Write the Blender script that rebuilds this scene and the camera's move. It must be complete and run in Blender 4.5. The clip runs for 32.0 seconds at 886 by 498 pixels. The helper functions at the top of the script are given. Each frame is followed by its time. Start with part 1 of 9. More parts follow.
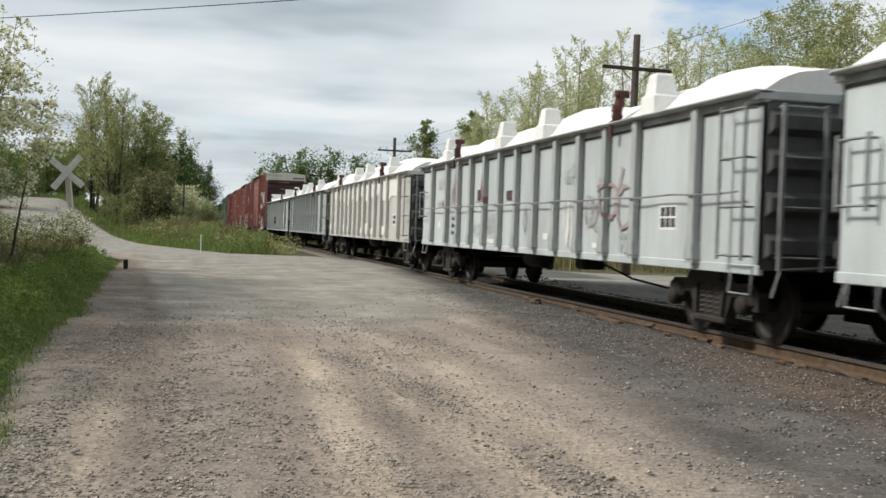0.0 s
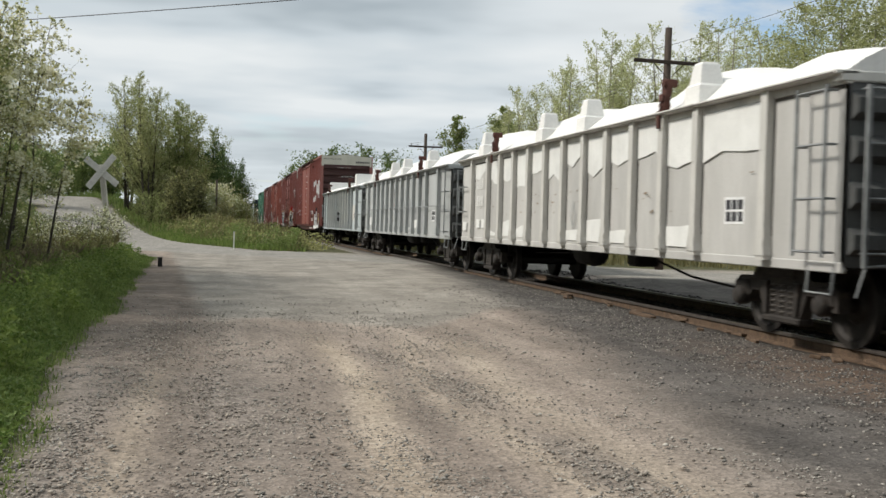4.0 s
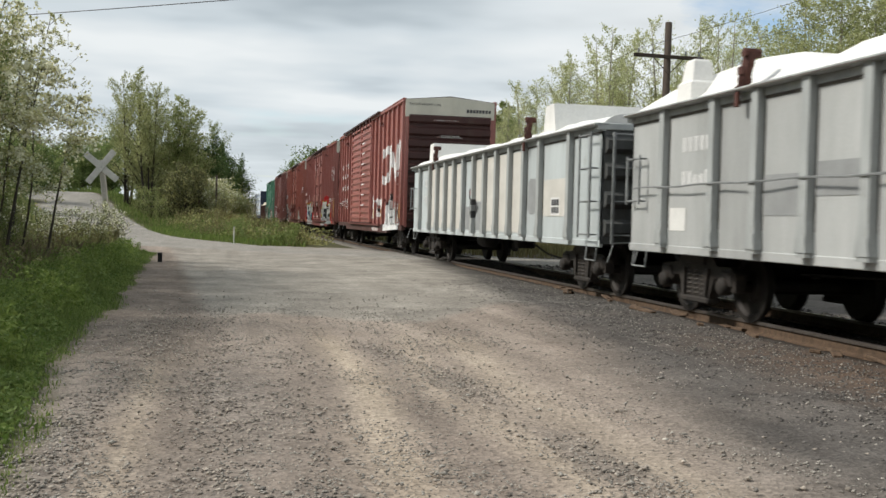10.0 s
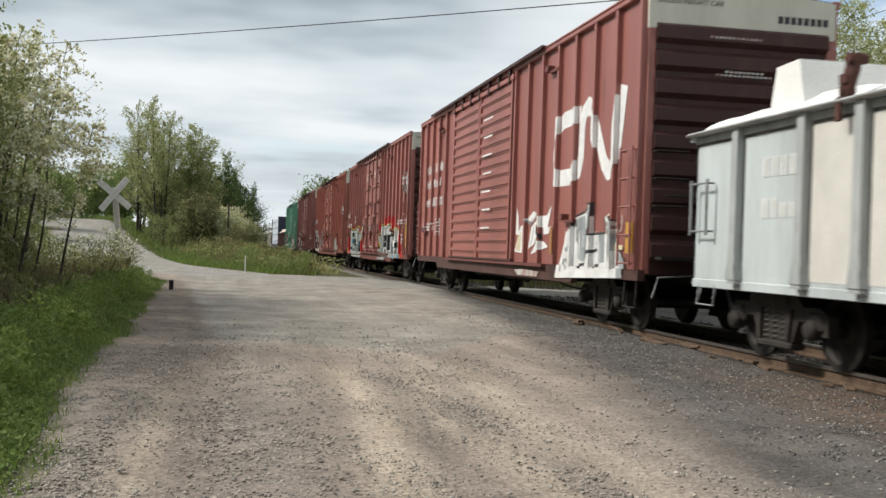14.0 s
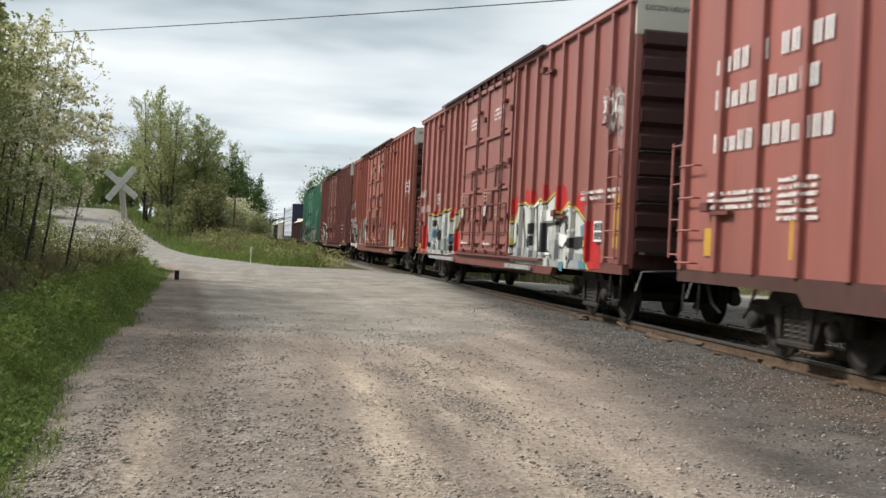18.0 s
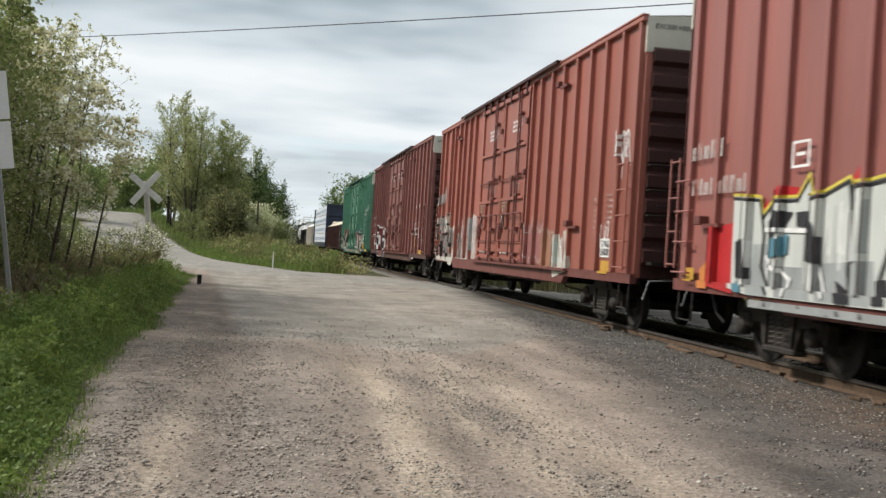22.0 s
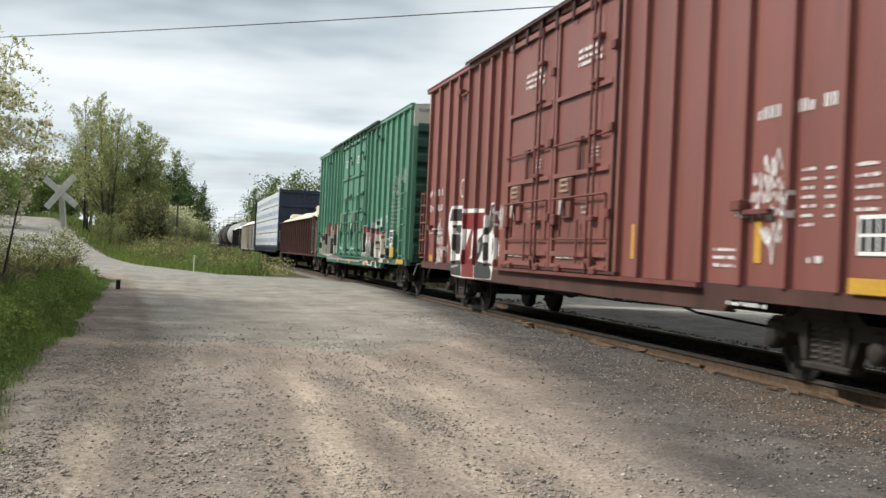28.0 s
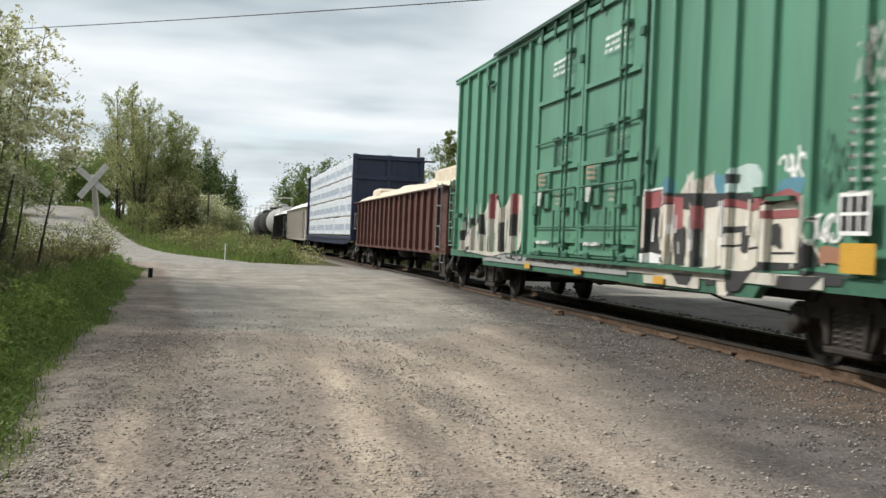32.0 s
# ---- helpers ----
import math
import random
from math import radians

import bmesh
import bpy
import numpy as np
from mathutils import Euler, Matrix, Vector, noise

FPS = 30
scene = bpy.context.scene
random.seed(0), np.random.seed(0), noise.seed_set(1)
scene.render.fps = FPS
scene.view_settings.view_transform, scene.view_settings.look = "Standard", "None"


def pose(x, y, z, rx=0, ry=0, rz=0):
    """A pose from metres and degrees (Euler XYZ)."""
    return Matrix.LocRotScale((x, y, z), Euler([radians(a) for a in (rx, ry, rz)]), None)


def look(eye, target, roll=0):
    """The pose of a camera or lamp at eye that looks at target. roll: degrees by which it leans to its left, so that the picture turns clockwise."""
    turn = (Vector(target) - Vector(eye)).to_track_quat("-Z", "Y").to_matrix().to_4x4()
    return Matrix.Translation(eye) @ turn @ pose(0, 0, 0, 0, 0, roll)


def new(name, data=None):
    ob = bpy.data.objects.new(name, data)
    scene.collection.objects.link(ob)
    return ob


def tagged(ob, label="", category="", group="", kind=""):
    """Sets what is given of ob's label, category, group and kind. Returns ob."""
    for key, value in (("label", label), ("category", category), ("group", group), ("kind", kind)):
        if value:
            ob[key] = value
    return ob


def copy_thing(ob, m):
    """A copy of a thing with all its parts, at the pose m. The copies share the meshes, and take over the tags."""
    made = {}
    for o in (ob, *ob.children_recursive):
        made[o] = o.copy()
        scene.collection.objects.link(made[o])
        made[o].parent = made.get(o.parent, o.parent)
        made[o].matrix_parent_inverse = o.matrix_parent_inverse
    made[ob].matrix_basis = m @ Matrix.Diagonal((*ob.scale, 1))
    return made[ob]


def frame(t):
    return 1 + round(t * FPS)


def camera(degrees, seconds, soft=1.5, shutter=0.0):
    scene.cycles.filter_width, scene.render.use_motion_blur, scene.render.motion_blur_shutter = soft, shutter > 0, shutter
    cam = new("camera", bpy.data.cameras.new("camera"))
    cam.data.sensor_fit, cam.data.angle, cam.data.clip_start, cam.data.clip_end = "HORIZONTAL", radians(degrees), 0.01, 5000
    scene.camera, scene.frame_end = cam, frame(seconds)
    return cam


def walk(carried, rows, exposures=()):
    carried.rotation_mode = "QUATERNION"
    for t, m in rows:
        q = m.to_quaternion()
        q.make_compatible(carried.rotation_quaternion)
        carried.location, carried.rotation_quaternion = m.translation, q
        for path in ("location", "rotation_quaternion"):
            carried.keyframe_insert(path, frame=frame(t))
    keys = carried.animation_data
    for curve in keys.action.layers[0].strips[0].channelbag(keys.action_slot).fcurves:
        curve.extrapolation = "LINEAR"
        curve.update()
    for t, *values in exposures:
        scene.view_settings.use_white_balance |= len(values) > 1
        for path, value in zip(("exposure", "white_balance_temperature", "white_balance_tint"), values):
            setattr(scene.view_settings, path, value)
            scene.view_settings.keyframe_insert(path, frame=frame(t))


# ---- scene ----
# ---------------------------------------------------------------- camera
HFOV, EYE = 44.7, (0.0, 0.0, 1.15)
# seconds, heading to the right of the track, tilt, lean
TURNS = [
    (0, 13.46, -0.97, 2.01), (0.5, 12.76, -1.13, 1.62), (1, 12.28, -1.17, 1.59), (1.5, 12.23, -1.02, 1.73), (2, 12.11, -1.18, 1.78),
    (2.5, 11.82, -1.37, 1.49), (4.5, 11.77, -1.09, 1.60), (5, 11.62, -0.72, 1.34), (5.5, 11.40, -0.45, 1.10), (6, 11.27, -0.26, 1.21),
    (6.5, 10.99, -0.45, 1.12), (7, 11.07, -0.61, 1.32), (7.5, 11.33, -0.87, 1.04), (8, 11.56, -1.08, 1.02), (8.5, 11.67, -1.23, 0.99),
    (9, 11.80, -1.40, 1.01), (9.5, 11.84, -1.49, 1.04), (10, 11.79, -1.51, 1.54), (10.5, 11.89, -1.44, 1.86), (11, 12.03, -1.24, 1.85),
    (11.5, 11.93, -1.00, 1.67), (12, 11.80, -0.88, 1.56), (12.5, 11.62, -0.72, 1.99), (13, 11.53, -0.54, 2.25), (13.5, 11.30, -0.23, 2.23),
    (14, 11.16, 0.06, 1.99), (14.5, 10.99, -0.08, 2.53), (15, 10.95, -0.20, 2.18), (15.5, 11.04, -0.18, 2.35), (17.5, 10.90, -0.27, 2.34),
    (18, 10.88, -0.29, 2.70), (18.5, 10.75, 0.03, 2.81), (19, 10.43, 0.45, 2.72), (19.5, 10.08, 0.67, 2.72), (20, 9.67, 0.68, 2.71),
    (20.5, 9.64, 0.53, 2.91), (21, 9.68, 0.24, 3.16), (21.5, 9.72, 0.08, 3.36), (22, 9.70, 0.07, 3.51), (22.5, 9.40, 0.01, 3.47),
    (23, 9.24, 0.12, 3.15), (23.5, 9.20, 0.12, 2.68), (24, 9.20, 0.09, 2.52), (24.5, 9.11, 0.02, 1.94), (25, 9.14, 0.03, 2.11),
    (25.5, 9.20, 0.17, 2.20), (27.5, 13.87, 0.26, 2.76), (28, 13.76, 0.27, 2.55), (28.5, 13.45, 0.35, 2.47), (29, 13.06, 0.29, 2.51),
    (29.5, 12.93, 0.22, 2.27), (30, 12.85, 0.16, 2.21), (30.5, 12.76, 0.07, 2.31), (31, 12.61, -0.15, 2.41), (31.5, 12.35, -0.26, 2.60),
    (32, 12.21, -0.45, 2.37),
]
# a short step forward and back: seconds, metres along the view
STEP = {23: 0.45, 23.5: 0.54, 24: 0.53, 24.5: 0.33, 25: 0.03}

def aim(heading, tilt, lean, ahead=0.0):
    a, e = radians(heading), radians(tilt)
    way = Vector((math.sin(a) * math.cos(e), math.cos(a) * math.cos(e), math.sin(e)))
    eye = Vector(EYE) + way * ahead
    return look(eye, eye + way, lean)


cam = camera(HFOV, 32.0, soft=1.5, shutter=0.5)
walk(cam, [(t, aim(a, e, r, STEP.get(t, 0.0))) for t, a, e, r in TURNS], exposures=[(0, 0.12), (5, 0.05), (9, 0.08), (12, 0.20), (14, 0.21), (16, 0.26), (18, 0.31), (20, 0.24), (22, 0.24), (26, 0.27), (28, 0.34), (32, 0.30)])

# ---------------------------------------------------------------- sky and sun
SUN_EL, SUN_AZ = 42.0, -78.0   # degrees; azimuth from the track's direction, left is negative
world = bpy.data.worlds.new("sky")
scene.world = world
world.use_nodes = True
wn, wl = world.node_tree.nodes, world.node_tree.links
wn.clear()
w_out, w_bg = wn.new("ShaderNodeOutputWorld"), wn.new("ShaderNodeBackground")
w_sky = wn.new("ShaderNodeTexSky")
w_sky.sky_type, w_sky.sun_disc = "NISHITA", False
w_sky.sun_elevation, w_sky.sun_rotation = radians(SUN_EL), radians(SUN_AZ)
w_sky.dust_density = 0.6
w_co, w_sep = wn.new("ShaderNodeTexCoord"), wn.new("ShaderNodeSeparateXYZ")
wl.new(w_co.outputs["Generated"], w_sep.inputs[0])


def w_math(op, a, b=None, c=None):
    n = wn.new("ShaderNodeMath")
    n.operation = op
    for k, v in enumerate((a, b, c)):
        if v is None:
            continue
        if isinstance(v, (int, float)):
            n.inputs[k].default_value = v
        else:
            wl.new(v, n.inputs[k])
    return n.outputs[0]


def w_ramp(fac, stops):
    n = wn.new("ShaderNodeValToRGB")
    for k, (p, c) in enumerate(stops):
        e = n.color_ramp.elements[k] if k < 2 else n.color_ramp.elements.new(p)
        e.position, e.color = p, (*c, 1)
    wl.new(fac, n.inputs[0])
    return n.outputs[0]


# a layer of cloud overhead, seen in perspective towards the horizon
w_up = w_math("ADD", w_math("MAXIMUM", w_sep.outputs[2], 0.0), 0.09)
w_px, w_py = w_math("DIVIDE", w_sep.outputs[0], w_up), w_math("DIVIDE", w_sep.outputs[1], w_up)
w_cmb = wn.new("ShaderNodeCombineXYZ")
wl.new(w_px, w_cmb.inputs[0]), wl.new(w_py, w_cmb.inputs[1])


def w_noise(scale, detail, rough, offset, deep=1.0):
    m = wn.new("ShaderNodeMapping")
    m.inputs["Location"].default_value = offset
    m.inputs["Scale"].default_value = (scale, scale * deep, 1)
    wl.new(w_cmb.outputs[0], m.inputs[0])
    n = wn.new("ShaderNodeTexNoise")
    n.inputs["Scale"].default_value, n.inputs["Detail"].default_value, n.inputs["Roughness"].default_value = 1.0, detail, rough
    wl.new(m.outputs[0], n.inputs["Vector"])
    return n.outputs[0]


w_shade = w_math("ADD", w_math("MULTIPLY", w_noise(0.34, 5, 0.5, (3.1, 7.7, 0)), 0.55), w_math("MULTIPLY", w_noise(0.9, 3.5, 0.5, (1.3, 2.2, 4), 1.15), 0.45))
w_cloud = w_ramp(w_shade, [(0.40, (0.37, 0.435, 0.48)), (0.59, (0.84, 0.88, 0.895)), (0.49, (0.63, 0.70, 0.745))])
w_cover = w_ramp(w_noise(0.42, 4, 0.5, (8.3, 1.9, 2)), [(0.30, (0, 0, 0)), (0.38, (1, 1, 1))])
# a gap of blue among the clouds, high beyond the track
w_gap = wn.new("ShaderNodeVectorMath")
w_gap.operation = "DOT_PRODUCT"
w_gap.inputs[1].default_value = (math.sin(radians(29)) * math.cos(radians(12.9)), math.cos(radians(29)) * math.cos(radians(12.9)), math.sin(radians(12.9)))
wl.new(w_co.outputs["Generated"], w_gap.inputs[0])
w_edge = w_math("ADD", w_gap.outputs["Value"], w_math("MULTIPLY", w_math("SUBTRACT", w_noise(2.4, 5, 0.6, (5.1, 0.4, 1)), 0.5), 0.012))
w_keep = w_ramp(w_edge, [(0.9972, (1, 1, 1)), (0.9989, (0, 0, 0))])
# thin bright cloud round the gap
w_thin = w_math("MULTIPLY", w_ramp(w_gap.outputs["Value"], [(0.955, (0, 0, 0)), (0.996, (1, 1, 1))]), 0.55)
w_lit = wn.new("ShaderNodeMixRGB")
w_lit.inputs[2].default_value = (0.98, 1.0, 1.0, 1)
wl.new(w_thin, w_lit.inputs[0]), wl.new(w_cloud, w_lit.inputs[1])
w_cloud = w_lit.outputs[0]
# paler haze low over the horizon
w_low = wn.new("ShaderNodeMixRGB")
w_low.inputs[2].default_value = (0.80, 0.86, 0.885, 1)
wl.new(w_math("MULTIPLY", w_ramp(w_sep.outputs[2], [(0.02, (1, 1, 1)), (0.12, (0, 0, 0))]), 0.75), w_low.inputs[0]), wl.new(w_cloud, w_low.inputs[1])
w_cloud = w_low.outputs[0]
w_cov2 = wn.new("ShaderNodeMixRGB")
w_cov2.blend_type, w_cov2.inputs[0].default_value = "MULTIPLY", 1.0
wl.new(w_cover, w_cov2.inputs[1]), wl.new(w_keep, w_cov2.inputs[2])
w_cover = w_cov2.outputs[0]
w_scale = wn.new("ShaderNodeMixRGB")
w_scale.blend_type, w_scale.inputs[0].default_value = "MULTIPLY", 1.0
w_scale.inputs[2].default_value = (0.15, 0.15, 0.15, 1)
wl.new(w_sky.outputs[0], w_scale.inputs[1])
w_mix = wn.new("ShaderNodeMixRGB")
wl.new(w_cover, w_mix.inputs[0]), wl.new(w_scale.outputs[0], w_mix.inputs[1]), wl.new(w_cloud, w_mix.inputs[2])
wl.new(w_mix.outputs[0], w_bg.inputs[0])
w_bg.inputs[1].default_value = 0.92
wl.new(w_bg.outputs[0], w_out.inputs[0])

sun_data = bpy.data.lights.new("sun", "SUN")
sun_data.energy, sun_data.angle, sun_data.color = 3.35, radians(9), (1.0, 0.95, 0.87)
sun = new("sun", sun_data)
_a, _e = radians(SUN_AZ), radians(SUN_EL)
sun.matrix_world = look((math.sin(_a) * math.cos(_e) * 100, math.cos(_a) * math.cos(_e) * 100, math.sin(_e) * 100), (0, 0, 0))


# ---------------------------------------------------------------- materials
def material(name, base, rough=0.7, metal=0.0, dark=0.6, light=1.2, scale=4.0, fine=60.0, bump=0.15, streak=0.0, tint=None, tint_amount=0.0, island=0.0, spec=0.4, dirt=None, dirt_at=0.62):
    """Paint, metal or stone with stains at a large scale and grain at a fine one; streak stretches the stains downwards."""
    m = bpy.data.materials.new(name)
    m.use_nodes = True
    n, l = m.node_tree.nodes, m.node_tree.links
    b = n["Principled BSDF"]
    co = n.new("ShaderNodeTexCoord")
    mp = n.new("ShaderNodeMapping")
    mp.inputs["Scale"].default_value = (1, 1, 1 / (1 + streak))
    l.new(co.outputs["Object"], mp.inputs[0])
    big, small = n.new("ShaderNodeTexNoise"), n.new("ShaderNodeTexNoise")
    big.inputs["Scale"].default_value, big.inputs["Detail"].default_value, big.inputs["Roughness"].default_value = scale, 6, 0.65
    small.inputs["Scale"].default_value, small.inputs["Detail"].default_value = fine, 3
    l.new(mp.outputs[0], big.inputs["Vector"]), l.new(co.outputs["Object"], small.inputs["Vector"])
    ramp = n.new("ShaderNodeValToRGB")
    ramp.color_ramp.elements[0].position, ramp.color_ramp.elements[1].position = 0.3, 0.72
    ramp.color_ramp.elements[0].color = (*[c * dark for c in base], 1)
    ramp.color_ramp.elements[1].color = (*[min(1, c * light) for c in base], 1)
    l.new(big.outputs[0], ramp.inputs[0])
    last = ramp.outputs[0]

    def blend(fac, other, kind="MIX"):
        x = n.new("ShaderNodeMixRGB")
        x.blend_type = kind
        if isinstance(fac, float):
            x.inputs[0].default_value = fac
        else:
            l.new(fac, x.inputs[0])
        l.new(last, x.inputs[1])
        if isinstance(other, tuple):
            x.inputs[2].default_value = (*other, 1)
        else:
            l.new(other, x.inputs[2])
        return x.outputs[0]

    grain = 0.08 if "paint" in name or "cover" in name or "spray" in name else 0.25
    gr = n.new("ShaderNodeValToRGB")
    gr.color_ramp.elements[0].position, gr.color_ramp.elements[1].position = 0.25, 0.75
    gr.color_ramp.elements[0].color, gr.color_ramp.elements[1].color = (1 - grain,) * 3 + (1,), (1 + grain * 0.6,) * 3 + (1,)
    l.new(small.outputs[0], gr.inputs[0])
    last = blend(1.0, gr.outputs[0], "MULTIPLY")
    if dirt:
        dn = n.new("ShaderNodeTexNoise")
        dn.inputs["Scale"].default_value, dn.inputs["Detail"].default_value, dn.inputs["Roughness"].default_value = scale * 2.3, 8, 0.75
        l.new(mp.outputs[0], dn.inputs["Vector"])
        dr = n.new("ShaderNodeValToRGB")
        dr.color_ramp.elements[0].position, dr.color_ramp.elements[1].position = dirt_at - 0.06, dirt_at + 0.05
        l.new(dn.outputs[0], dr.inputs[0])
        last = blend(dr.outputs[0], dirt)
    if island:
        g = n.new("ShaderNodeNewGeometry")
        ir = n.new("ShaderNodeValToRGB")
        ir.color_ramp.elements[0].color, ir.color_ramp.elements[1].color = (*[1 - island] * 3, 1), (*[1 + island] * 3, 1)
        if tint:
            ir.color_ramp.elements[1].color = (*[1 + (t - 1) * tint_amount for t in tint], 1)
        l.new(g.outputs["Random Per Island"], ir.inputs[0])
        last = blend(1.0, ir.outputs[0], "MULTIPLY")
    l.new(last, b.inputs["Base Color"])
    b.inputs["Roughness"].default_value, b.inputs["Metallic"].default_value = rough, metal
    b.inputs["Specular IOR Level"].default_value = spec
    if bump:
        bp = n.new("ShaderNodeBump")
        bp.inputs["Strength"].default_value, bp.inputs["Distance"].default_value = bump, 0.01
        l.new(small.outputs[0], bp.inputs["Height"]), l.new(bp.outputs[0], b.inputs["Normal"])
    return m


def leafy(name, base, other, rough=0.55, trans=0.5):
    """Leaves: each island takes its own shade between two greens."""
    m = bpy.data.materials.new(name)
    m.use_nodes = True
    n, l = m.node_tree.nodes, m.node_tree.links
    b = n["Principled BSDF"]
    g, r = n.new("ShaderNodeNewGeometry"), n.new("ShaderNodeValToRGB")
    r.color_ramp.elements[0].color, r.color_ramp.elements[1].color = (*base, 1), (*other, 1)
    l.new(g.outputs["Random Per Island"], r.inputs[0])
    co, no = n.new("ShaderNodeTexCoord"), n.new("ShaderNodeTexNoise")
    no.inputs["Scale"].default_value, no.inputs["Detail"].default_value = 0.7, 3
    l.new(co.outputs["Object"], no.inputs["Vector"])
    gr = n.new("ShaderNodeValToRGB")
    gr.color_ramp.elements[0].position, gr.color_ramp.elements[1].position = 0.3, 0.7
    gr.color_ramp.elements[0].color, gr.color_ramp.elements[1].color = (0.78, 0.82, 0.76, 1), (1.18, 1.15, 1.08, 1)
    l.new(no.outputs[0], gr.inputs[0])
    x = n.new("ShaderNodeMixRGB")
    x.blend_type, x.inputs[0].default_value = "MULTIPLY", 1.0
    l.new(r.outputs[0], x.inputs[1]), l.new(gr.outputs[0], x.inputs[2])
    l.new(x.outputs[0], b.inputs["Base Color"])
    b.inputs["Roughness"].default_value = rough
    b.inputs["Specular IOR Level"].default_value = 0.25
    tr, mix = n.new("ShaderNodeBsdfTranslucent"), n.new("ShaderNodeMixShader")
    l.new(x.outputs[0], tr.inputs[0])
    mix.inputs[0].default_value = trans
    l.new(b.outputs[0], mix.inputs[1]), l.new(tr.outputs[0], mix.inputs[2])
    l.new(mix.outputs[0], n["Material Output"].inputs[0])
    return m


M = {}
M["grey"] = material("grey_paint", (0.51, 0.555, 0.56), 0.6, dark=0.72, light=1.15, scale=0.9, streak=3, bump=0.05, dirt=(0.25, 0.23, 0.20), dirt_at=0.68)
M["mid_grey"] = material("dull_grey_paint", (0.42, 0.432, 0.425), 0.6, dark=0.72, light=1.15, scale=0.9, streak=3, bump=0.05, dirt=(0.20, 0.185, 0.165), dirt_at=0.66)
M["pale"] = material("pale_grey_paint", (0.52, 0.51, 0.485), 0.6, dark=0.72, light=1.15, scale=0.9, streak=3, bump=0.05, dirt=(0.27, 0.22, 0.16), dirt_at=0.70)
M["rib"] = material("rib_grey_paint", (0.42, 0.44, 0.435), 0.6, dark=0.6, light=1.2, scale=1.5, streak=4, bump=0.05, dirt=(0.16, 0.14, 0.12), dirt_at=0.62)
M["patch_white"] = material("white_patch_paint", (0.78, 0.78, 0.75), 0.55, dark=0.85, light=1.05, scale=2, bump=0.03)
M["patch_cream"] = material("cream_patch_paint", (0.64, 0.62, 0.57), 0.55, dark=0.85, light=1.05, scale=2, bump=0.03)
M["patch_grey"] = material("dull_grey_patch_paint", (0.30, 0.31, 0.31), 0.65, dark=0.8, light=1.1, scale=2, bump=0.03)
M["tarp"] = material("white_cover", (0.80, 0.79, 0.76), 0.6, dark=0.9, light=1.04, scale=1.2, fine=25, bump=0.05)
M["cream_sheet"] = material("cream_load_sheet", (0.66, 0.58, 0.46), 0.7, dark=0.8, light=1.1, scale=1.5, fine=25, bump=0.05)
M["red"] = material("oxide_red_paint", (0.315, 0.107, 0.087), 0.5, spec=0.8, dark=0.70, light=1.20, scale=0.9, streak=6, bump=0.05, dirt=(0.15, 0.06, 0.045), dirt_at=0.65)
M["orange_red"] = material("faded_red_paint", (0.325, 0.100, 0.070), 0.5, spec=0.8, dark=0.70, light=1.20, scale=0.9, streak=6, bump=0.05, dirt=(0.24, 0.085, 0.06), dirt_at=0.65)
M["brick_red"] = material("brick_red_paint", (0.30, 0.105, 0.087), 0.5, spec=0.8, dark=0.70, light=1.20, scale=0.9, streak=6, bump=0.05, dirt=(0.17, 0.065, 0.05), dirt_at=0.65)
M["maroon"] = material("dull_maroon_paint", (0.220, 0.076, 0.063), 0.5, spec=0.8, dark=0.70, light=1.20, scale=0.9, streak=6, bump=0.05, dirt=(0.12, 0.05, 0.04), dirt_at=0.65)
M["green"] = material("green_paint", (0.092, 0.255, 0.168), 0.5, spec=0.8, dark=0.70, light=1.20, scale=0.9, streak=6, bump=0.05, dirt=(0.06, 0.13, 0.085), dirt_at=0.65)
M["brown"] = material("rust_brown_paint", (0.10, 0.042, 0.034), 0.7, dark=0.6, light=1.3, scale=1.2, streak=2, bump=0.1, dirt=(0.20, 0.10, 0.07), dirt_at=0.66)
M["black"] = material("black_underframe", (0.012, 0.011, 0.010), 0.8, dark=0.6, light=1.5, scale=3, bump=0.2)
M["truck"] = material("dusty_cast_steel", (0.026, 0.022, 0.019), 0.75, dark=0.6, light=1.6, scale=4, bump=0.3, dirt=(0.06, 0.046, 0.036), dirt_at=0.60)
M["spring"] = material("dusty_spring_steel", (0.055, 0.047, 0.040), 0.6, dark=0.7, light=1.4, scale=6, bump=0.2)
M["wheel"] = material("rolled_wheel_steel", (0.03, 0.026, 0.023), 0.6, metal=0.3, dark=0.6, light=1.5, scale=5, bump=0.2)
M["grab"] = material("grab_iron_paint", (0.22, 0.23, 0.23), 0.55, dark=0.6, light=1.3, scale=5, bump=0.05)
M["rust"] = material("red_brown_rust", (0.085, 0.034, 0.026), 0.85, dark=0.5, light=1.5, scale=6, bump=0.4)
M["white"] = material("white_paint", (0.50, 0.50, 0.47), 0.5, dark=0.85, light=1.05, scale=3, bump=0.05)
M["yellow"] = material("yellow_reflector", (0.56, 0.32, 0.05), 0.4, dark=0.9, light=1.1, scale=3, bump=0.02)
M["faded_yellow"] = material("faded_reflector", (0.42, 0.20, 0.07), 0.5, dark=0.8, light=1.1, scale=3, bump=0.02)
M["cap"] = material("off_white_end_paint", (0.58, 0.56, 0.48), 0.6, dark=0.8, light=1.08, scale=1.2, streak=2, bump=0.05, dirt=(0.35, 0.30, 0.24), dirt_at=0.70)
M["g_white"] = material("spray_white", (0.80, 0.80, 0.79), 0.5, dark=0.8, light=1.1, scale=3, bump=0.02)
M["g_grey"] = material("spray_silver_grey", (0.32, 0.35, 0.36), 0.45, dark=0.7, light=1.25, scale=2.5, bump=0.02)
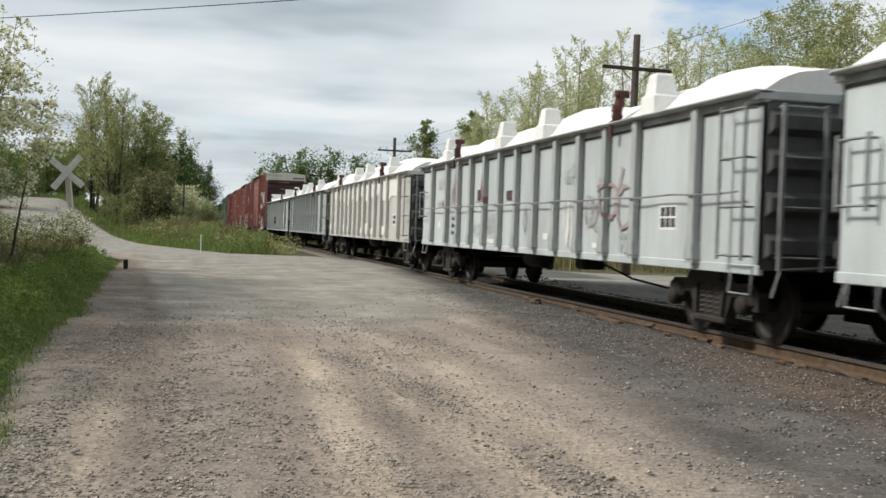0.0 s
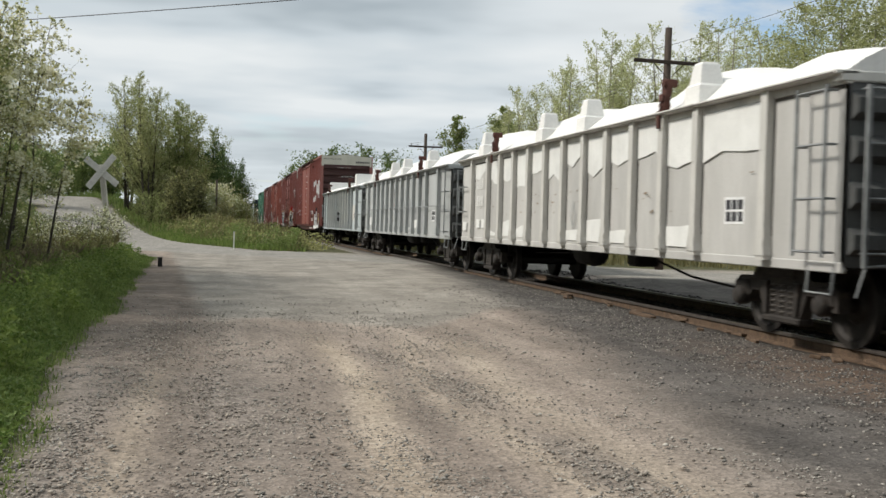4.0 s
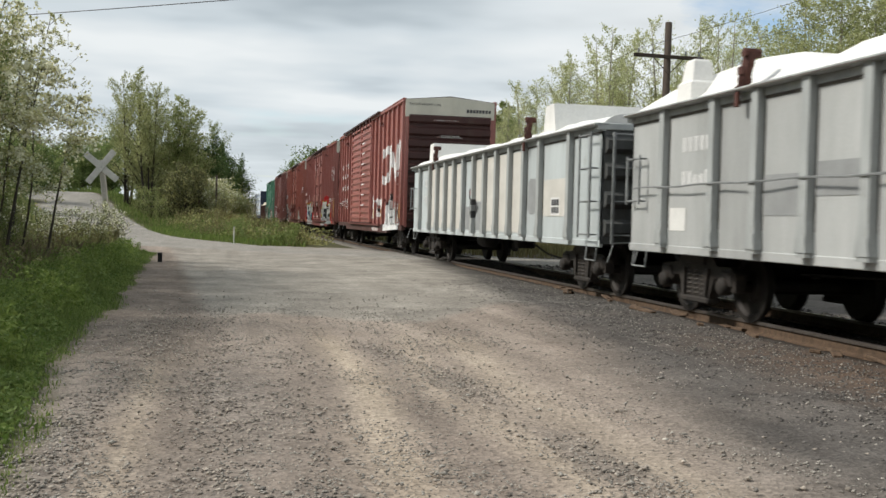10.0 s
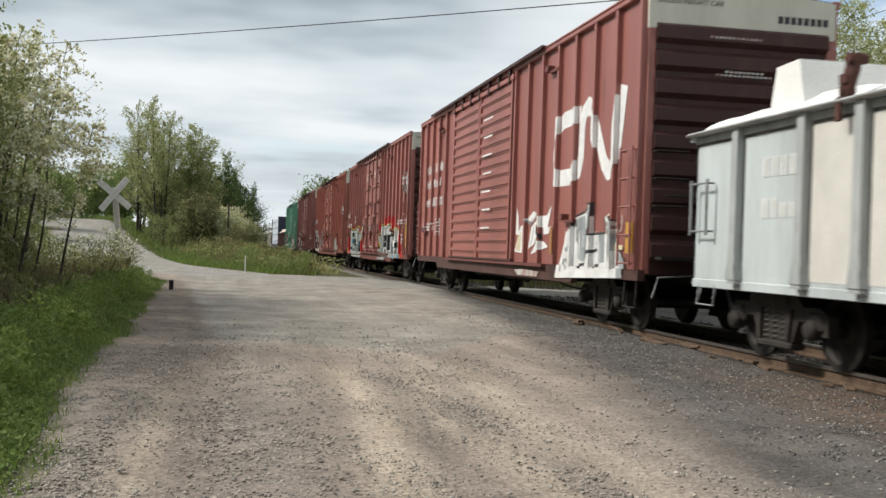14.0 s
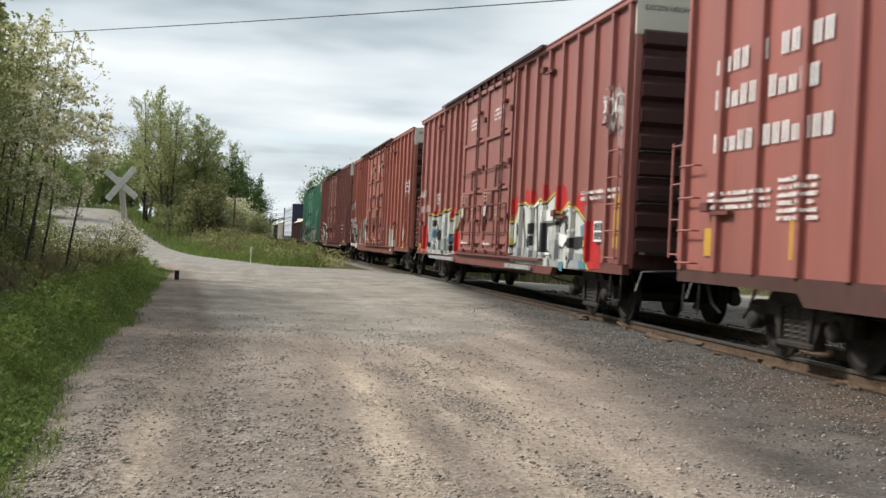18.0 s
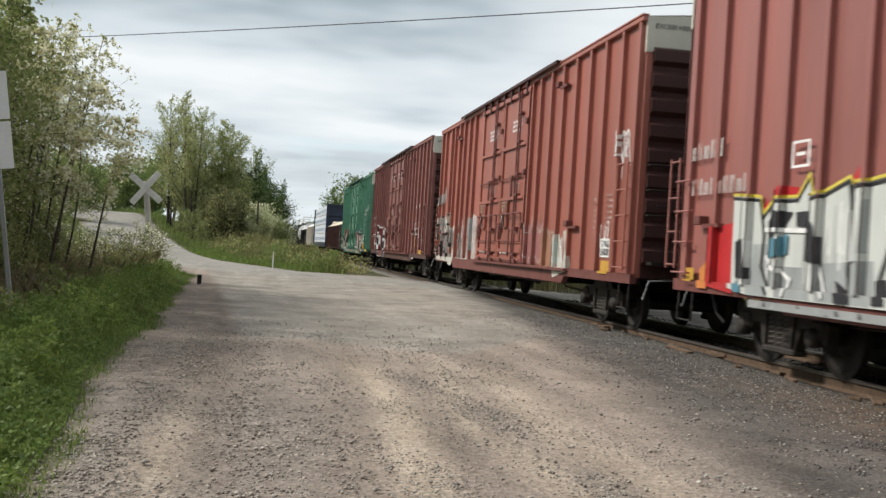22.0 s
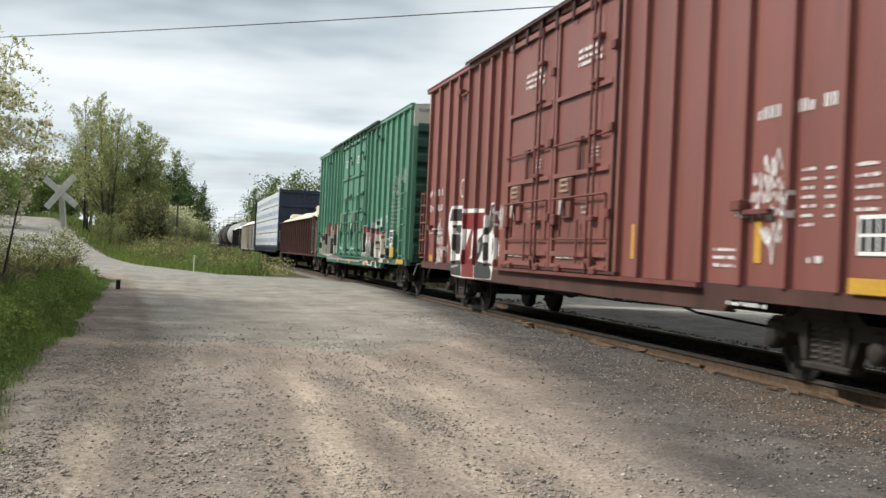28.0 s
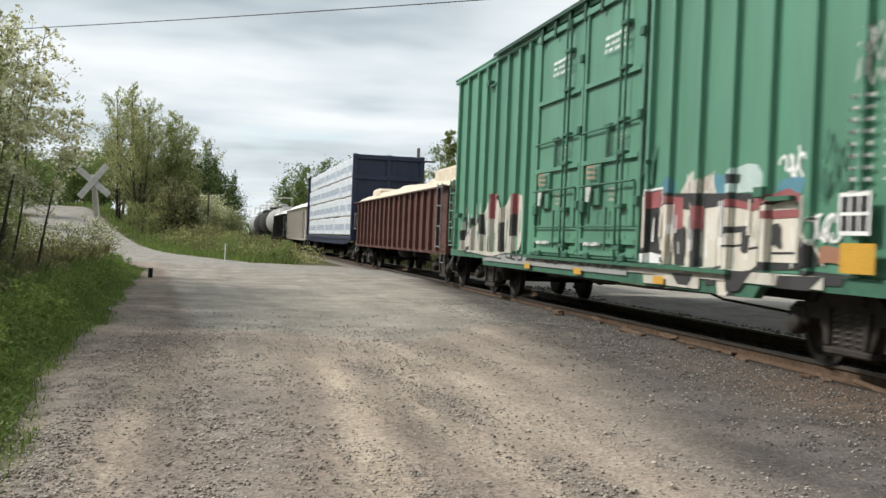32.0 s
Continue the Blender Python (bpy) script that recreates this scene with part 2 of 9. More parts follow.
M["g_cream"] = material("spray_cream", (0.66, 0.60, 0.40), 0.5, dark=0.8, light=1.1, scale=3, bump=0.02)
M["g_red"] = material("spray_red", (0.46, 0.025, 0.028), 0.5, dark=0.8, light=1.15, scale=3, bump=0.02)
M["g_black"] = material("spray_black", (0.03, 0.03, 0.035), 0.5, dark=0.7, light=1.4, scale=3, bump=0.02)
M["g_blue"] = material("spray_blue", (0.10, 0.24, 0.31), 0.5, dark=0.8, light=1.15, scale=3, bump=0.02)
M["g_yellow"] = material("spray_yellow", (0.62, 0.52, 0.08), 0.5, dark=0.8, light=1.15, scale=3, bump=0.02)
M["g_orange"] = material("spray_orange", (0.62, 0.22, 0.06), 0.5, dark=0.8, light=1.15, scale=3, bump=0.02)
M["g_mauve"] = material("spray_faded_mauve", (0.30, 0.125, 0.115), 0.5, dark=0.8, light=1.15, scale=3, bump=0.02)
M["g_bone"] = material("bone_white_spray", (0.66, 0.62, 0.54), 0.5, dark=0.8, light=1.08, scale=2.5, streak=3, bump=0.02)
M["g_wine"] = material("dull_wine_spray", (0.30, 0.105, 0.11), 0.5, dark=0.8, light=1.15, scale=3, bump=0.02)
M["g_tan"] = material("spray_faded_tan", (0.33, 0.17, 0.11), 0.5, dark=0.8, light=1.15, scale=3, bump=0.02)
M["g_aqua"] = material("spray_pale_aqua", (0.50, 0.62, 0.60), 0.5, dark=0.8, light=1.1, scale=3, bump=0.02)
M["g_worn"] = material("worn_white_spray", (0.55, 0.54, 0.52), 0.55, dark=0.8, light=1.1, scale=1.6, streak=4, bump=0.02, dirt=(0.27, 0.10, 0.075), dirt_at=0.53)
M["g_dirty"] = material("dirty_white_spray", (0.56, 0.54, 0.48), 0.55, dark=0.75, light=1.1, scale=2.5, streak=3, bump=0.02, dirt=(0.20, 0.17, 0.14), dirt_at=0.60)
M["g_light"] = material("pale_silver_spray", (0.56, 0.58, 0.55), 0.45, dark=0.85, light=1.1, scale=2.0, streak=3, bump=0.02)
M["g_silver"] = material("silver_spray", (0.34, 0.36, 0.36), 0.4, dark=0.75, light=1.25, scale=1.6, streak=2, bump=0.02)
M["g_faded"] = material("faded_red_spray", (0.36, 0.27, 0.27), 0.6, dark=0.8, light=1.15, scale=3, bump=0.02)
M["g_dull_red"] = material("dull_red_spray", (0.20, 0.030, 0.032), 0.5, dark=0.8, light=1.15, scale=3, bump=0.02)
M["g_charcoal"] = material("charcoal_spray", (0.045, 0.045, 0.047), 0.5, dark=0.7, light=1.3, scale=3, bump=0.02)
# red and green end walls: shade put into the colour, with grime
M["end_red"] = material("shaded_grimy_red_end", (0.058, 0.022, 0.019), 0.6, dark=0.6, light=1.2, scale=1.0, streak=3, bump=0.05, dirt=(0.06, 0.03, 0.025), dirt_at=0.6)
M["hardware_red"] = material("dark_red_hardware", (0.15, 0.050, 0.042), 0.6, dark=0.7, light=1.3, scale=4, bump=0.1)
M["hardware_green"] = material("dark_green_hardware", (0.045, 0.13, 0.085), 0.6, dark=0.7, light=1.3, scale=4, bump=0.1)
M["end_green"] = material("shaded_grimy_green_end", (0.030, 0.085, 0.056), 0.55, dark=0.6, light=1.2, scale=1.0, streak=3, bump=0.05, dirt=(0.03, 0.06, 0.045), dirt_at=0.6)
# sills: shade below the door track is mixed into this grimy colour
M["sill_shade_grime"] = material("shaded_grimy_sill_paint", (0.075, 0.034, 0.028), 0.7, dark=0.6, light=1.4, scale=1.5, streak=2, bump=0.1)
M["navy"] = material("dark_navy_paint", (0.018, 0.026, 0.055), 0.5, dark=0.7, light=1.4, scale=1.5, streak=2, bump=0.05)
M["wrap"] = material("white_lumber_wrap", (0.72, 0.76, 0.82), 0.35, dark=0.85, light=1.05, scale=1.5, fine=12, bump=0.3)
M["wrap_mark"] = material("blue_grey_wrap_print", (0.30, 0.37, 0.48), 0.4, dark=0.8, light=1.2, scale=4, bump=0.1)
M["lumber"] = material("raw_lumber", (0.55, 0.40, 0.24), 0.7, dark=0.75, light=1.15, scale=6, bump=0.2, island=0.2)
M["weathered"] = material("whitewashed_side_sheet", (0.62, 0.575, 0.51), 0.7, dark=0.7, light=1.15, scale=1.0, streak=5, bump=0.1, dirt=(0.20, 0.10, 0.05), dirt_at=0.60)
M["tank_grey"] = material("grey_tank_paint", (0.36, 0.36, 0.35), 0.5, dark=0.6, light=1.15, scale=0.8, streak=3, bump=0.05)
# stones below the train: its shade and some oil as one near-black colour
M["shaded_oily"] = material("shaded_oily_ballast", (0.045, 0.040, 0.036), 0.85, dark=0.7, light=1.4, scale=20, bump=0.4, island=0.5)
M["rail"] = material("rusty_rail_side", (0.105, 0.068, 0.043), 0.8, dark=0.6, light=1.4, scale=8, bump=0.3)
M["railhead"] = material("worn_rail_head", (0.24, 0.21, 0.19), 0.35, metal=0.8, dark=0.8, light=1.2, scale=6, bump=0.05)
M["tie"] = material("oiled_tie_wood", (0.06, 0.046, 0.035), 0.9, dark=0.5, light=1.5, scale=4, fine=40, bump=0.5, island=0.25)
M["plank"] = material("rust_stained_timber", (0.13, 0.086, 0.056), 0.9, dark=0.5, light=1.5, scale=5, fine=40, bump=0.5)
M["stone"] = material("grey_gravel_stone", (0.30, 0.278, 0.245), 0.9, dark=0.7, light=1.3, scale=20, bump=0.4, island=0.42)
M["coarse"] = material("coarse_grey_stone", (0.30, 0.262, 0.222), 0.9, dark=0.7, light=1.3, scale=20, bump=0.4, island=0.5)
M["ballast"] = material("dark_ballast_stone", (0.115, 0.106, 0.098), 0.9, dark=0.7, light=1.3, scale=20, bump=0.4, island=0.5)
M["pole"] = material("old_pole_wood", (0.06, 0.045, 0.035), 0.9, dark=0.6, light=1.5, scale=3, fine=50, bump=0.4, streak=4)
M["postwood"] = material("greyed_white_post", (0.46, 0.44, 0.38), 0.85, dark=0.6, light=1.3, scale=3, fine=50, bump=0.3, streak=4)
M["board"] = material("weathered_white_board", (0.56, 0.55, 0.51), 0.7, dark=0.75, light=1.08, scale=3, fine=40, bump=0.2)
M["wire"] = material("dark_cable", (0.03, 0.03, 0.035), 0.6, bump=0)
M["signback"] = material("white_sign_paint", (0.80, 0.80, 0.79), 0.5, metal=0.0, dark=0.9, light=1.05, scale=2, bump=0.0)
M["galv"] = material("galvanised_post", (0.30, 0.31, 0.31), 0.5, metal=0.4, dark=0.8, light=1.15, scale=6, bump=0.05)
M["bark"] = material("grey_brown_bark", (0.05, 0.042, 0.034), 0.9, dark=0.5, light=1.5, scale=5, fine=40, bump=0.5)
M["palebark"] = material("pale_aspen_bark", (0.34, 0.31, 0.25), 0.85, dark=0.5, light=1.3, scale=5, fine=40, bump=0.3)
M["leaf_mid"] = leafy("fresh_spring_leaves", (0.13, 0.18, 0.055), (0.255, 0.31, 0.11))
M["leaf_dark"] = leafy("deep_green_leaves", (0.075, 0.125, 0.04), (0.15, 0.205, 0.07))
M["leaf_pale"] = leafy("pale_budding_leaves", (0.33, 0.36, 0.17), (0.50, 0.51, 0.28))
M["leaf_cream"] = leafy("cream_green_young_leaves", (0.40, 0.40, 0.20), (0.62, 0.60, 0.36))
M["leaf_bud"] = leafy("pale_bud_foliage", (0.44, 0.46, 0.25), (0.62, 0.63, 0.39), trans=0.62)
M["leaf_olive"] = leafy("olive_budding_leaves", (0.22, 0.24, 0.10), (0.36, 0.37, 0.18))
M["leaf_brown"] = leafy("brown_budding_brush", (0.078, 0.080, 0.036), (0.160, 0.165, 0.074), trans=0.3)
M["strip_green"] = leafy("bright_strip_grass", (0.10, 0.165, 0.034), (0.225, 0.29, 0.085), trans=0.3)
M["leaf_deep"] = leafy("dark_conical_foliage", (0.045, 0.085, 0.030), (0.10, 0.15, 0.055))
M["tuft"] = leafy("bright_weed_leaves", (0.105, 0.170, 0.035), (0.25, 0.315, 0.093), trans=0.48)
M["undergrowth"] = leafy("olive_brown_undergrowth", (0.205, 0.205, 0.09), (0.40, 0.40, 0.18), trans=0.45)
M["blossom"] = leafy("white_blossom", (0.80, 0.79, 0.64), (0.92, 0.90, 0.79), trans=0.5)
M["grass"] = leafy("green_grass_blades", (0.091, 0.147, 0.035), (0.232, 0.288, 0.098), trans=0.4)
M["mound_green"] = leafy("fresh_mound_grass", (0.08, 0.13, 0.03), (0.20, 0.255, 0.085), trans=0.3)
M["weed"] = leafy("broad_weed_leaves", (0.092, 0.152, 0.036), (0.215, 0.28, 0.085), trans=0.42)
M["drygrass"] = leafy("dry_straw_grass", (0.12, 0.115, 0.05), (0.235, 0.21, 0.105), trans=0.2)
M["brush"] = leafy("dead_brush_twigs", (0.13, 0.105, 0.07), (0.26, 0.21, 0.14), trans=0.05)
M["end_shade_grime"] = material("shaded_grimy_grey_end", (0.085, 0.088, 0.086), 0.7, dark=0.5, light=1.4, scale=1.5, streak=2, bump=0.1)
M["shade_strip"] = material("shade_grime_seam", (0.10, 0.088, 0.075), 0.85, dark=0.5, light=1.6, scale=6, streak=3, bump=0.1)
M["rubber"] = material("black_rubber_stub", (0.012, 0.012, 0.012), 0.8, bump=0.1)


# ---------------------------------------------------------------- mesh helpers
class Build:
    """Collects boxes, tubes and plates into one mesh."""

    def __init__(self):
        self.v, self.f = [], []

    def add(self, verts, faces):
        k = len(self.v)
        self.v += [tuple(p) for p in verts]
        self.f += [tuple(i + k for i in f) for f in faces]
        return self

    def box(self, x0, x1, y0, y1, z0, z1, bevel=0.0):
        if bevel <= 0:
            v = [(x, y, z) for z in (z0, z1) for y in (y0, y1) for x in (x0, x1)]
            return self.add(v, [(0, 2, 3, 1), (4, 5, 7, 6), (0, 1, 5, 4), (2, 6, 7, 3), (0, 4, 6, 2), (1, 3, 7, 5)])
        b, v = bevel, []
        for z, i in ((z0, b), (z0 + b, 0), (z1 - b, 0), (z1, b)):
            v += [(x0 + i + b * (i == 0), y0 + i, z), (x1 - i - b * (i == 0), y0 + i, z), (x1 - i, y0 + i + b * (i == 0), z), (x1 - i, y1 - i - b * (i == 0), z),
                  (x1 - i - b * (i == 0), y1 - i, z), (x0 + i + b * (i == 0), y1 - i, z), (x0 + i, y1 - i - b * (i == 0), z), (x0 + i, y0 + i + b * (i == 0), z)]
        f = [tuple(range(7, -1, -1)), tuple(range(24, 32))]
        for r in range(3):
            f += [(r * 8 + k, r * 8 + (k + 1) % 8, r * 8 + 8 + (k + 1) % 8, r * 8 + 8 + k) for k in range(8)]
        return self.add(v, f)

    def tube(self, points, radius, sides=6, cap=True):
        """A bent rod; radius may be one number or one for each point."""
        pts = [Vector(p) for p in points]
        rads = radius if isinstance(radius, (list, tuple)) else [radius] * len(pts)
        v, f = [], []
        for k, p in enumerate(pts):
            d = (pts[min(k + 1, len(pts) - 1)] - pts[max(k - 1, 0)]).normalized()
            a = d.orthogonal().normalized() if k == 0 else (a - d * a.dot(d)).normalized()
            b = d.cross(a)
            v += [p + (a * math.cos(i * math.tau / sides) + b * math.sin(i * math.tau / sides)) * rads[k] for i in range(sides)]
        for k in range(len(pts) - 1):
            f += [(k * sides + i, k * sides + (i + 1) % sides, (k + 1) * sides + (i + 1) % sides, (k + 1) * sides + i) for i in range(sides)]
        if cap:
            f += [tuple(range(sides - 1, -1, -1)), tuple(range((len(pts) - 1) * sides, len(pts) * sides))]
        return self.add(v, f)

    def prism_x(self, poly, x0, x1):
        """A plate with the outline poly of (y, z), from x0 to x1."""
        n = len(poly)
        v = [(x0, y, z) for y, z in poly] + [(x1, y, z) for y, z in poly]
        f = [tuple(range(n)), tuple(range(2 * n - 1, n - 1, -1))] + [(i, i + n, (i + 1) % n + n, (i + 1) % n) for i in range(n)]
        return self.add(v, f)

    def lathe_x(self, profile, x_off=0.0, sides=28):
        """A wheel or drum round the x axis from rows of (x, radius)."""
        v, f = [], []
        for x, r in profile:
            v += [(x + x_off, r * math.cos(i * math.tau / sides), r * math.sin(i * math.tau / sides)) for i in range(sides)]
        for k in range(len(profile) - 1):
            f += [(k * sides + i, k * sides + (i + 1) % sides, (k + 1) * sides + (i + 1) % sides, (k + 1) * sides + i) for i in range(sides)]
        f += [tuple(range(sides)), tuple(range(len(profile) * sides - 1, (len(profile) - 1) * sides - 1, -1))]
        return self.add(v, f)

    def mesh(self, name, mats, smooth=False):
        me = bpy.data.meshes.new(name)
        me.from_pydata(self.v, [], self.f)
        for m in mats if isinstance(mats, (list, tuple)) else [mats]:
            me.materials.append(m)
        bm = bmesh.new()
        bm.from_mesh(me)
        bmesh.ops.recalc_face_normals(bm, faces=bm.faces)
        bm.to_mesh(me)
        bm.free()
        if smooth:
            me.polygons.foreach_set("use_smooth", [True] * len(me.polygons))
        return me


def part(name, build, mat, parent, label="", smooth=False, at=None):
    ob = new(name, build if isinstance(build, bpy.types.Mesh) else build.mesh(name, mat, smooth))
    ob.parent = parent
    if at is not None:
        ob.matrix_basis = at
    return tagged(ob, label) if label else ob


def soup(name, verts, faces_flat, size, mat):
    """A mesh from numpy arrays with faces of one size, for leaves, stones and grass."""
    me = bpy.data.meshes.new(name)
    n = len(faces_flat) // size
    me.vertices.add(len(verts)), me.loops.add(len(faces_flat)), me.polygons.add(n)
    me.vertices.foreach_set("co", np.asarray(verts, np.float32).ravel())
    me.loops.foreach_set("vertex_index", np.asarray(faces_flat, np.int32))
    me.polygons.foreach_set("loop_start", np.arange(0, n * size, size, dtype=np.int32))
    me.materials.append(mat)
    me.update(calc_edges=True)
    return me


def empty(name, m, label, category, group=""):
    ob = new(name)
    ob.empty_display_size = 0.3
    ob.matrix_basis = m
    return tagged(ob, label, category, group)


def smooth01(v):
    v = np.clip(v, 0, 1)
    return v * v * (3 - 2 * v)


# ---------------------------------------------------------------- plan
TRACK_X, GAUGE = 7.35, 1.505           # track centre, rail centres apart
ROAD = [(-70, 175), (-34, 128), (-20, 104), (-12.5, 88), (-7.5, 68), (-4.0, 52), (-0.5, 41.5), (4, 37.5), (9, 32.5), (14, 26), (20, 17), (34, 0), (80, -50)]


def road_distance(x, y):
    """Distance from the cross road's centre line."""
    best = np.full(np.shape(x), 1e9)
    for (ax, ay), (bx, by) in zip(ROAD, ROAD[1:]):
        dx, dy = bx - ax, by - ay
        t = np.clip(((x - ax) * dx + (y - ay) * dy) / (dx * dx + dy * dy), 0, 1)
        best = np.minimum(best, np.hypot(x - ax - t * dx, y - ay - t * dy))
    return best


def verge_x(y):
    """Where the gravel ends and the green verge begins."""
    return np.interp(y, [0, 5.6, 7.4, 9.7, 13, 15, 24, 34, 37], [-1.02, -1.06, -1.14, -1.42, -1.45, -1.42, -1.75, -2.0, -3.4])


def ground_z(x, y):
    x, y = np.asarray(x, float), np.asarray(y, float)
    z = np.full(np.broadcast(x, y).shape, -0.10) + 0 * x
    z = z - 0.07 * smooth01((x - 4.0) / 1.6) * (1 - smooth01((x - 10.5) / 2.0))
    # the lot lies higher against the rail farther on
    z = z + 0.085 * smooth01((x - 3.6) / 1.8) * (1 - smooth01((x - 6.42) / 0.12)) * (0.35 + 0.65 * smooth01((y - 10.0) / 7.0))
    cross = 1 - smooth01((road_distance(x, y) - 2.6) / 2.2)
    z = z * (1 - cross) + (-0.035) * cross
    off = verge_x(y) - x
    z = z - 0.14 * smooth01(off / 0.8) * (1 - smooth01((off - 1.2) / 1.6)) * (1 - cross) * (1 - smooth01((y - 33) / 8))
    z = z + 0.45 * smooth01((off - 1.6) / 5.0) * (1 - cross) * (1 - smooth01((y - 40) / 12))
    hill = smooth01((y - 46) / 48) * smooth01((-1.0 - x - (y - 46) * 0.03) / 7.5)
    z = z + 2.75 * hill
    mound = np.exp(-(((x + 1.6) / 5.2) ** 2 + ((y - 66) / 15.0) ** 2)) * smooth01((road_distance(x, y) - 2.2) / 4.0) * smooth01((5.4 - x) / 2.2)
    return z + 1.0 * mound


# ---------------------------------------------------------------- ground
def coarse_patch(x, y):
    """Where loose stones have gathered beside the wheel tracks."""
    a = np.exp(-((x + 0.84) / 0.17) ** 2) * (1 - smooth01((y - 7.0) / 2.0))
    b = np.exp(-((x - 0.10 - 0.02 * (y - 6)) / 0.42) ** 2) * (1 - smooth01((y - 8.6) / 2.6)) * (0.75 + 0.25 * np.sin(y * 1.9 + 3 * x))
    c = np.exp(-((x - np.interp(y, [4, 6, 8.2, 11], [2.05, 1.98, 1.80, 1.40])) / 0.16) ** 2) * (1 - smooth01((y - 10) / 2.0)) * (0.6 + 0.4 * np.sin(y * 2.6))
    d = 0.8 * np.exp(-((x + 0.75) / 0.55) ** 2) * smooth01((y - 8.5) / 1.5) * (1 - smooth01((y - 13) / 3.0))
    return np.maximum.reduce([a, b, 0.8 * c, d])


def make_ground():
    xs = np.concatenate([-np.geomspace(10, 2200, 26)[::-1], np.arange(-9.8, -2.4, 0.4), np.arange(-2.4, 12.0, 0.16), np.arange(12.0, 22, 0.5), np.geomspace(22.5, 2200, 26)])
    ys = np.concatenate([-np.geomspace(2, 600, 12)[::-1], np.arange(-1, 4, 1.0), np.arange(4, 24, 0.16), np.arange(24, 50, 0.35), np.arange(50, 110, 1.2), np.geomspace(112, 3500, 26)])
    gx, gy = np.meshgrid(xs, ys)
    gz = ground_z(gx, gy)
    rng = np.random.default_rng(5)
    near = (gx > -3) & (gx < 12) & (gy > 3) & (gy < 50)
    # wheel ruts run along the gravel
    rut = sum(np.exp(-((gx - c - 0.25 * np.sin(gy * 0.11)) / 0.30) ** 2) for c in (-0.55, 0.75, 1.35, 2.3))
    gz = gz - 0.022 * rut * ((gy < 36) & (gy > -5)) + near * rng.normal(0, 0.004, gx.shape)
    nx, ny = len(xs), len(ys)
    idx = np.arange(nx * ny).reshape(ny, nx)
    quads = np.stack([idx[:-1, :-1], idx[:-1, 1:], idx[1:, 1:], idx[1:, :-1]], -1).reshape(-1)
    me = soup("ground", np.stack([gx, gy, gz], -1).reshape(-1, 3), quads, 4, ground_material())
    me.polygons.foreach_set("use_smooth", [True] * len(me.polygons))
    cross = 1 - smooth01((road_distance(gx, gy) - 2.3) / 1.0)
    lot = smooth01((gx - verge_x(gy) - 0.05 * np.sin(gy * 1.37) - 0.04 * np.sin(gy * 3.9 + 1) + 0.35) / 0.9) * (1 - smooth01((gx - 11.5) / 2.0)) * (1 - smooth01((gy - 42) / 3))
    far_lot = smooth01((gx - 9.8) / 0.8) * (1 - smooth01((gx - 17.5) / 2.0)) * (1 - smooth01((gy - 31) / 5))
    bare = np.maximum(np.maximum(cross, lot), far_lot)
    bed = (1 - smooth01((np.abs(gx - TRACK_X) - 1.5) / 0.7))
    bare = np.maximum(bare, bed)
    # dark crushed stone by the track; past it the train's shade as colour
    dark = smooth01((gx - np.interp(gy, [4, 5, 6.7, 8.2, 10, 12.8, 19, 28], [1.9, 2.15, 2.45, 2.75, 3.15, 3.5, 4.2, 5.3])) / 1.2) * (1 - smooth01((gx - 11.5) / 2.5)) * (1 - cross)
    brown = np.exp(-((gx - 5.7) / 1.0) ** 2) * (1 - smooth01((gy - 8) / 6))
    # sandy wheel tracks that bend together towards the crossing
    bend = [np.interp(gy, [4, 6, 8.2, 11, 13], way) for way in ([-0.50, -0.47, -0.46, -0.42, -0.4], [0.86, 0.95, 1.14, 1.12, 0.95], [1.72, 1.74, 1.60, 1.95, 2.1], [2.35, 2.25, 2.2, 2.5, 2.6])]
    tracks = sum(k * np.exp(-((gx - way) / w) ** 2) for way, k, w in zip(bend, (0.9, 1.0, 0.8, 0.7), (0.13, 0.17, 0.13, 0.25))) * (1 - smooth01((gy - 10.5) / 3.0))
    coarse = coarse_patch(gx, gy)
    apron = smooth01((gy - 12.0 - 0.9 * np.sin(gx * 1.7 + 0.6) - 0.5 * gx) / 1.6) * smooth01((gx + 0.35 + 0.06 * (gy - 12)) / 0.7)
    # black band between the rails: under-train shade as colour, with oil
    oil_shade = 1 - smooth01((np.abs(gx - TRACK_X) - 0.8) / 0.5)
    # browner margin along the verge; tree shade is part of its colour
    edge = smooth01((0.25 - gx) / 0.8) * smooth01((gy - 8.5) / 2.0) * (1 - smooth01((gy - 30) / 8))
    for name, val in (("bare", bare), ("cross", cross), ("dark", dark), ("brown", brown), ("tracks", tracks), ("coarse", coarse), ("apron", apron), ("edge", edge), ("oil_shade", oil_shade)):
        a = me.attributes.new(name, "FLOAT", "POINT")
        a.data.foreach_set("value", val.astype(np.float32).ravel())
    return tagged(new("ground", me), "gravel lot, dirt tracks, ballast and grassy verge", "ground", kind="structure")


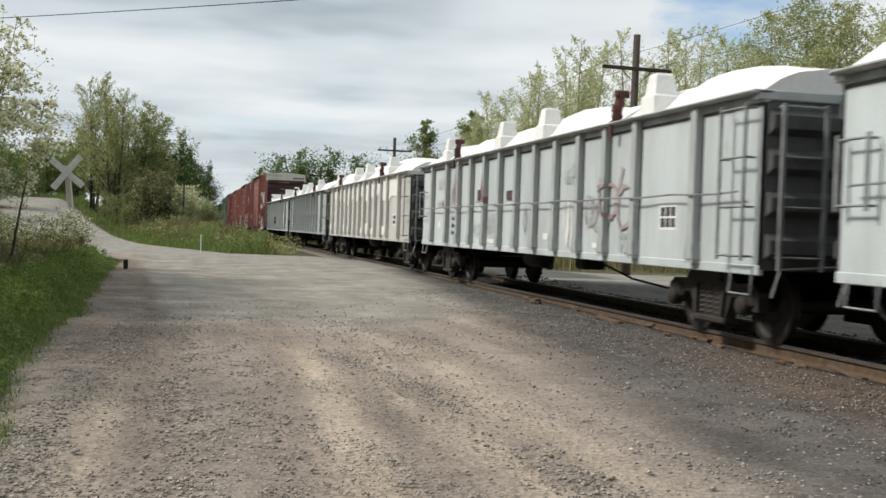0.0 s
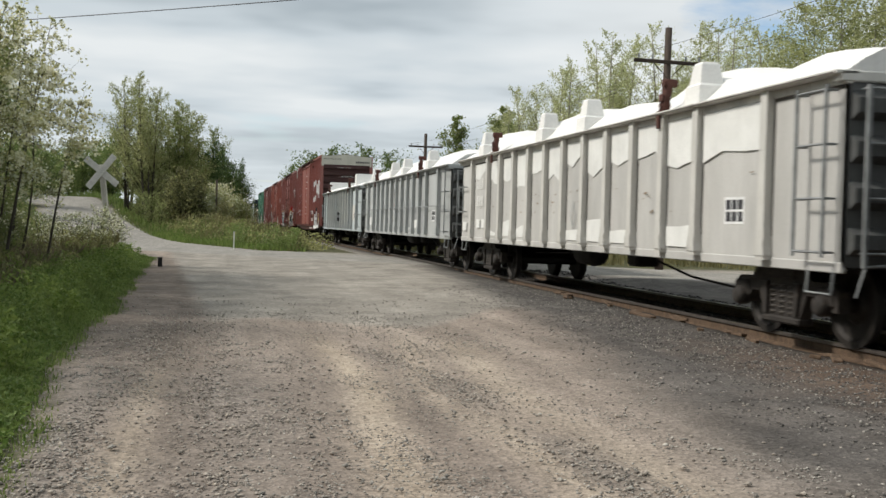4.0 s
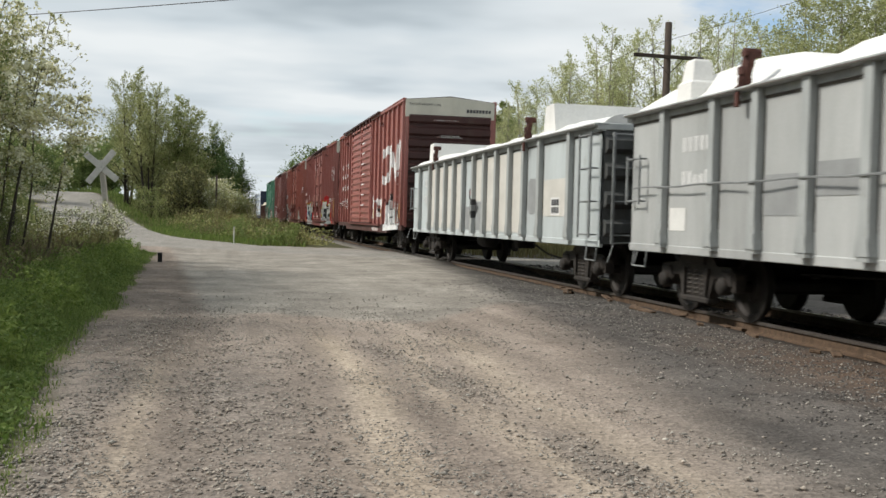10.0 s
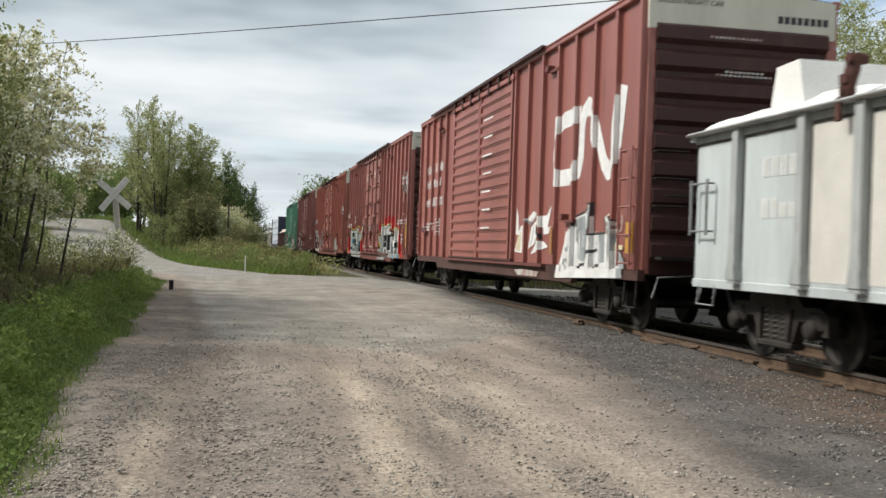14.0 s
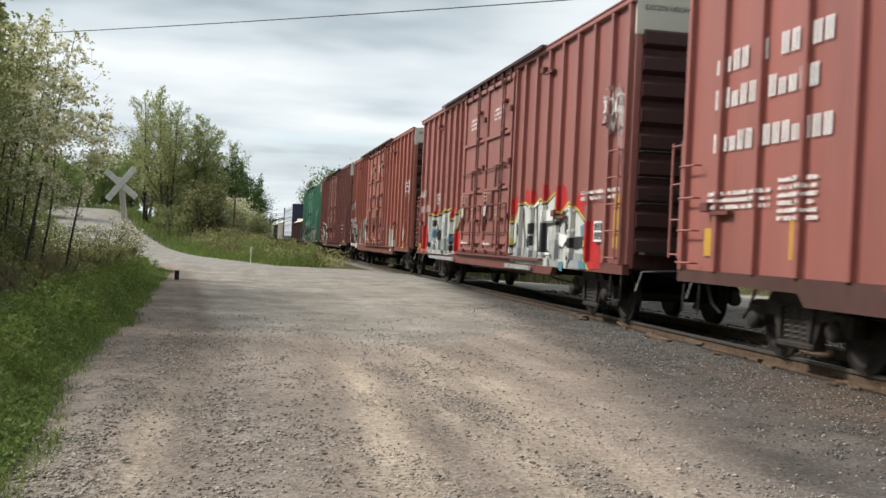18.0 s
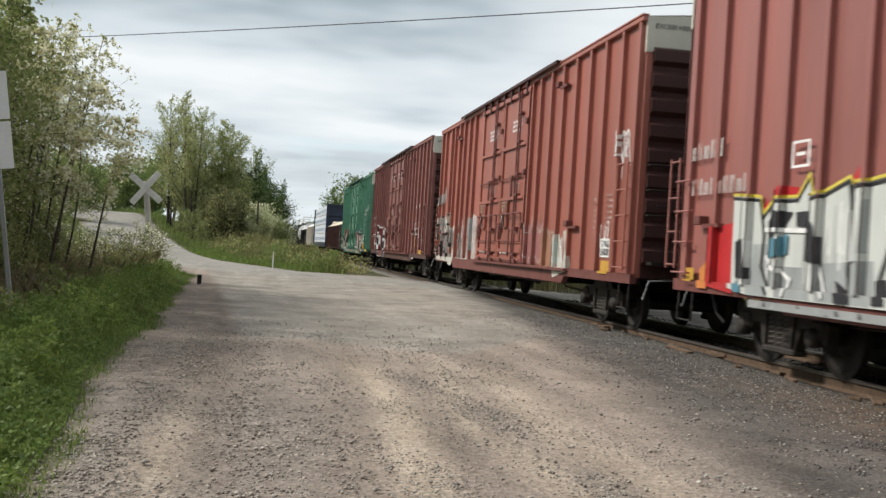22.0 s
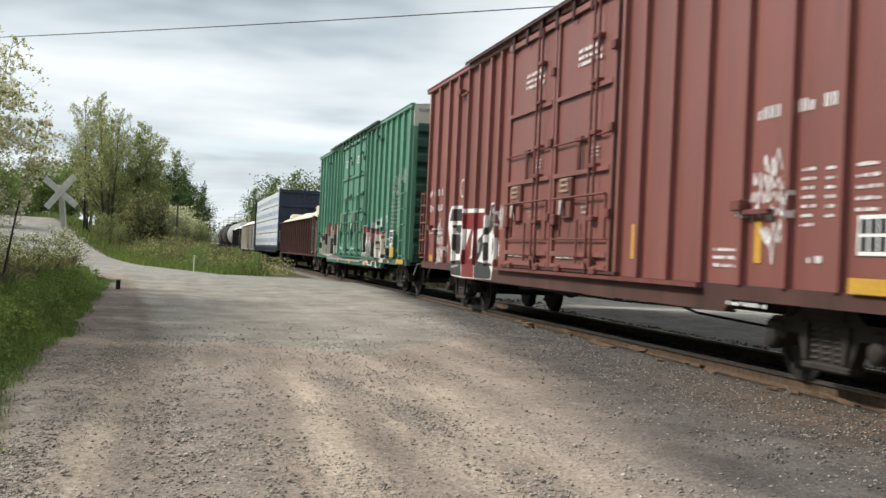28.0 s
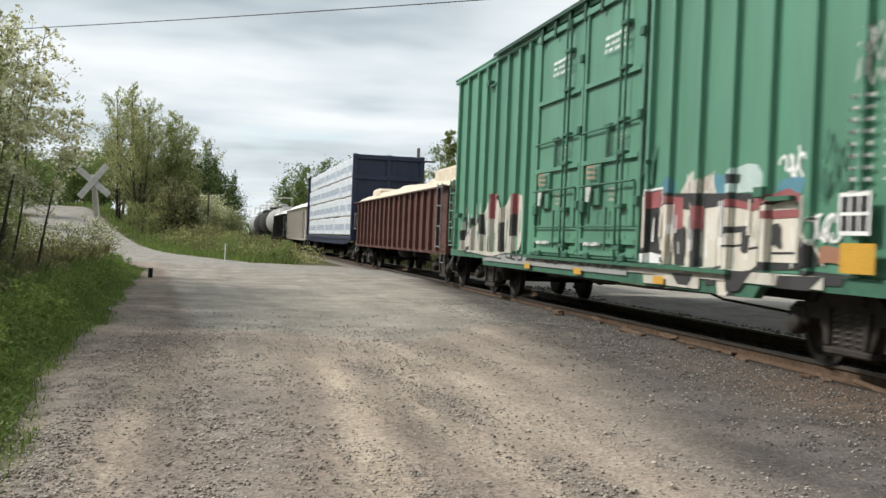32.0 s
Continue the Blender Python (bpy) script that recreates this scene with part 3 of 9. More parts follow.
def ground_material():
    m = bpy.data.materials.new("gravel_and_earth")
    m.use_nodes = True
    n, l = m.node_tree.nodes, m.node_tree.links
    b = n["Principled BSDF"]
    b.inputs["Roughness"].default_value, b.inputs["Specular IOR Level"].default_value = 0.95, 0.15
    geo = n.new("ShaderNodeNewGeometry")

    def noise_(scale, detail=5, rough=0.6):
        x = n.new("ShaderNodeTexNoise")
        x.inputs["Scale"].default_value, x.inputs["Detail"].default_value, x.inputs["Roughness"].default_value = scale, detail, rough
        l.new(geo.outputs["Position"], x.inputs["Vector"])
        return x.outputs[0]

    def streaks_(scale, detail=5):
        """Patches drawn out along the way that the wheels take."""
        mp = n.new("ShaderNodeMapping")
        mp.inputs["Scale"].default_value = (1.0, 0.10, 1.0)
        l.new(geo.outputs["Position"], mp.inputs[0])
        x = n.new("ShaderNodeTexNoise")
        x.inputs["Scale"].default_value, x.inputs["Detail"].default_value, x.inputs["Roughness"].default_value = scale, detail, 0.62
        l.new(mp.outputs[0], x.inputs["Vector"])
        return x.outputs[0]

    def ramp_(fac, *stops):
        x = n.new("ShaderNodeValToRGB")
        for k, (p, c) in enumerate(stops):
            e = x.color_ramp.elements[k] if k < 2 else x.color_ramp.elements.new(p)
            e.position, e.color = p, (*c, 1) if isinstance(c, tuple) else (c, c, c, 1)
        l.new(fac, x.inputs[0])
        return x.outputs[0]

    def mix_(fac, a, c, kind="MIX"):
        x = n.new("ShaderNodeMixRGB")
        x.blend_type = kind
        for k, v in ((0, fac), (1, a), (2, c)):
            if isinstance(v, float):
                x.inputs[k].default_value = v
            elif isinstance(v, tuple):
                x.inputs[k].default_value = (*v, 1)
            else:
                l.new(v, x.inputs[k])
        return x.outputs[0]

    def math_(op, a, c):
        x = n.new("ShaderNodeMath")
        x.operation = op
        for k, v in ((0, a), (1, c)):
            if isinstance(v, (int, float)):
                x.inputs[k].default_value = v
            else:
                l.new(v, x.inputs[k])
        return x.outputs[0]

    def zone(name, width=0.5, wobble=0.9, scale=1.6):
        """A zone of the plan with a ragged edge."""
        a = n.new("ShaderNodeAttribute")
        a.attribute_name = name
        v = math_("ADD", a.outputs["Fac"], math_("MULTIPLY", math_("SUBTRACT", noise_(scale, 6), 0.5), wobble))
        return ramp_(v, (0.5 - width / 2, 0.0), (0.5 + width / 2, 1.0))

    vor = n.new("ShaderNodeTexVoronoi")
    vor.inputs["Scale"].default_value = 34.0
    l.new(geo.outputs["Position"], vor.inputs["Vector"])
    vor2 = n.new("ShaderNodeTexVoronoi")
    vor2.inputs["Scale"].default_value = 85.0
    l.new(geo.outputs["Position"], vor2.inputs["Vector"])
    bw = n.new("ShaderNodeRGBToBW")
    l.new(vor.outputs["Color"], bw.inputs[0])
    bw2 = n.new("ShaderNodeRGBToBW")
    l.new(vor2.outputs["Color"], bw2.inputs[0])
    pebble = mix_(0.5, ramp_(bw.outputs[0], (0.15, 0.62), (0.85, 1.45)), ramp_(bw2.outputs[0], (0.1, 0.62), (0.9, 1.45)))
    gravel = ramp_(streaks_(0.55, 6), (0.34, (0.205, 0.168, 0.140)), (0.66, (0.320, 0.268, 0.224)))
    sand = ramp_(noise_(1.3, 6), (0.3, (0.315, 0.258, 0.198)), (0.7, (0.45, 0.378, 0.298)))
    sandy = math_("MULTIPLY", zone("tracks", 0.9, 0.7, 1.6), ramp_(streaks_(0.9, 5), (0.30, 0.45), (0.55, 1.0)))
    col = mix_(sandy, gravel, sand)
    col = mix_(math_("MULTIPLY", zone("coarse", 0.9, 1.0, 2.4), 0.8), col, ramp_(noise_(16, 4), (0.35, (0.105, 0.090, 0.080)), (0.65, (0.27, 0.235, 0.205))))
    col = mix_(math_("MULTIPLY", zone("edge", 0.9, 1.0, 1.3), 0.85), col, ramp_(noise_(3.0, 6), (0.35, (0.115, 0.094, 0.078)), (0.65, (0.215, 0.176, 0.145))))
    col = mix_(math_("MULTIPLY", zone("apron", 0.5, 0.8, 2.2), 0.9), col, ramp_(noise_(0.9, 6), (0.32, (0.225, 0.206, 0.178)), (0.68, (0.305, 0.282, 0.245))))
    col = mix_(zone("cross", 0.5, 0.5), col, ramp_(noise_(0.8, 5), (0.3, (0.215, 0.202, 0.180)), (0.7, (0.31, 0.292, 0.262))))
    col = mix_(math_("MULTIPLY", zone("dark", 1.0, 0.8, 0.8), 0.92), col, ramp_(noise_(2.5, 5), (0.3, (0.052, 0.048, 0.045)), (0.7, (0.110, 0.101, 0.094))))
    col = mix_(math_("MULTIPLY", zone("brown", 0.8, 0.9), 0.65), col, (0.125, 0.078, 0.050))
    col = mix_(math_("MULTIPLY", zone("oil_shade", 0.8, 0.5), 0.9), col, (0.026, 0.023, 0.020))
    col = mix_(1.0, col, ramp_(streaks_(2.2, 6), (0.30, 0.86), (0.66, 1.08)), "MULTIPLY")
    col = mix_(1.0, col, ramp_(noise_(0.9, 5), (0.32, 0.86), (0.62, 1.07)), "MULTIPLY")
    col = mix_(1.0, col, pebble, "MULTIPLY")
    soil = ramp_(noise_(2.2, 6), (0.3, (0.045, 0.050, 0.022)), (0.7, (0.11, 0.105, 0.055)))
    col = mix_(zone("bare", 0.40, 0.9, 2.2), soil, col)
    l.new(col, b.inputs["Base Color"])
    bp = n.new("ShaderNodeBump")
    bp.inputs["Strength"].default_value, bp.inputs["Distance"].default_value = 0.4, 0.02
    l.new(math_("ADD", vor.outputs["Distance"], math_("MULTIPLY", noise_(30, 6), 0.6)), bp.inputs["Height"])
    l.new(bp.outputs[0], b.inputs["Normal"])
    return m


make_ground()


# ---------------------------------------------------------------- track
def make_track():
    for k, sx in enumerate((-1, 1)):
        x = TRACK_X + sx * GAUGE / 2
        rail = empty("rail", pose(x, 0, 0), "rusty steel rail with a worn bright head", "rail", "rails")
        tagged(rail, kind="structure")
        web = Build().prism_x([(-0.07, -0.165), (0.07, -0.165), (0.07, -0.150), (0.012, -0.125), (0.012, -0.045), (0.033, -0.035), (-0.033, -0.035), (-0.012, -0.045), (-0.012, -0.125), (-0.07, -0.150)], -120, 700)
        web.v = [(b, a, c) for a, b, c in web.v]
        part("rail_web", web, M["rail"], rail)
        head = Build().prism_x([(-0.036, -0.036), (0.036, -0.036), (0.036, -0.008), (0.028, 0), (-0.028, 0), (-0.036, -0.008)], -120, 700)
        head.v = [(b, a, c) for a, b, c in head.v]
        part("rail_head", head, M["railhead"], rail, "worn bright rail head")
    rng = random.Random(3)
    bed = new("track_bed")
    tagged(bed, "old wooden ties lying in dark ballast", "track bed", kind="structure")
    shapes = []
    for k in range(4):
        shapes.append(Build().box(-1.28 - 0.05 * k, 1.28 + 0.03 * k, -0.11, 0.11, -0.32, -0.168, 0.012).mesh("tie", M["tie"]))
    for k in range(150):
        y = -6 + k * 0.56
        if 29.5 < y < 36.0:
            continue
        ob = new("tie", shapes[k % 4])
        ob.parent = bed
        ob.matrix_basis = pose(TRACK_X + rng.uniform(-0.05, 0.05), y + rng.uniform(-0.03, 0.03), rng.uniform(-0.012, 0.004), 0, 0, rng.uniform(-1.5, 1.5))
    rng2 = random.Random(8)
    for k in range(32):
        y = rng2.uniform(5.0, 20)
        b = Build()
        w, ln = rng2.uniform(0.02, 0.06), rng2.uniform(0.06, 0.30)
        b.box(-w, w, -ln, ln, -0.02, 0.02, 0.008)
        ob = new("wood_splinter", b.mesh("wood_splinter", M["plank"]))
        x = TRACK_X - 0.86 - rng2.random() ** 2 * 0.45
        ob.matrix_basis = pose(x, y, float(ground_z(x, y)) + 0.02, rng2.uniform(-6, 6), rng2.uniform(-8, 8), rng2.uniform(-35, 35))
        tagged(ob, "broken splinter of tie wood on the ballast", "wood splinter", "splinters by the rail")


make_track()


# ---------------------------------------------------------------- plants
def leaf_mesh(name, centres, size, mat, rng, aspect=0.62, droop=0.0):
    """Small pointed leaves, one rhombus each, turned every way."""
    n = len(centres)
    d = rng.normal(0, 1, (n, 3))
    d[:, 2] = d[:, 2] * 0.7 - droop
    d /= np.linalg.norm(d, axis=1, keepdims=True)
    e = np.cross(d, rng.normal(0, 1, (n, 3)))
    e /= np.linalg.norm(e, axis=1, keepdims=True) + 1e-9
    s = (size * rng.uniform(0.6, 1.35, n))[:, None]
    v = np.stack([centres - d * s * 0.5, centres + e * s * aspect * 0.5, centres + d * s * 0.5, centres - e * s * aspect * 0.5], 1).reshape(-1, 3)
    return soup(name, v, np.arange(n * 4), 4, mat)


def make_tree(name, label, height, seed, leaves, leaf, bark, leaf_mat, spread=0.28, start=0.25, stems=1, lean=0.05, limbs=26, droop=0.0, blossom=0, base_r=0.012, clump=0.32, second=None, leads=None, arch=0.0):
    rng = np.random.default_rng(seed)
    tree = empty(name, Matrix(), label, "tree")
    wood, tips = Build(), []
    for k in range(len(leads) if leads else stems):
        a = rng.uniform(0, math.tau)
        hh = height * (1.0 if k == 0 else rng.uniform(0.62, 0.98))
        off = np.array([math.cos(a), math.sin(a), 0]) * (0.0 if stems == 1 else height * 0.02)
        tilt = np.array([math.cos(a), math.sin(a), 0]) * rng.uniform(0.3, 1.0) * lean * hh
        bend = rng.normal(0, 0.02 * hh, 3) * (1, 1, 0)
        spine = [off + tilt * u ** 1.2 + bend * math.sin(u * 3.0) + np.array([0, 0, hh * u]) for u in np.linspace(0, 1, 9)]
        if leads:
            bx, by, tx, ty, hh = leads[k]
            spine = [np.array([bx + (tx - bx) * u ** 1.15 + bend[0] * math.sin(u * 4), by + (ty - by) * u + bend[1] * math.sin(u * 3), hh * u]) for u in np.linspace(0, 1, 9)]
        r0 = hh * base_r
        wood.tube(spine, [max(0.008, r0 * (1 - 0.92 * u)) for u in np.linspace(0, 1, 9)], 6)
        for j in range(limbs):
            u = start + (1 - start) * (j + rng.uniform(0, 1)) / limbs
            p = np.array([np.interp(u, np.linspace(0, 1, 9), [s[c] for s in spine]) for c in range(3)])
            b = rng.uniform(0, math.tau)
            prof = math.sin(min(1.0, (1 - u) / (1 - start) * 1.15 + 0.12) * math.pi * 0.62)
            ln = hh * spread * prof * rng.uniform(0.55, 1.15)
            rise = rng.uniform(0.35, 1.0) - droop
            end = p + np.array([math.cos(b) * ln, math.sin(b) * ln, ln * rise])
            mid = (p + end) / 2 + rng.normal(0, 0.06 * ln, 3) + (0, 0, arch * ln)
            r = max(0.006, r0 * (1 - u) * 0.45)
            wood.tube([p, mid, end], [r, r * 0.7, 0.004], 4, cap=False)
            for w in np.linspace(0.3, 1.0, 5):
                tips.append((p + (mid - p) * w * 2 if w < 0.5 else mid + (end - mid) * (w * 2 - 1), ln * clump))
            for q in range(2):
                w = rng.uniform(0.35, 0.85)
                m0 = p + (end - p) * w
                m1 = m0 + rng.normal(0, 1, 3) * ln * 0.28 + (0, 0, ln * 0.12)
                wood.tube([m0, m1], [r * 0.5, 0.003], 3, cap=False)
                tips.append((m1, ln * clump))
        for u in np.linspace(max(start, 0.72), 1.0, 5):
            p = np.array([np.interp(u, np.linspace(0, 1, 9), [s[c] for s in spine]) for c in range(3)])
            tips.append((p, hh * spread * clump * 0.45))
    part("trunk", wood, bark, tree, smooth=True)
    tp = np.array([t[0] for t in tips])
    tr = np.array([max(0.05, t[1]) for t in tips])
    pick = rng.choice(len(tips), leaves, p=tr / tr.sum())
    c = tp[pick] + rng.normal(0, 1, (leaves, 3)) * tr[pick][:, None] * 0.62
    cut = leaves if second is None else int(leaves * 0.6)
    part("crown", leaf_mesh("crown", c[:cut], leaf, leaf_mat, rng, droop=droop), None, tree)
    if second is not None:
        part("inner_crown", leaf_mesh("inner_crown", c[cut:], leaf, second, rng, droop=droop), None, tree)
    if blossom:
        pick = rng.choice(len(tips), blossom)
        c = tp[pick] + rng.normal(0, 1, (blossom, 3)) * tr[pick][:, None] * 0.5
        part("blossom", leaf_mesh("blossom", c, leaf * 0.8, M["blossom"], rng, 0.9), None, tree)
    return tree


def settle(proto, x, y, ratio, turn, group, wide=1.0):
    proto.matrix_basis = pose(x, y, float(ground_z(x, y)) - 0.05, 0, 0, turn) @ Matrix.Diagonal((ratio * wide, ratio * wide, ratio, 1))
    return tagged(proto, group=group)


def place_row(protos, rows, group, spin=360):
    """rows: which tree, x, y, height ratio, width. The first use of each tree is the tree itself."""
    used = set()
    for k, (i, x, y, r, w) in enumerate(rows):
        turn = (k * 137) % spin - (0 if spin == 360 else spin / 2)
        if i in used:
            ob = copy_thing(protos[i], pose(x, y, float(ground_z(x, y)) - 0.05, 0, 0, turn) @ Matrix.Diagonal((1 / protos[i].scale[0] * r * w, 1 / protos[i].scale[1] * r * w, 1 / protos[i].scale[2] * r, 1)))
            tagged(ob, group=group)
        else:
            settle(protos[i], x, y, r, turn, group, w)
            bpy.context.view_layer.update()
            used.add(i)


def make_trees():
    # young birches and blossoming cherries beside the lot
    near = [
        make_tree("birch_sapling", "slender leaning birch sapling with small fresh leaves", 6.0, 1, 8500, 0.09, M["bark"], M["leaf_mid"], 0.21, 0.13, 3, 0.16, 22, clump=0.22, base_r=0.007, leads=[(-0.5, 0.0, 0.75, 0.2, 6.0), (-0.2, 0.3, 1.0, 0.6, 5.0), (-0.6, -0.3, -0.3, -0.6, 5.4)], second=M["leaf_olive"]),
        make_tree("cherry_tree", "wild cherry with leaning stems, full white blossom", 5.5, 2, 3400, 0.078, M["bark"], M["leaf_cream"], 0.34, 0.34, 3, 0.20, 15, droop=0.55, blossom=1900, base_r=0.007, clump=0.09, arch=0.20, second=M["leaf_olive"],
                  leads=[(0.0, 0.0, 0.72, 0.1, 5.5), (0.12, 0.3, 0.35, 0.6, 4.7), (-0.25, -0.2, 0.30, -0.5, 4.9)]),
        make_tree("willow_shrub", "bushy willow with bright green leaves", 4.6, 3, 11000, 0.09, M["bark"], M["leaf_mid"], 0.27, 0.10, 4, 0.20, 22, base_r=0.008, second=M["leaf_olive"]),
        make_tree("birch_sapling", "thin birch sapling with pale buds and fine twigs", 5.6, 4, 6000, 0.085, M["bark"], M["leaf_olive"], 0.21, 0.15, 2, 0.14, 22, clump=0.22, base_r=0.007, leads=[(-0.4, 0.0, 0.7, 0.2, 5.6), (-0.1, 0.2, 0.5, 0.6, 4.6)], second=M["leaf_mid"], blossom=700),
        make_tree("cherry_sapling", "thin young cherry stem with sprays of white blossom", 3.9, 5, 900, 0.08, M["bark"], M["leaf_cream"], 0.28, 0.46, 1, 0.1, 13, droop=0.5, blossom=1100, base_r=0.0095, clump=0.12, arch=0.2,
                  leads=[(0.0, 0.0, 0.62, 0.1, 3.9)]),
        make_tree("blossom_shrub", "low airy shrub dotted with white blossom", 1.7, 6, 600, 0.068, M["bark"], M["leaf_olive"], 0.40, 0.25, 5, 0.35, 11, blossom=560, base_r=0.008, clump=0.16, arch=0.15),
        make_tree("willow_shrub", "low light green willow among the stems", 2.2, 7, 2600, 0.075, M["bark"], M["leaf_olive"], 0.36, 0.08, 5, 0.30, 15, base_r=0.006, clump=0.24, second=M["leaf_mid"]),
    ]
    for i, (x, y, r, turn) in enumerate(((-4.45, 25.0, 1.0, 0), (-4.80, 23.2, 0.98, 24), (-5.6, 26.2, 1.06, -20))):
        m = pose(x, y, float(ground_z(x, y)) - 0.05, 0, 0, turn) @ Matrix.Diagonal((r, r, r, 1))
        if i == 0:
            near[1].matrix_basis = m
            tagged(near[1], group="saplings beside the lot")
            bpy.context.view_layer.update()
        else:
            copy_thing(near[1], m)
    for i, (x, y, r, turn) in enumerate(((-3.72, 25.0, 1.0, 0), (-4.15, 22.6, 1.06, -14), (-5.1, 21.0, 1.25, 18))):
        m = pose(x, y, float(ground_z(x, y)) - 0.05, 0, 0, turn) @ Matrix.Diagonal((r, r, r, 1))
        if i == 0:
            near[4].matrix_basis = m
            tagged(near[4], group="saplings beside the lot")
            bpy.context.view_layer.update()
        else:
            copy_thing(near[4], m)
    # willow at y 11.5, birch at 9.3: unseen, added to shade the lot
    place_row(near, [(0, -5.5, 20.0, 1.0, 1.0), (2, -5.4, 15.6, 1.10, 1.0), (3, -5.3, 22.0, 1.02, 0.9), (2, -6.6, 20.5, 1.35, 1.0), (0, -6.4, 25.0, 1.10, 1.0), (2, -4.6, 17.0, 0.95, 0.9),
                     (3, -6.0, 29.0, 0.95, 1.0), (2, -7.8, 28.0, 1.25, 1.0), (0, -5.6, 13.6, 0.95, 1.0), (3, -6.9, 17.0, 1.15, 1.0), (0, -8.6, 34.0, 1.0, 1.0),
                     (2, -9.2, 24.0, 1.5, 1.0), (2, -8.2, 13.0, 1.3, 1.0), (0, -4.9, 18.2, 0.95, 1.0), (3, -7.2, 23.0, 1.2, 1.0), (2, -6.2, 11.5, 1.0, 1.0), (0, -5.8, 9.3, 0.85, 1.0),
                     (5, -4.9, 33.0, 0.69, 1.3), (5, -4.5, 34.5, 0.78, 1.2), (5, -5.9, 32.0, 0.75, 1.3), (5, -4.4, 30.5, 0.62, 1.3), (5, -5.2, 29.0, 0.69, 1.3), (5, -3.7, 32.6, 0.78, 1.2), (5, -3.55, 35.4, 0.95, 0.9), (5, -5.0, 27.2, 0.75, 1.2), (5, -5.7, 25.4, 0.81, 1.2), (5, -6.3, 28.4, 0.88, 1.2), (5, -4.7, 24.4, 0.69, 1.2), (5, -3.3, 36.6, 0.75, 1.2), (6, -5.0, 18.6, 0.85, 1.1), (6, -4.9, 21.6, 0.75, 1.1), (6, -5.7, 23.8, 0.9, 1.1), (6, -4.5, 16.2, 0.7, 1.1), (6, -6.5, 30.6, 0.9, 1.1), (6, -5.6, 20.2, 1.05, 1.1), (6, -4.6, 14.2, 0.6, 1.1), (6, -7.2, 26.0, 1.2, 1.1), (6, -4.75, 25.8, 0.7, 1.2), (6, -5.3, 27.8, 0.75, 1.2), (6, -4.45, 19.6, 0.65, 1.2), (6, -5.2, 24.6, 0.8, 1.2), (6, -4.4, 23.4, 0.55, 1.2)], "saplings beside the lot", 60)
    # the clump behind the cross road
    mid = [
        make_tree("aspen", "aspen in young leaf, airy crown", 11.0, 11, 15000, 0.125, M["bark"], M["leaf_olive"], 0.19, 0.12, 4, 0.09, 24, droop=-0.6, clump=0.18, second=M["leaf_pale"]),
        make_tree("aspen", "aspen with a dense green crown", 9.5, 12, 15000, 0.13, M["bark"], M["leaf_olive"], 0.21, 0.08, 4, 0.08, 24, droop=-0.5, clump=0.2, second=M["leaf_mid"]),
        make_tree("spruce_like_poplar", "dark green poplar, full to the ground", 8.0, 13, 11500, 0.15, M["bark"], M["leaf_deep"], 0.20, 0.05, 3, 0.06, 34, second=M["leaf_dark"]),
        make_tree("willow_shrub", "ragged olive-brown shrub on the mound", 3.2, 14, 3600, 0.11, M["bark"], M["leaf_brown"], 0.36, 0.05, 6, 0.30, 16, clump=0.24, second=M["undergrowth"]),
        make_tree("cherry_shrub", "small shrub dotted with white blossom", 3.0, 15, 3400, 0.12, M["bark"], M["leaf_pale"], 0.42, 0.05, 4, 0.24, 16, blossom=1500),
        make_tree("willow_shrub", "loose light green willow at the wood's foot", 3.4, 16, 2600, 0.11, M["bark"], M["leaf_olive"], 0.30, 0.08, 5, 0.26, 16, clump=0.20, second=M["leaf_mid"]),
    ]
    place_row(mid, [(a, x + 0.35, y, r * 0.93, w) for a, x, y, r, w in [(0, -6.9, 82, 1.0, 1.0), (0, -5.3, 79, 0.97, 1.0), (1, -4.0, 81, 0.98, 1.0), (1, -2.4, 80, 0.92, 1.0), (0, -3.0, 86, 0.98, 1.0), (1, -5.9, 88, 0.98, 1.0), (2, -1.2, 86, 0.98, 1.0), (2, 0.3, 90, 0.92, 1.0),
                    (2, 1.2, 95, 0.82, 1.1), (2, -0.4, 97, 1.0, 1.0), (1, -1.8, 96, 1.0, 1.0), (5, -3.4, 74, 0.9, 1.0), (3, -1.9, 73, 0.95, 1.1), (4, -0.6, 74, 1.0, 1.0), (5, 0.8, 79, 0.9, 1.0), (4, 1.6, 84, 0.9, 1.0),
                    (5, -5.6, 76, 0.7, 1.0), (5, -4.7, 72, 0.75, 1.0), (5, -3.9, 69.5, 0.55, 1.1), (3, -3.3, 71, 1.0, 1.0), (3, -2.5, 70.5, 1.2, 1.0), (3, -1.6, 71.5, 1.0, 1.1), (4, -0.5, 71, 0.95, 1.0), (4, 0.4, 72.5, 0.9, 1.1), (5, 1.2, 72, 0.6, 1.1), (3, -0.2, 69, 0.5, 1.0)]], "trees behind the cross road")
    # wood on the hill beyond the road's crest
    hill = [make_tree("maple", "broad green tree on the hill", 8.5, 21, 8000, 0.22, M["bark"], M["leaf_mid"], 0.36, 0.1, 2, 0.08, 30, second=M["leaf_dark"]),
            make_tree("aspen", "pale young aspen on the hill", 8.0, 22, 5500, 0.19, M["palebark"], M["leaf_pale"], 0.26, 0.15, 2, 0.05, 30)]
    rows = []
    rng = random.Random(17)
    for k in range(26):
        x = -44 + k * 1.55 + rng.uniform(-1, 1)
        rows.append((k % 2 if k % 5 else 1, x, 112 + rng.uniform(-3, 16) + max(0, -x - 20) * -0.9, rng.uniform(0.55, 0.85), rng.uniform(0.9, 1.15)))
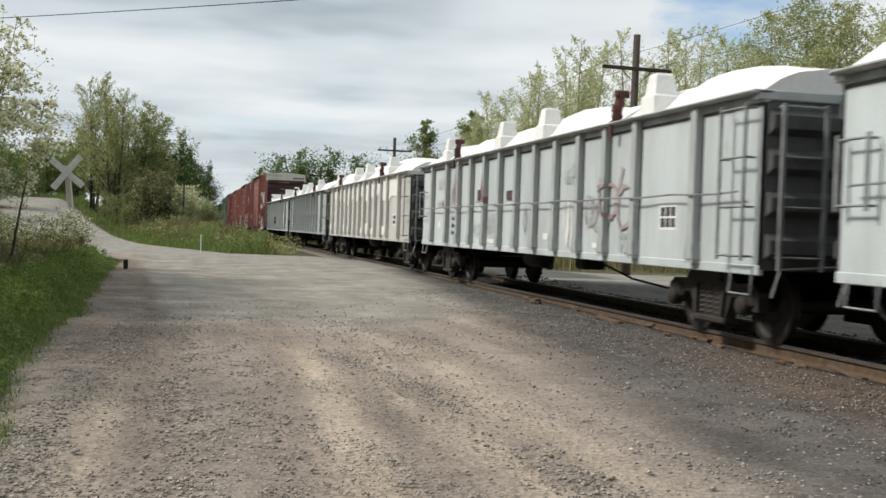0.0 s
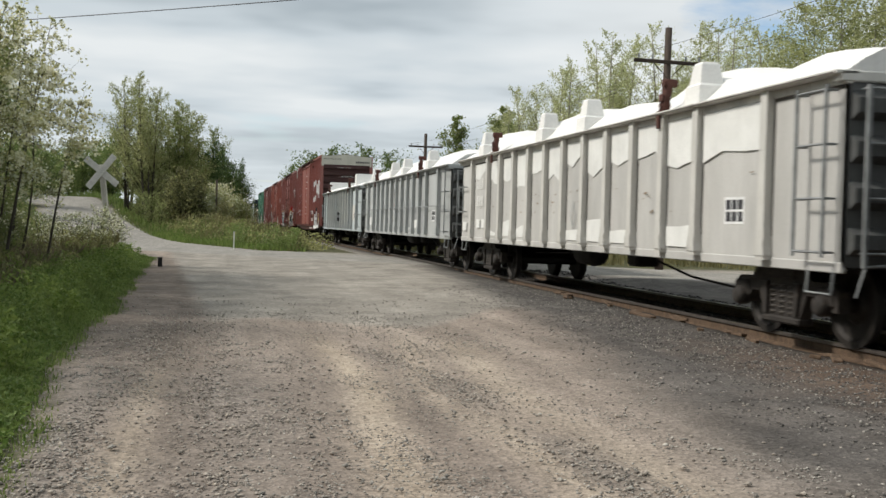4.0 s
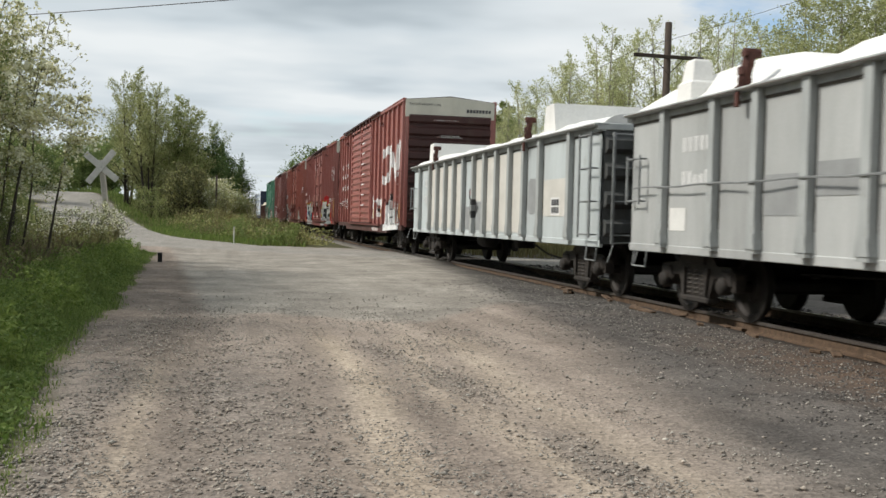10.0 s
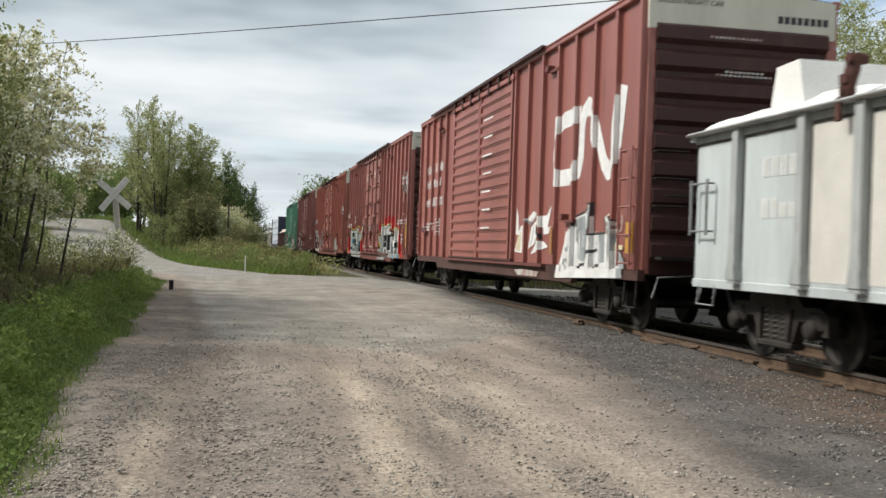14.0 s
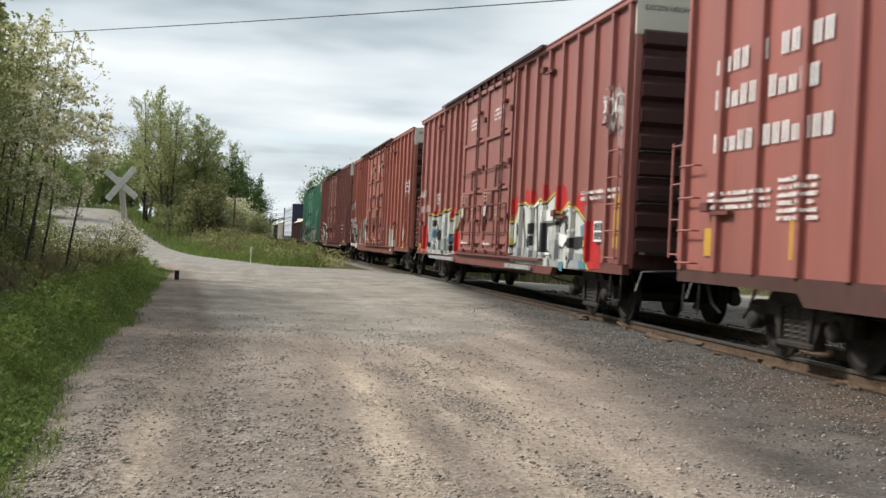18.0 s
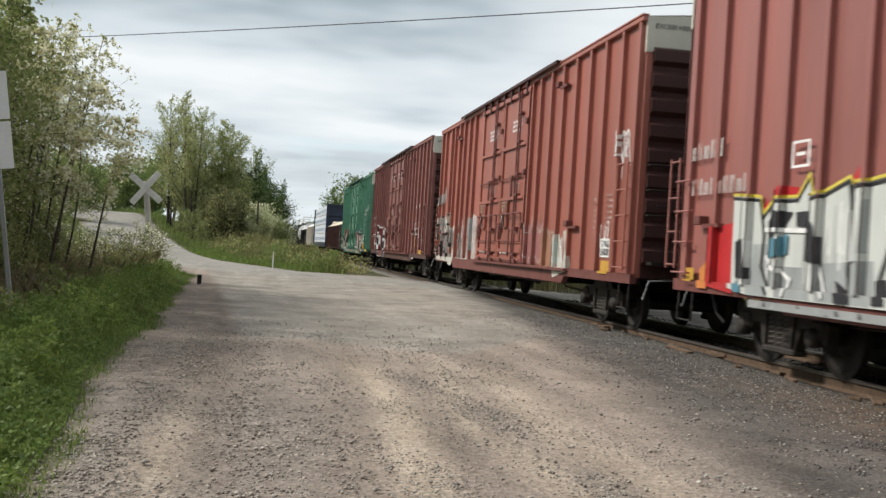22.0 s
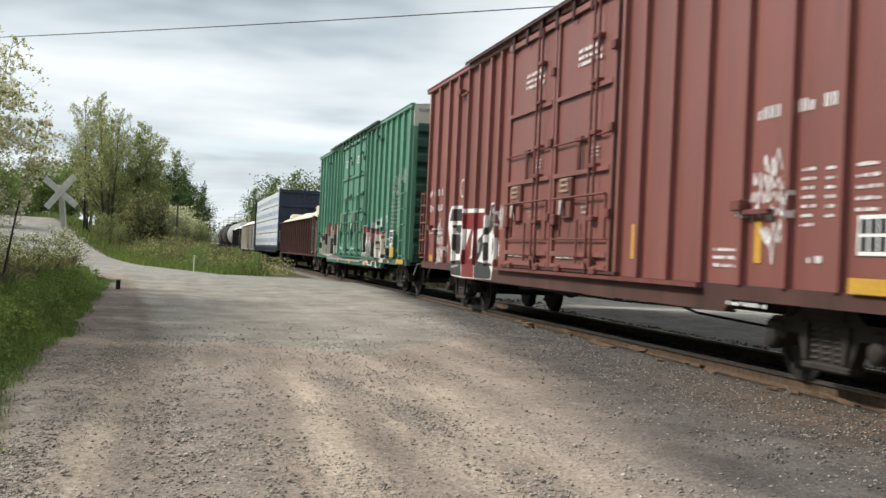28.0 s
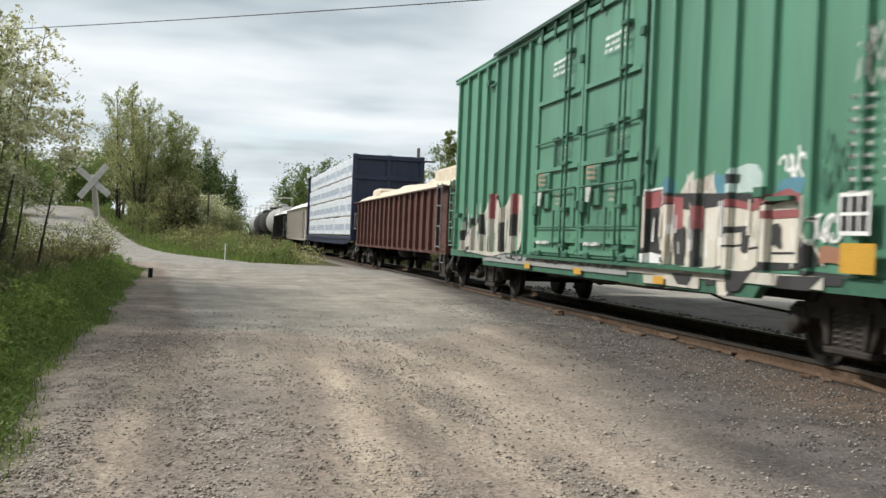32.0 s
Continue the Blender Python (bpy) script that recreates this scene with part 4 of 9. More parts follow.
    rows += [(0, -17.5, 86, 0.6, 1.1), (1, -19.5, 80, 0.8, 1.0), (0, -22, 74, 0.8, 1.0), (1, -16.5, 70, 0.7, 1.0), (0, -14.5, 62, 0.55, 1.1), (1, -18, 58, 0.8, 1.0), (0, -13.0, 52, 0.55, 1.1), (0, -20, 50, 0.9, 1.0), (1, -12.0, 46, 0.6, 1.0), (0, -10.8, 58, 0.5, 1.1), (1, -11.6, 66, 0.6, 1.1), (0, -9.8, 50, 0.42, 1.1), (0, -13.2, 74, 0.5, 1.1), (0, -15.0, 96, 0.5, 1.2), (0, -17.5, 104, 0.55, 1.2), (0, -12, 100, 0.52, 1.3), (0, -10, 104, 0.55, 1.3), (0, -14, 108, 0.55, 1.3), (0, -16.5, 112, 0.58, 1.3), (0, -19, 116, 0.6, 1.3), (0, -22, 118, 0.6, 1.3), (0, -11, 110, 0.55, 1.3), (0, -13.5, 104, 0.42, 1.3)]
    place_row(hill, rows, "trees on the hill")
    # row beyond the track
    right = [make_tree("aspen", "tall aspen with thin spring foliage", 12.0, 31, 15000, 0.095, M["palebark"], M["leaf_bud"], 0.13, 0.2, 3, 0.07, 28, droop=-0.8, clump=0.20, second=M["leaf_pale"]),
             make_tree("poplar", "tall poplar with fresh green leaves", 12.0, 32, 15000, 0.11, M["palebark"], M["leaf_pale"], 0.17, 0.2, 1, 0.03, 40, second=M["leaf_olive"]),
             make_tree("aspen", "bare-twigged aspen with pale buds", 11.0, 33, 12000, 0.09, M["palebark"], M["leaf_bud"], 0.14, 0.2, 3, 0.08, 30, droop=-0.8, clump=0.20)]
    rows = [(0, 22.5, 78, 0.93, 1.1), (2, 23.5, 74, 1.05, 1.1), (0, 23.0, 69, 0.97, 1.1), (2, 23.8, 65, 1.10, 1.1), (0, 23.4, 61, 1.02, 1.1), (2, 24.4, 57, 1.10, 1.1), (0, 24.8, 53.5, 0.97, 1.1), (2, 24.6, 50, 1.02, 1.0),
            (0, 25.0, 46.5, 0.86, 1.1), (1, 25.5, 44.0, 0.90, 1.0), (1, 25.0, 41.0, 0.95, 1.1), (1, 25.6, 38.5, 0.86, 1.1), (0, 26.0, 36.0, 0.80, 1.1), (2, 25.5, 33.5, 0.85, 1.1), (0, 26.5, 30.5, 0.9, 1.1), (1, 27, 27, 0.95, 1.1), (0, 28, 23, 0.95, 1.1),
            (0, 28.5, 63, 0.98, 1.2), (2, 29.0, 55, 1.05, 1.2), (0, 30.0, 48, 0.95, 1.2), (1, 31.0, 42, 0.95, 1.2), (0, 27.0, 72, 0.95, 1.2), (2, 26.0, 84, 1.0, 1.2), (0, 24.0, 88, 0.88, 1.2), (1, 29, 18, 0.95, 1.1), (2, 30, 12, 1.0, 1.1)]
    place_row(right, [(a, x, y, r * 1.06, w) for a, x, y, r, w in rows], "aspens beyond the track")
    # poplars and woods farther along the line
    far = [make_tree("poplar", "narrow green poplar standing alone", 13.0, 41, 9500, 0.24, M["bark"], M["leaf_mid"], 0.15, 0.15, 1, 0.02, 34, second=M["leaf_olive"]),
           make_tree("maple", "round green tree along the line", 13.0, 42, 6500, 0.34, M["bark"], M["leaf_dark"], 0.30, 0.1, 2, 0.05, 30, second=M["leaf_mid"])]
    rows = [(0, 23.0, 106, 0.93, 1.0), (0, 27.5, 104, 1.0, 1.0), (0, 28.8, 106, 0.98, 0.9), (1, 14.5, 185, 0.98, 1.0), (1, 12.2, 180, 0.78, 1.0), (1, 18.5, 183, 1.04, 1.0), (1, 24.0, 184, 1.08, 1.1), (1, 28.5, 180, 1.0, 1.0), (1, 16.5, 210, 0.85, 1.0),
            (1, 21.0, 205, 1.0, 1.0), (1, 33.0, 170, 0.85, 1.0), (1, 38, 150, 0.9, 1.1), (1, 36, 128, 0.8, 1.1), (1, 30.5, 122, 0.72, 1.1), (1, 33, 112, 0.7, 1.1), (1, -2.0, 150, 0.6, 1.1), (1, 2.0, 175, 0.55, 1.1), (1, -6, 140, 0.7, 1.1)]
    place_row(far, rows, "trees along the line")
    # far woods close the view
    rng = np.random.default_rng(9)
    n = 90000
    a = rng.uniform(-90, 90, n)
    dist = rng.uniform(330, 420, n)
    x, y = dist * np.sin(np.radians(a)), dist * np.cos(np.radians(a))
    lump = 7.5 + 2.2 * np.sin(a * 1.9) + 1.6 * np.sin(a * 4.7 + 1) + 1.2 * np.sin(a * 11.3 + 2)
    keep = np.abs(x - TRACK_X) > 5.0
    z = lump * rng.uniform(0, 1, n) ** 0.7 - 0.3
    me = leaf_mesh("far_woods", np.stack([x, y, z], -1)[keep], 1.1, M["leaf_dark"], rng, 0.9)
    tagged(new("far_woods", me), "distant low band of mixed woodland", "woods", kind="stuff")


def make_unseen_woods():
    """Unseen woods added behind the camera, closing the place and dimming the car ends."""
    rng = np.random.default_rng(19)
    n = 26000
    a = rng.uniform(105, 268, n)
    dist = rng.uniform(24, 38, n)
    x, y = dist * np.sin(np.radians(a)), dist * np.cos(np.radians(a))
    lump = 10.0 + 2.0 * np.sin(a * 0.35) + 1.5 * np.sin(a * 0.9 + 1)
    keep = np.abs(x - TRACK_X) > 4.0
    z = lump * rng.uniform(0, 1, n) ** 0.8 - 0.3
    me = leaf_mesh("unseen_back_woods", np.stack([x, y, z], -1)[keep], 0.9, M["leaf_dark"], rng, 0.9)
    tagged(new("unseen_back_woods", me), "unseen green woodland added behind to dim the car ends", "woods", kind="stuff")


make_trees()
make_unseen_woods()


def blades(name, x, y, height, width, mat, rng, lean=0.35, label="", category="grass", base=None):
    """Grass: one bent blade of two triangles each."""
    n = len(x)
    z = ground_z(x, y) if base is None else base
    a = rng.uniform(0, math.tau, n)
    h = height * rng.uniform(0.45, 1.25, n)
    w = width * rng.uniform(0.6, 1.3, n)
    b = rng.uniform(0, math.tau, n)
    ln = lean * h * rng.uniform(0.2, 1.4, n)
    p = np.stack([x, y, z - 0.02], -1)
    side = np.stack([np.cos(a) * w, np.sin(a) * w, 0 * w], -1)
    midp = p + np.stack([np.cos(b) * ln * 0.35, np.sin(b) * ln * 0.35, h * 0.6], -1)
    tip = p + np.stack([np.cos(b) * ln, np.sin(b) * ln, h], -1)
    v = np.stack([p - side, p + side, midp + side * 0.8, tip, midp - side * 0.8], 1).reshape(-1, 3)
    me = soup(name, v, np.arange(n * 5), 5, mat)
    return tagged(new(name, me), label, category, kind="stuff")


def make_grass():
    rng = np.random.default_rng(12)
    # verge along the lot
    n = 90000
    y = 4 + 33 * rng.uniform(0, 1, n) ** 1.25
    x = verge_x(y) + 0.08 + 0.05 * np.sin(y * 1.37) + 0.04 * np.sin(y * 3.9 + 1) + rng.normal(0, 0.06, n) - np.abs(rng.normal(0, 1.3, n)) ** 0.9
    keep = (road_distance(x, y) > 2.6)
    x, y = x[keep], y[keep]
    patch = np.sin(x * 2.1 + y * 0.7) + np.sin(y * 1.9 - x)
    tall = (0.07 + 0.30 * smooth01((verge_x(y) - x + 0.05) / 1.0) + 0.07 * patch * smooth01((verge_x(y) - x) / 0.5)) * np.interp(y, [4, 7, 12], [0.6, 0.75, 1.0])
    blades("verge_grass", x, y, tall, 0.006, M["grass"], rng, label="fresh green grass along the gravel edge")
    n = 52000
    y = 4.5 + 31 * rng.uniform(0, 1, n) ** 1.2
    off = np.abs(rng.normal(0.75, 0.6, n))
    x = verge_x(y) - off
    z = ground_z(x, y) + rng.uniform(0.02, 0.62, n) * (0.45 + 0.55 * np.sin(x * 3 + y * 1.7)) * smooth01(off / 0.6)
    keep = road_distance(x, y) > 2.6
    me = leaf_mesh("verge_weeds", np.stack([x, y, z + 0.03], -1)[keep], 0.042, M["weed"], rng, 0.6)
    tagged(new("verge_weeds", me), "leafy green weeds along the verge", "weeds", kind="stuff")
    # taller leafy weeds standing in tufts
    tufts = 150
    cy = 5 + 30 * rng.uniform(0, 1, tufts) ** 1.3
    cx = verge_x(cy) - 0.25 - np.abs(rng.normal(0, 0.75, tufts))
    size = rng.uniform(0.5, 1.25, tufts) * np.interp(cy, [5, 9], [0.55, 1.0])
    pick = rng.integers(0, tufts, 26000)
    up = rng.uniform(0, 1, 26000)
    x = cx[pick] + rng.normal(0, 0.10, 26000) * size[pick] * (1.25 - 0.8 * up)
    y = cy[pick] + rng.normal(0, 0.12, 26000) * size[pick] * (1.25 - 0.8 * up)
    z = ground_z(x, y) + 0.03 + up * 0.55 * size[pick]
    keep = road_distance(x, y) > 2.8
    me = leaf_mesh("weed_tufts", np.stack([x, y, z], -1)[keep], 0.05, M["tuft"], rng, 0.5)
    tagged(new("weed_tufts", me), "tufts of tall bright green weeds", "weeds", kind="stuff")
    # dead brush and twigs under the saplings
    n = 9000
    y = 12 + 27 * rng.uniform(0, 1, n)
    x = verge_x(y) - 1.5 - np.abs(rng.normal(0, 1.6, n))
    keep = road_distance(x, y) > 3.0
    blades("brush", x[keep], y[keep], 0.6, 0.005, M["brush"], rng, 0.5, "dead brown brush under the saplings", "brush")
    n = 30000
    y = 12 + 27 * rng.uniform(0, 1, n)
    x = verge_x(y) - 1.3 - np.abs(rng.normal(0, 2.6, n))
    z = ground_z(x, y) + 0.05 + rng.uniform(0, 1, n) ** 1.8 * (0.55 + 1.1 * smooth01((-3.6 - x) / 3.0)) * (0.6 + 0.4 * np.sin(x * 2.3 + y * 1.1))
    keep = road_distance(x, y) > 3.0
    me = leaf_mesh("undergrowth", np.stack([x, y, z], -1)[keep], 0.07, M["undergrowth"], rng)
    tagged(new("undergrowth", me), "low olive-green undergrowth among the stems", "undergrowth", kind="stuff")
    # olive brush round the foot of the crossing sign
    n = 9000
    y = rng.uniform(29, 39.5, n)
    x = -2.75 - np.abs(rng.normal(0, 1.0, n)) - 0.10 * (y - 30)
    keep = road_distance(x, y) > 3.0
    lump = 0.55 + 0.45 * np.sin(x * 3.1 + y * 0.9) * np.sin(y * 1.7)
    blades("sign_brush", x[keep], y[keep], 0.35 + 0.55 * lump[keep], 0.008, M["drygrass"], rng, 0.5, "olive and straw brush round the sign's foot", "brush")
    z = ground_z(x, y) + rng.uniform(0, 1, n) ** 1.4 * (0.3 + 0.75 * lump)
    me = leaf_mesh("sign_shrubs", np.stack([x, y, z], -1)[keep], 0.075, M["undergrowth"], rng)
    tagged(new("sign_shrubs", me), "low olive leaves round the sign's foot", "undergrowth", kind="stuff")
    # the mound between road and track
    n = 60000
    x = rng.uniform(-7.0, 5.6, n)
    y = 41 + 60 * rng.uniform(0, 1, n) ** 1.5
    keep = (road_distance(x, y) > 2.5) & (x < np.interp(y, [41, 46, 60, 75], [2.9, 3.5, 4.7, 5.2]) - 0.25 * np.sin(y * 0.8)) & (y > np.interp(x, [-7, -1.4, 1.2, 3.7, 5.6], [70, 44.3, 42.8, 43.2, 47]))
    x, y = x[keep], y[keep]
    edge = smooth01((road_distance(x, y) - 2.5) / 3.0)
    cut = int(len(x) * 0.55)
    tuft = 0.55 + 0.45 * np.sin(x * 2.3 + 1.3 * np.sin(y * 0.7)) * np.sin(y * 0.9 + x * 0.6)
    blades("mound_grass", x[:cut], y[:cut], 0.20 + 0.34 * edge[:cut] * tuft[:cut], 0.016, M["mound_green"], rng, label="long green grass on the mound")
    blades("dry_grass", x[cut:], y[cut:], 0.12 + 0.75 * edge[cut:] * tuft[cut:], 0.014, M["drygrass"], rng, label="straw-coloured dry grass on the mound")
    n = 12000
    x = rng.uniform(-4.5, 5.0, n)
    y = 45 + 45 * rng.uniform(0, 1, n) ** 1.3
    z = ground_z(x, y) + rng.uniform(0.1, 0.75, n) * (0.55 + 0.45 * np.sin(x * 1.7 + y * 0.9))
    keep = (road_distance(x, y) > 3.6) & (y > np.interp(x, [-7, -1.4, 1.2, 3.7, 5.6], [70, 45, 43.8, 44.2, 48]))
    me = leaf_mesh("mound_weeds", np.stack([x, y, z], -1)[keep], 0.12, M["undergrowth"], rng)
    tagged(new("mound_weeds", me), "olive weeds and seedlings on the mound", "weeds", kind="stuff")
    # a bright strip of grass along the road's edge
    n = 22000
    x = rng.uniform(-7.0, 3.4, n)
    y = 42 + 22 * rng.uniform(0, 1, n)
    d = road_distance(x, y)
    keep = (d > 2.5) & (d < 4.2 + 0.7 * np.sin(x * 1.7) + rng.normal(0, 0.4, n)) & (y > np.interp(x, [-7, -1.4, 1.2, 3.7, 5.6], [60, 44.3, 42.8, 43.2, 47]))
    blades("road_edge_grass", x[keep], y[keep], 0.26, 0.018, M["strip_green"], rng, label="bright green grass along the cross road")
    # taller weeds where the mound ends beside the track
    tufts = 70
    cx, cy = rng.uniform(0.4, 4.4, tufts), 43.6 + 13 * rng.uniform(0, 1, tufts) ** 1.2
    size = rng.uniform(0.35, 0.95, tufts)
    pick = rng.integers(0, tufts, 9000)
    up = rng.uniform(0, 1, 9000)
    x = cx[pick] + rng.normal(0, 0.17, 9000) * (1.2 - 0.7 * up)
    y = cy[pick] + rng.normal(0, 0.17, 9000) * (1.2 - 0.7 * up)
    z = ground_z(x, y) + 0.03 + up * size[pick]
    keep = (road_distance(x, y) > 3.0) & (x < np.interp(y, [41, 46, 60], [2.7, 3.3, 4.5]))
    me = leaf_mesh("mound_tufts", np.stack([x, y, z], -1)[keep], 0.10, M["leaf_mid"], rng, 0.5)
    tagged(new("mound_tufts", me), "tall yellow-green weeds at the mound's end", "weeds", kind="stuff")
    # beyond the track and along the hill road
    n = 26000
    x = rng.uniform(17.5, 34, n)
    y = rng.uniform(10, 90, n)
    keep = road_distance(x, y) > 3
    blades("far_side_grass", x[keep], y[keep], 0.30, 0.02, M["drygrass"], rng, label="dull green grass beyond the track")
    n = 14000
    x = rng.uniform(9.6, 18, n)
    y = rng.uniform(36, 120, n)
    keep = road_distance(x, y) > 3
    blades("far_side_weeds", x[keep], y[keep], 0.5, 0.02, M["drygrass"], rng, label="mixed dry grass beyond the track")
    n = 30000
    x = rng.uniform(-30, -3, n)
    y = rng.uniform(38, 110, n)
    keep = road_distance(x, y) > 3.1
    blades("hill_grass", x[keep], y[keep], 0.5, 0.022, M["grass"], rng, label="green grass beside the hill road")


make_grass()


def stones(name, n, xr, yr, size, mat, seed, label, cond=None, power=1.0, sink=0.35):
    """Loose stones: squashed random octahedra with a cut top, resting in the ground."""
    rng = np.random.default_rng(seed)
    x = rng.uniform(*xr, n)
    y = yr[0] + (yr[1] - yr[0]) * rng.uniform(0, 1, n) ** power
    if cond is not None:
        k = cond(x, y, rng)
        x, y = x[k], y[k]
        n = len(x)
    base = np.array([(1, 0, 0), (0.5, 0.87, 0.1), (-0.5, 0.87, -0.1), (-1, 0, 0.1), (-0.5, -0.87, 0), (0.5, -0.87, -0.1), (0.15, 0.1, 1), (-0.2, -0.15, 0.9), (0, 0, -0.8)])
    f = [(0, 1, 6), (1, 2, 6), (2, 7, 6), (2, 3, 7), (3, 4, 7), (4, 5, 7), (5, 6, 7), (5, 0, 6), (1, 0, 8), (2, 1, 8), (3, 2, 8), (4, 3, 8), (5, 4, 8), (0, 5, 8)]
    s = size * np.minimum(rng.lognormal(0, 0.42, n), 1.9)
    a = rng.uniform(0, math.tau, n)
    v = base[None] * (1 + rng.uniform(-0.3, 0.3, (n, 9, 3)))
    v = v * np.stack([s, s * rng.uniform(0.6, 1, n), s * rng.uniform(0.35, 0.7, n)], -1)[:, None, :]
    c, sn = np.cos(a)[:, None], np.sin(a)[:, None]
    v = np.stack([v[..., 0] * c - v[..., 1] * sn, v[..., 0] * sn + v[..., 1] * c, v[..., 2]], -1)
    v = v + np.stack([x, y, ground_z(x, y) + s * sink - 0.004], -1)[:, None, :]
    faces = (np.array(f)[None] + np.arange(n)[:, None, None] * 9).reshape(-1)
    tagged(new(name, soup(name, v.reshape(-1, 3), faces, 3, mat)), label, "gravel", kind="stuff")


def make_stones():
    def on_lot(x, y, r):
        drift = np.sin(x * 2.9 + 1.2 * np.sin(y * 0.8)) * np.sin(y * 1.3 + 0.8 * np.sin(x * 2.1)) + 0.5 * np.sin(x * 7.1 + y * 2.3)
        band = (np.abs(x + 0.85) < 0.35) | (np.abs(x - 0.25) < 0.35) | (np.abs(x - 1.85) < 0.2)
        return (x > verge_x(y) - 0.05) & (x < 2.5 + 0.10 * y + 0.4 * np.sin(y * 1.7)) & (r.uniform(0, 1, len(x)) < np.clip(0.10 + 0.16 * band + 0.22 * drift, 0.03, 1))

    def gathered(x, y, r):
        lump = 0.65 + 0.35 * np.sin(x * 9.1 + 2.0 * np.sin(y * 3.3)) * np.sin(y * 5.7 + x * 3.0)
        return (x > verge_x(y) + 0.02) & (r.uniform(0, 1, len(x)) < coarse_patch(x, y) * lump)

    stones("coarse_gravel", 42000, (-1.3, 2.5), (4.2, 13), 0.0098, M["coarse"], 25, "coarse grey stones gathered beside the wheel tracks", gathered, 1.2, 0.25)
    stones("scattered_stones", 900, (-1.2, 4.2), (4.3, 14), 0.0115, M["coarse"], 26, "single dark stones strewn over the lot", lambda x, y, r: x > verge_x(y) + 0.05, 1.2, 0.25)
    stones("pale_chips", 16000, (2.6, 6.3), (4.6, 24), 0.0085, M["stone"], 27, "pale chips among the dark crushed stone", lambda x, y, r: r.uniform(0, 1, len(x)) < smooth01((x - 2.6 - 0.1 * y) / 1.6), 1.3)
    stones("gravel", 150000, (-1.4, 6.0), (4.2, 15), 0.0068, M["stone"], 21, "loose grey gravel on the dirt lot", on_lot, 1.4)
    stones("gravel_stones", 9000, (-1.3, 5.6), (4.2, 18), 0.0125, M["stone"], 22, "larger loose stones on the dirt lot", on_lot, 1.3)
    stones("dark_gravel", 52000, (2.2, 6.3), (4.6, 22), 0.0085, M["ballast"], 23, "dark crushed stone beside the track", lambda x, y, r: r.uniform(0, 1, len(x)) < smooth01((x - 2.4 - 0.06 * y) / 2.4) ** 1.2, 1.3)
    stones("ballast", 9000, (6.6, 9.6), (4, 40), 0.024, M["shaded_oily"], 24, "ballast between the ties", lambda x, y, r: ~((y > 29) & (y < 37)), 1.2)


make_stones()


# ---------------------------------------------------------------- signs, poles and wires
def make_crossbuck(x, y):
    g = float(ground_z(x, y))
    sign = empty("crossbuck_sign", pose(x, y, g, 0, -6.5, -10), "weathered white railway crossbuck on a wooden post", "road sign")
    part("post", Build().box(-0.09, 0.09, -0.09, 0.09, -0.3, 3.08, 0.015), M["postwood"], sign, "greyed wooden post")
    for k, a in enumerate((45, -45)):
        b = Build().box(-0.75, 0.75, -0.012, 0.012, -0.115, 0.115, 0.006)
        part("crossbuck_blade", b, M["board"], sign, "faded white board", at=pose(0, -0.105 - 0.028 * k, 2.83, 0, a, 0))
    for dx, dz in ((0.03, 0.03), (-0.03, -0.03), (0.03, -0.03)):
        part("bolt", Build().box(-0.012, 0.012, -0.155, -0.146, -0.012, 0.012), M["galv"], sign, at=pose(dx, 0, 2.83 + dz))


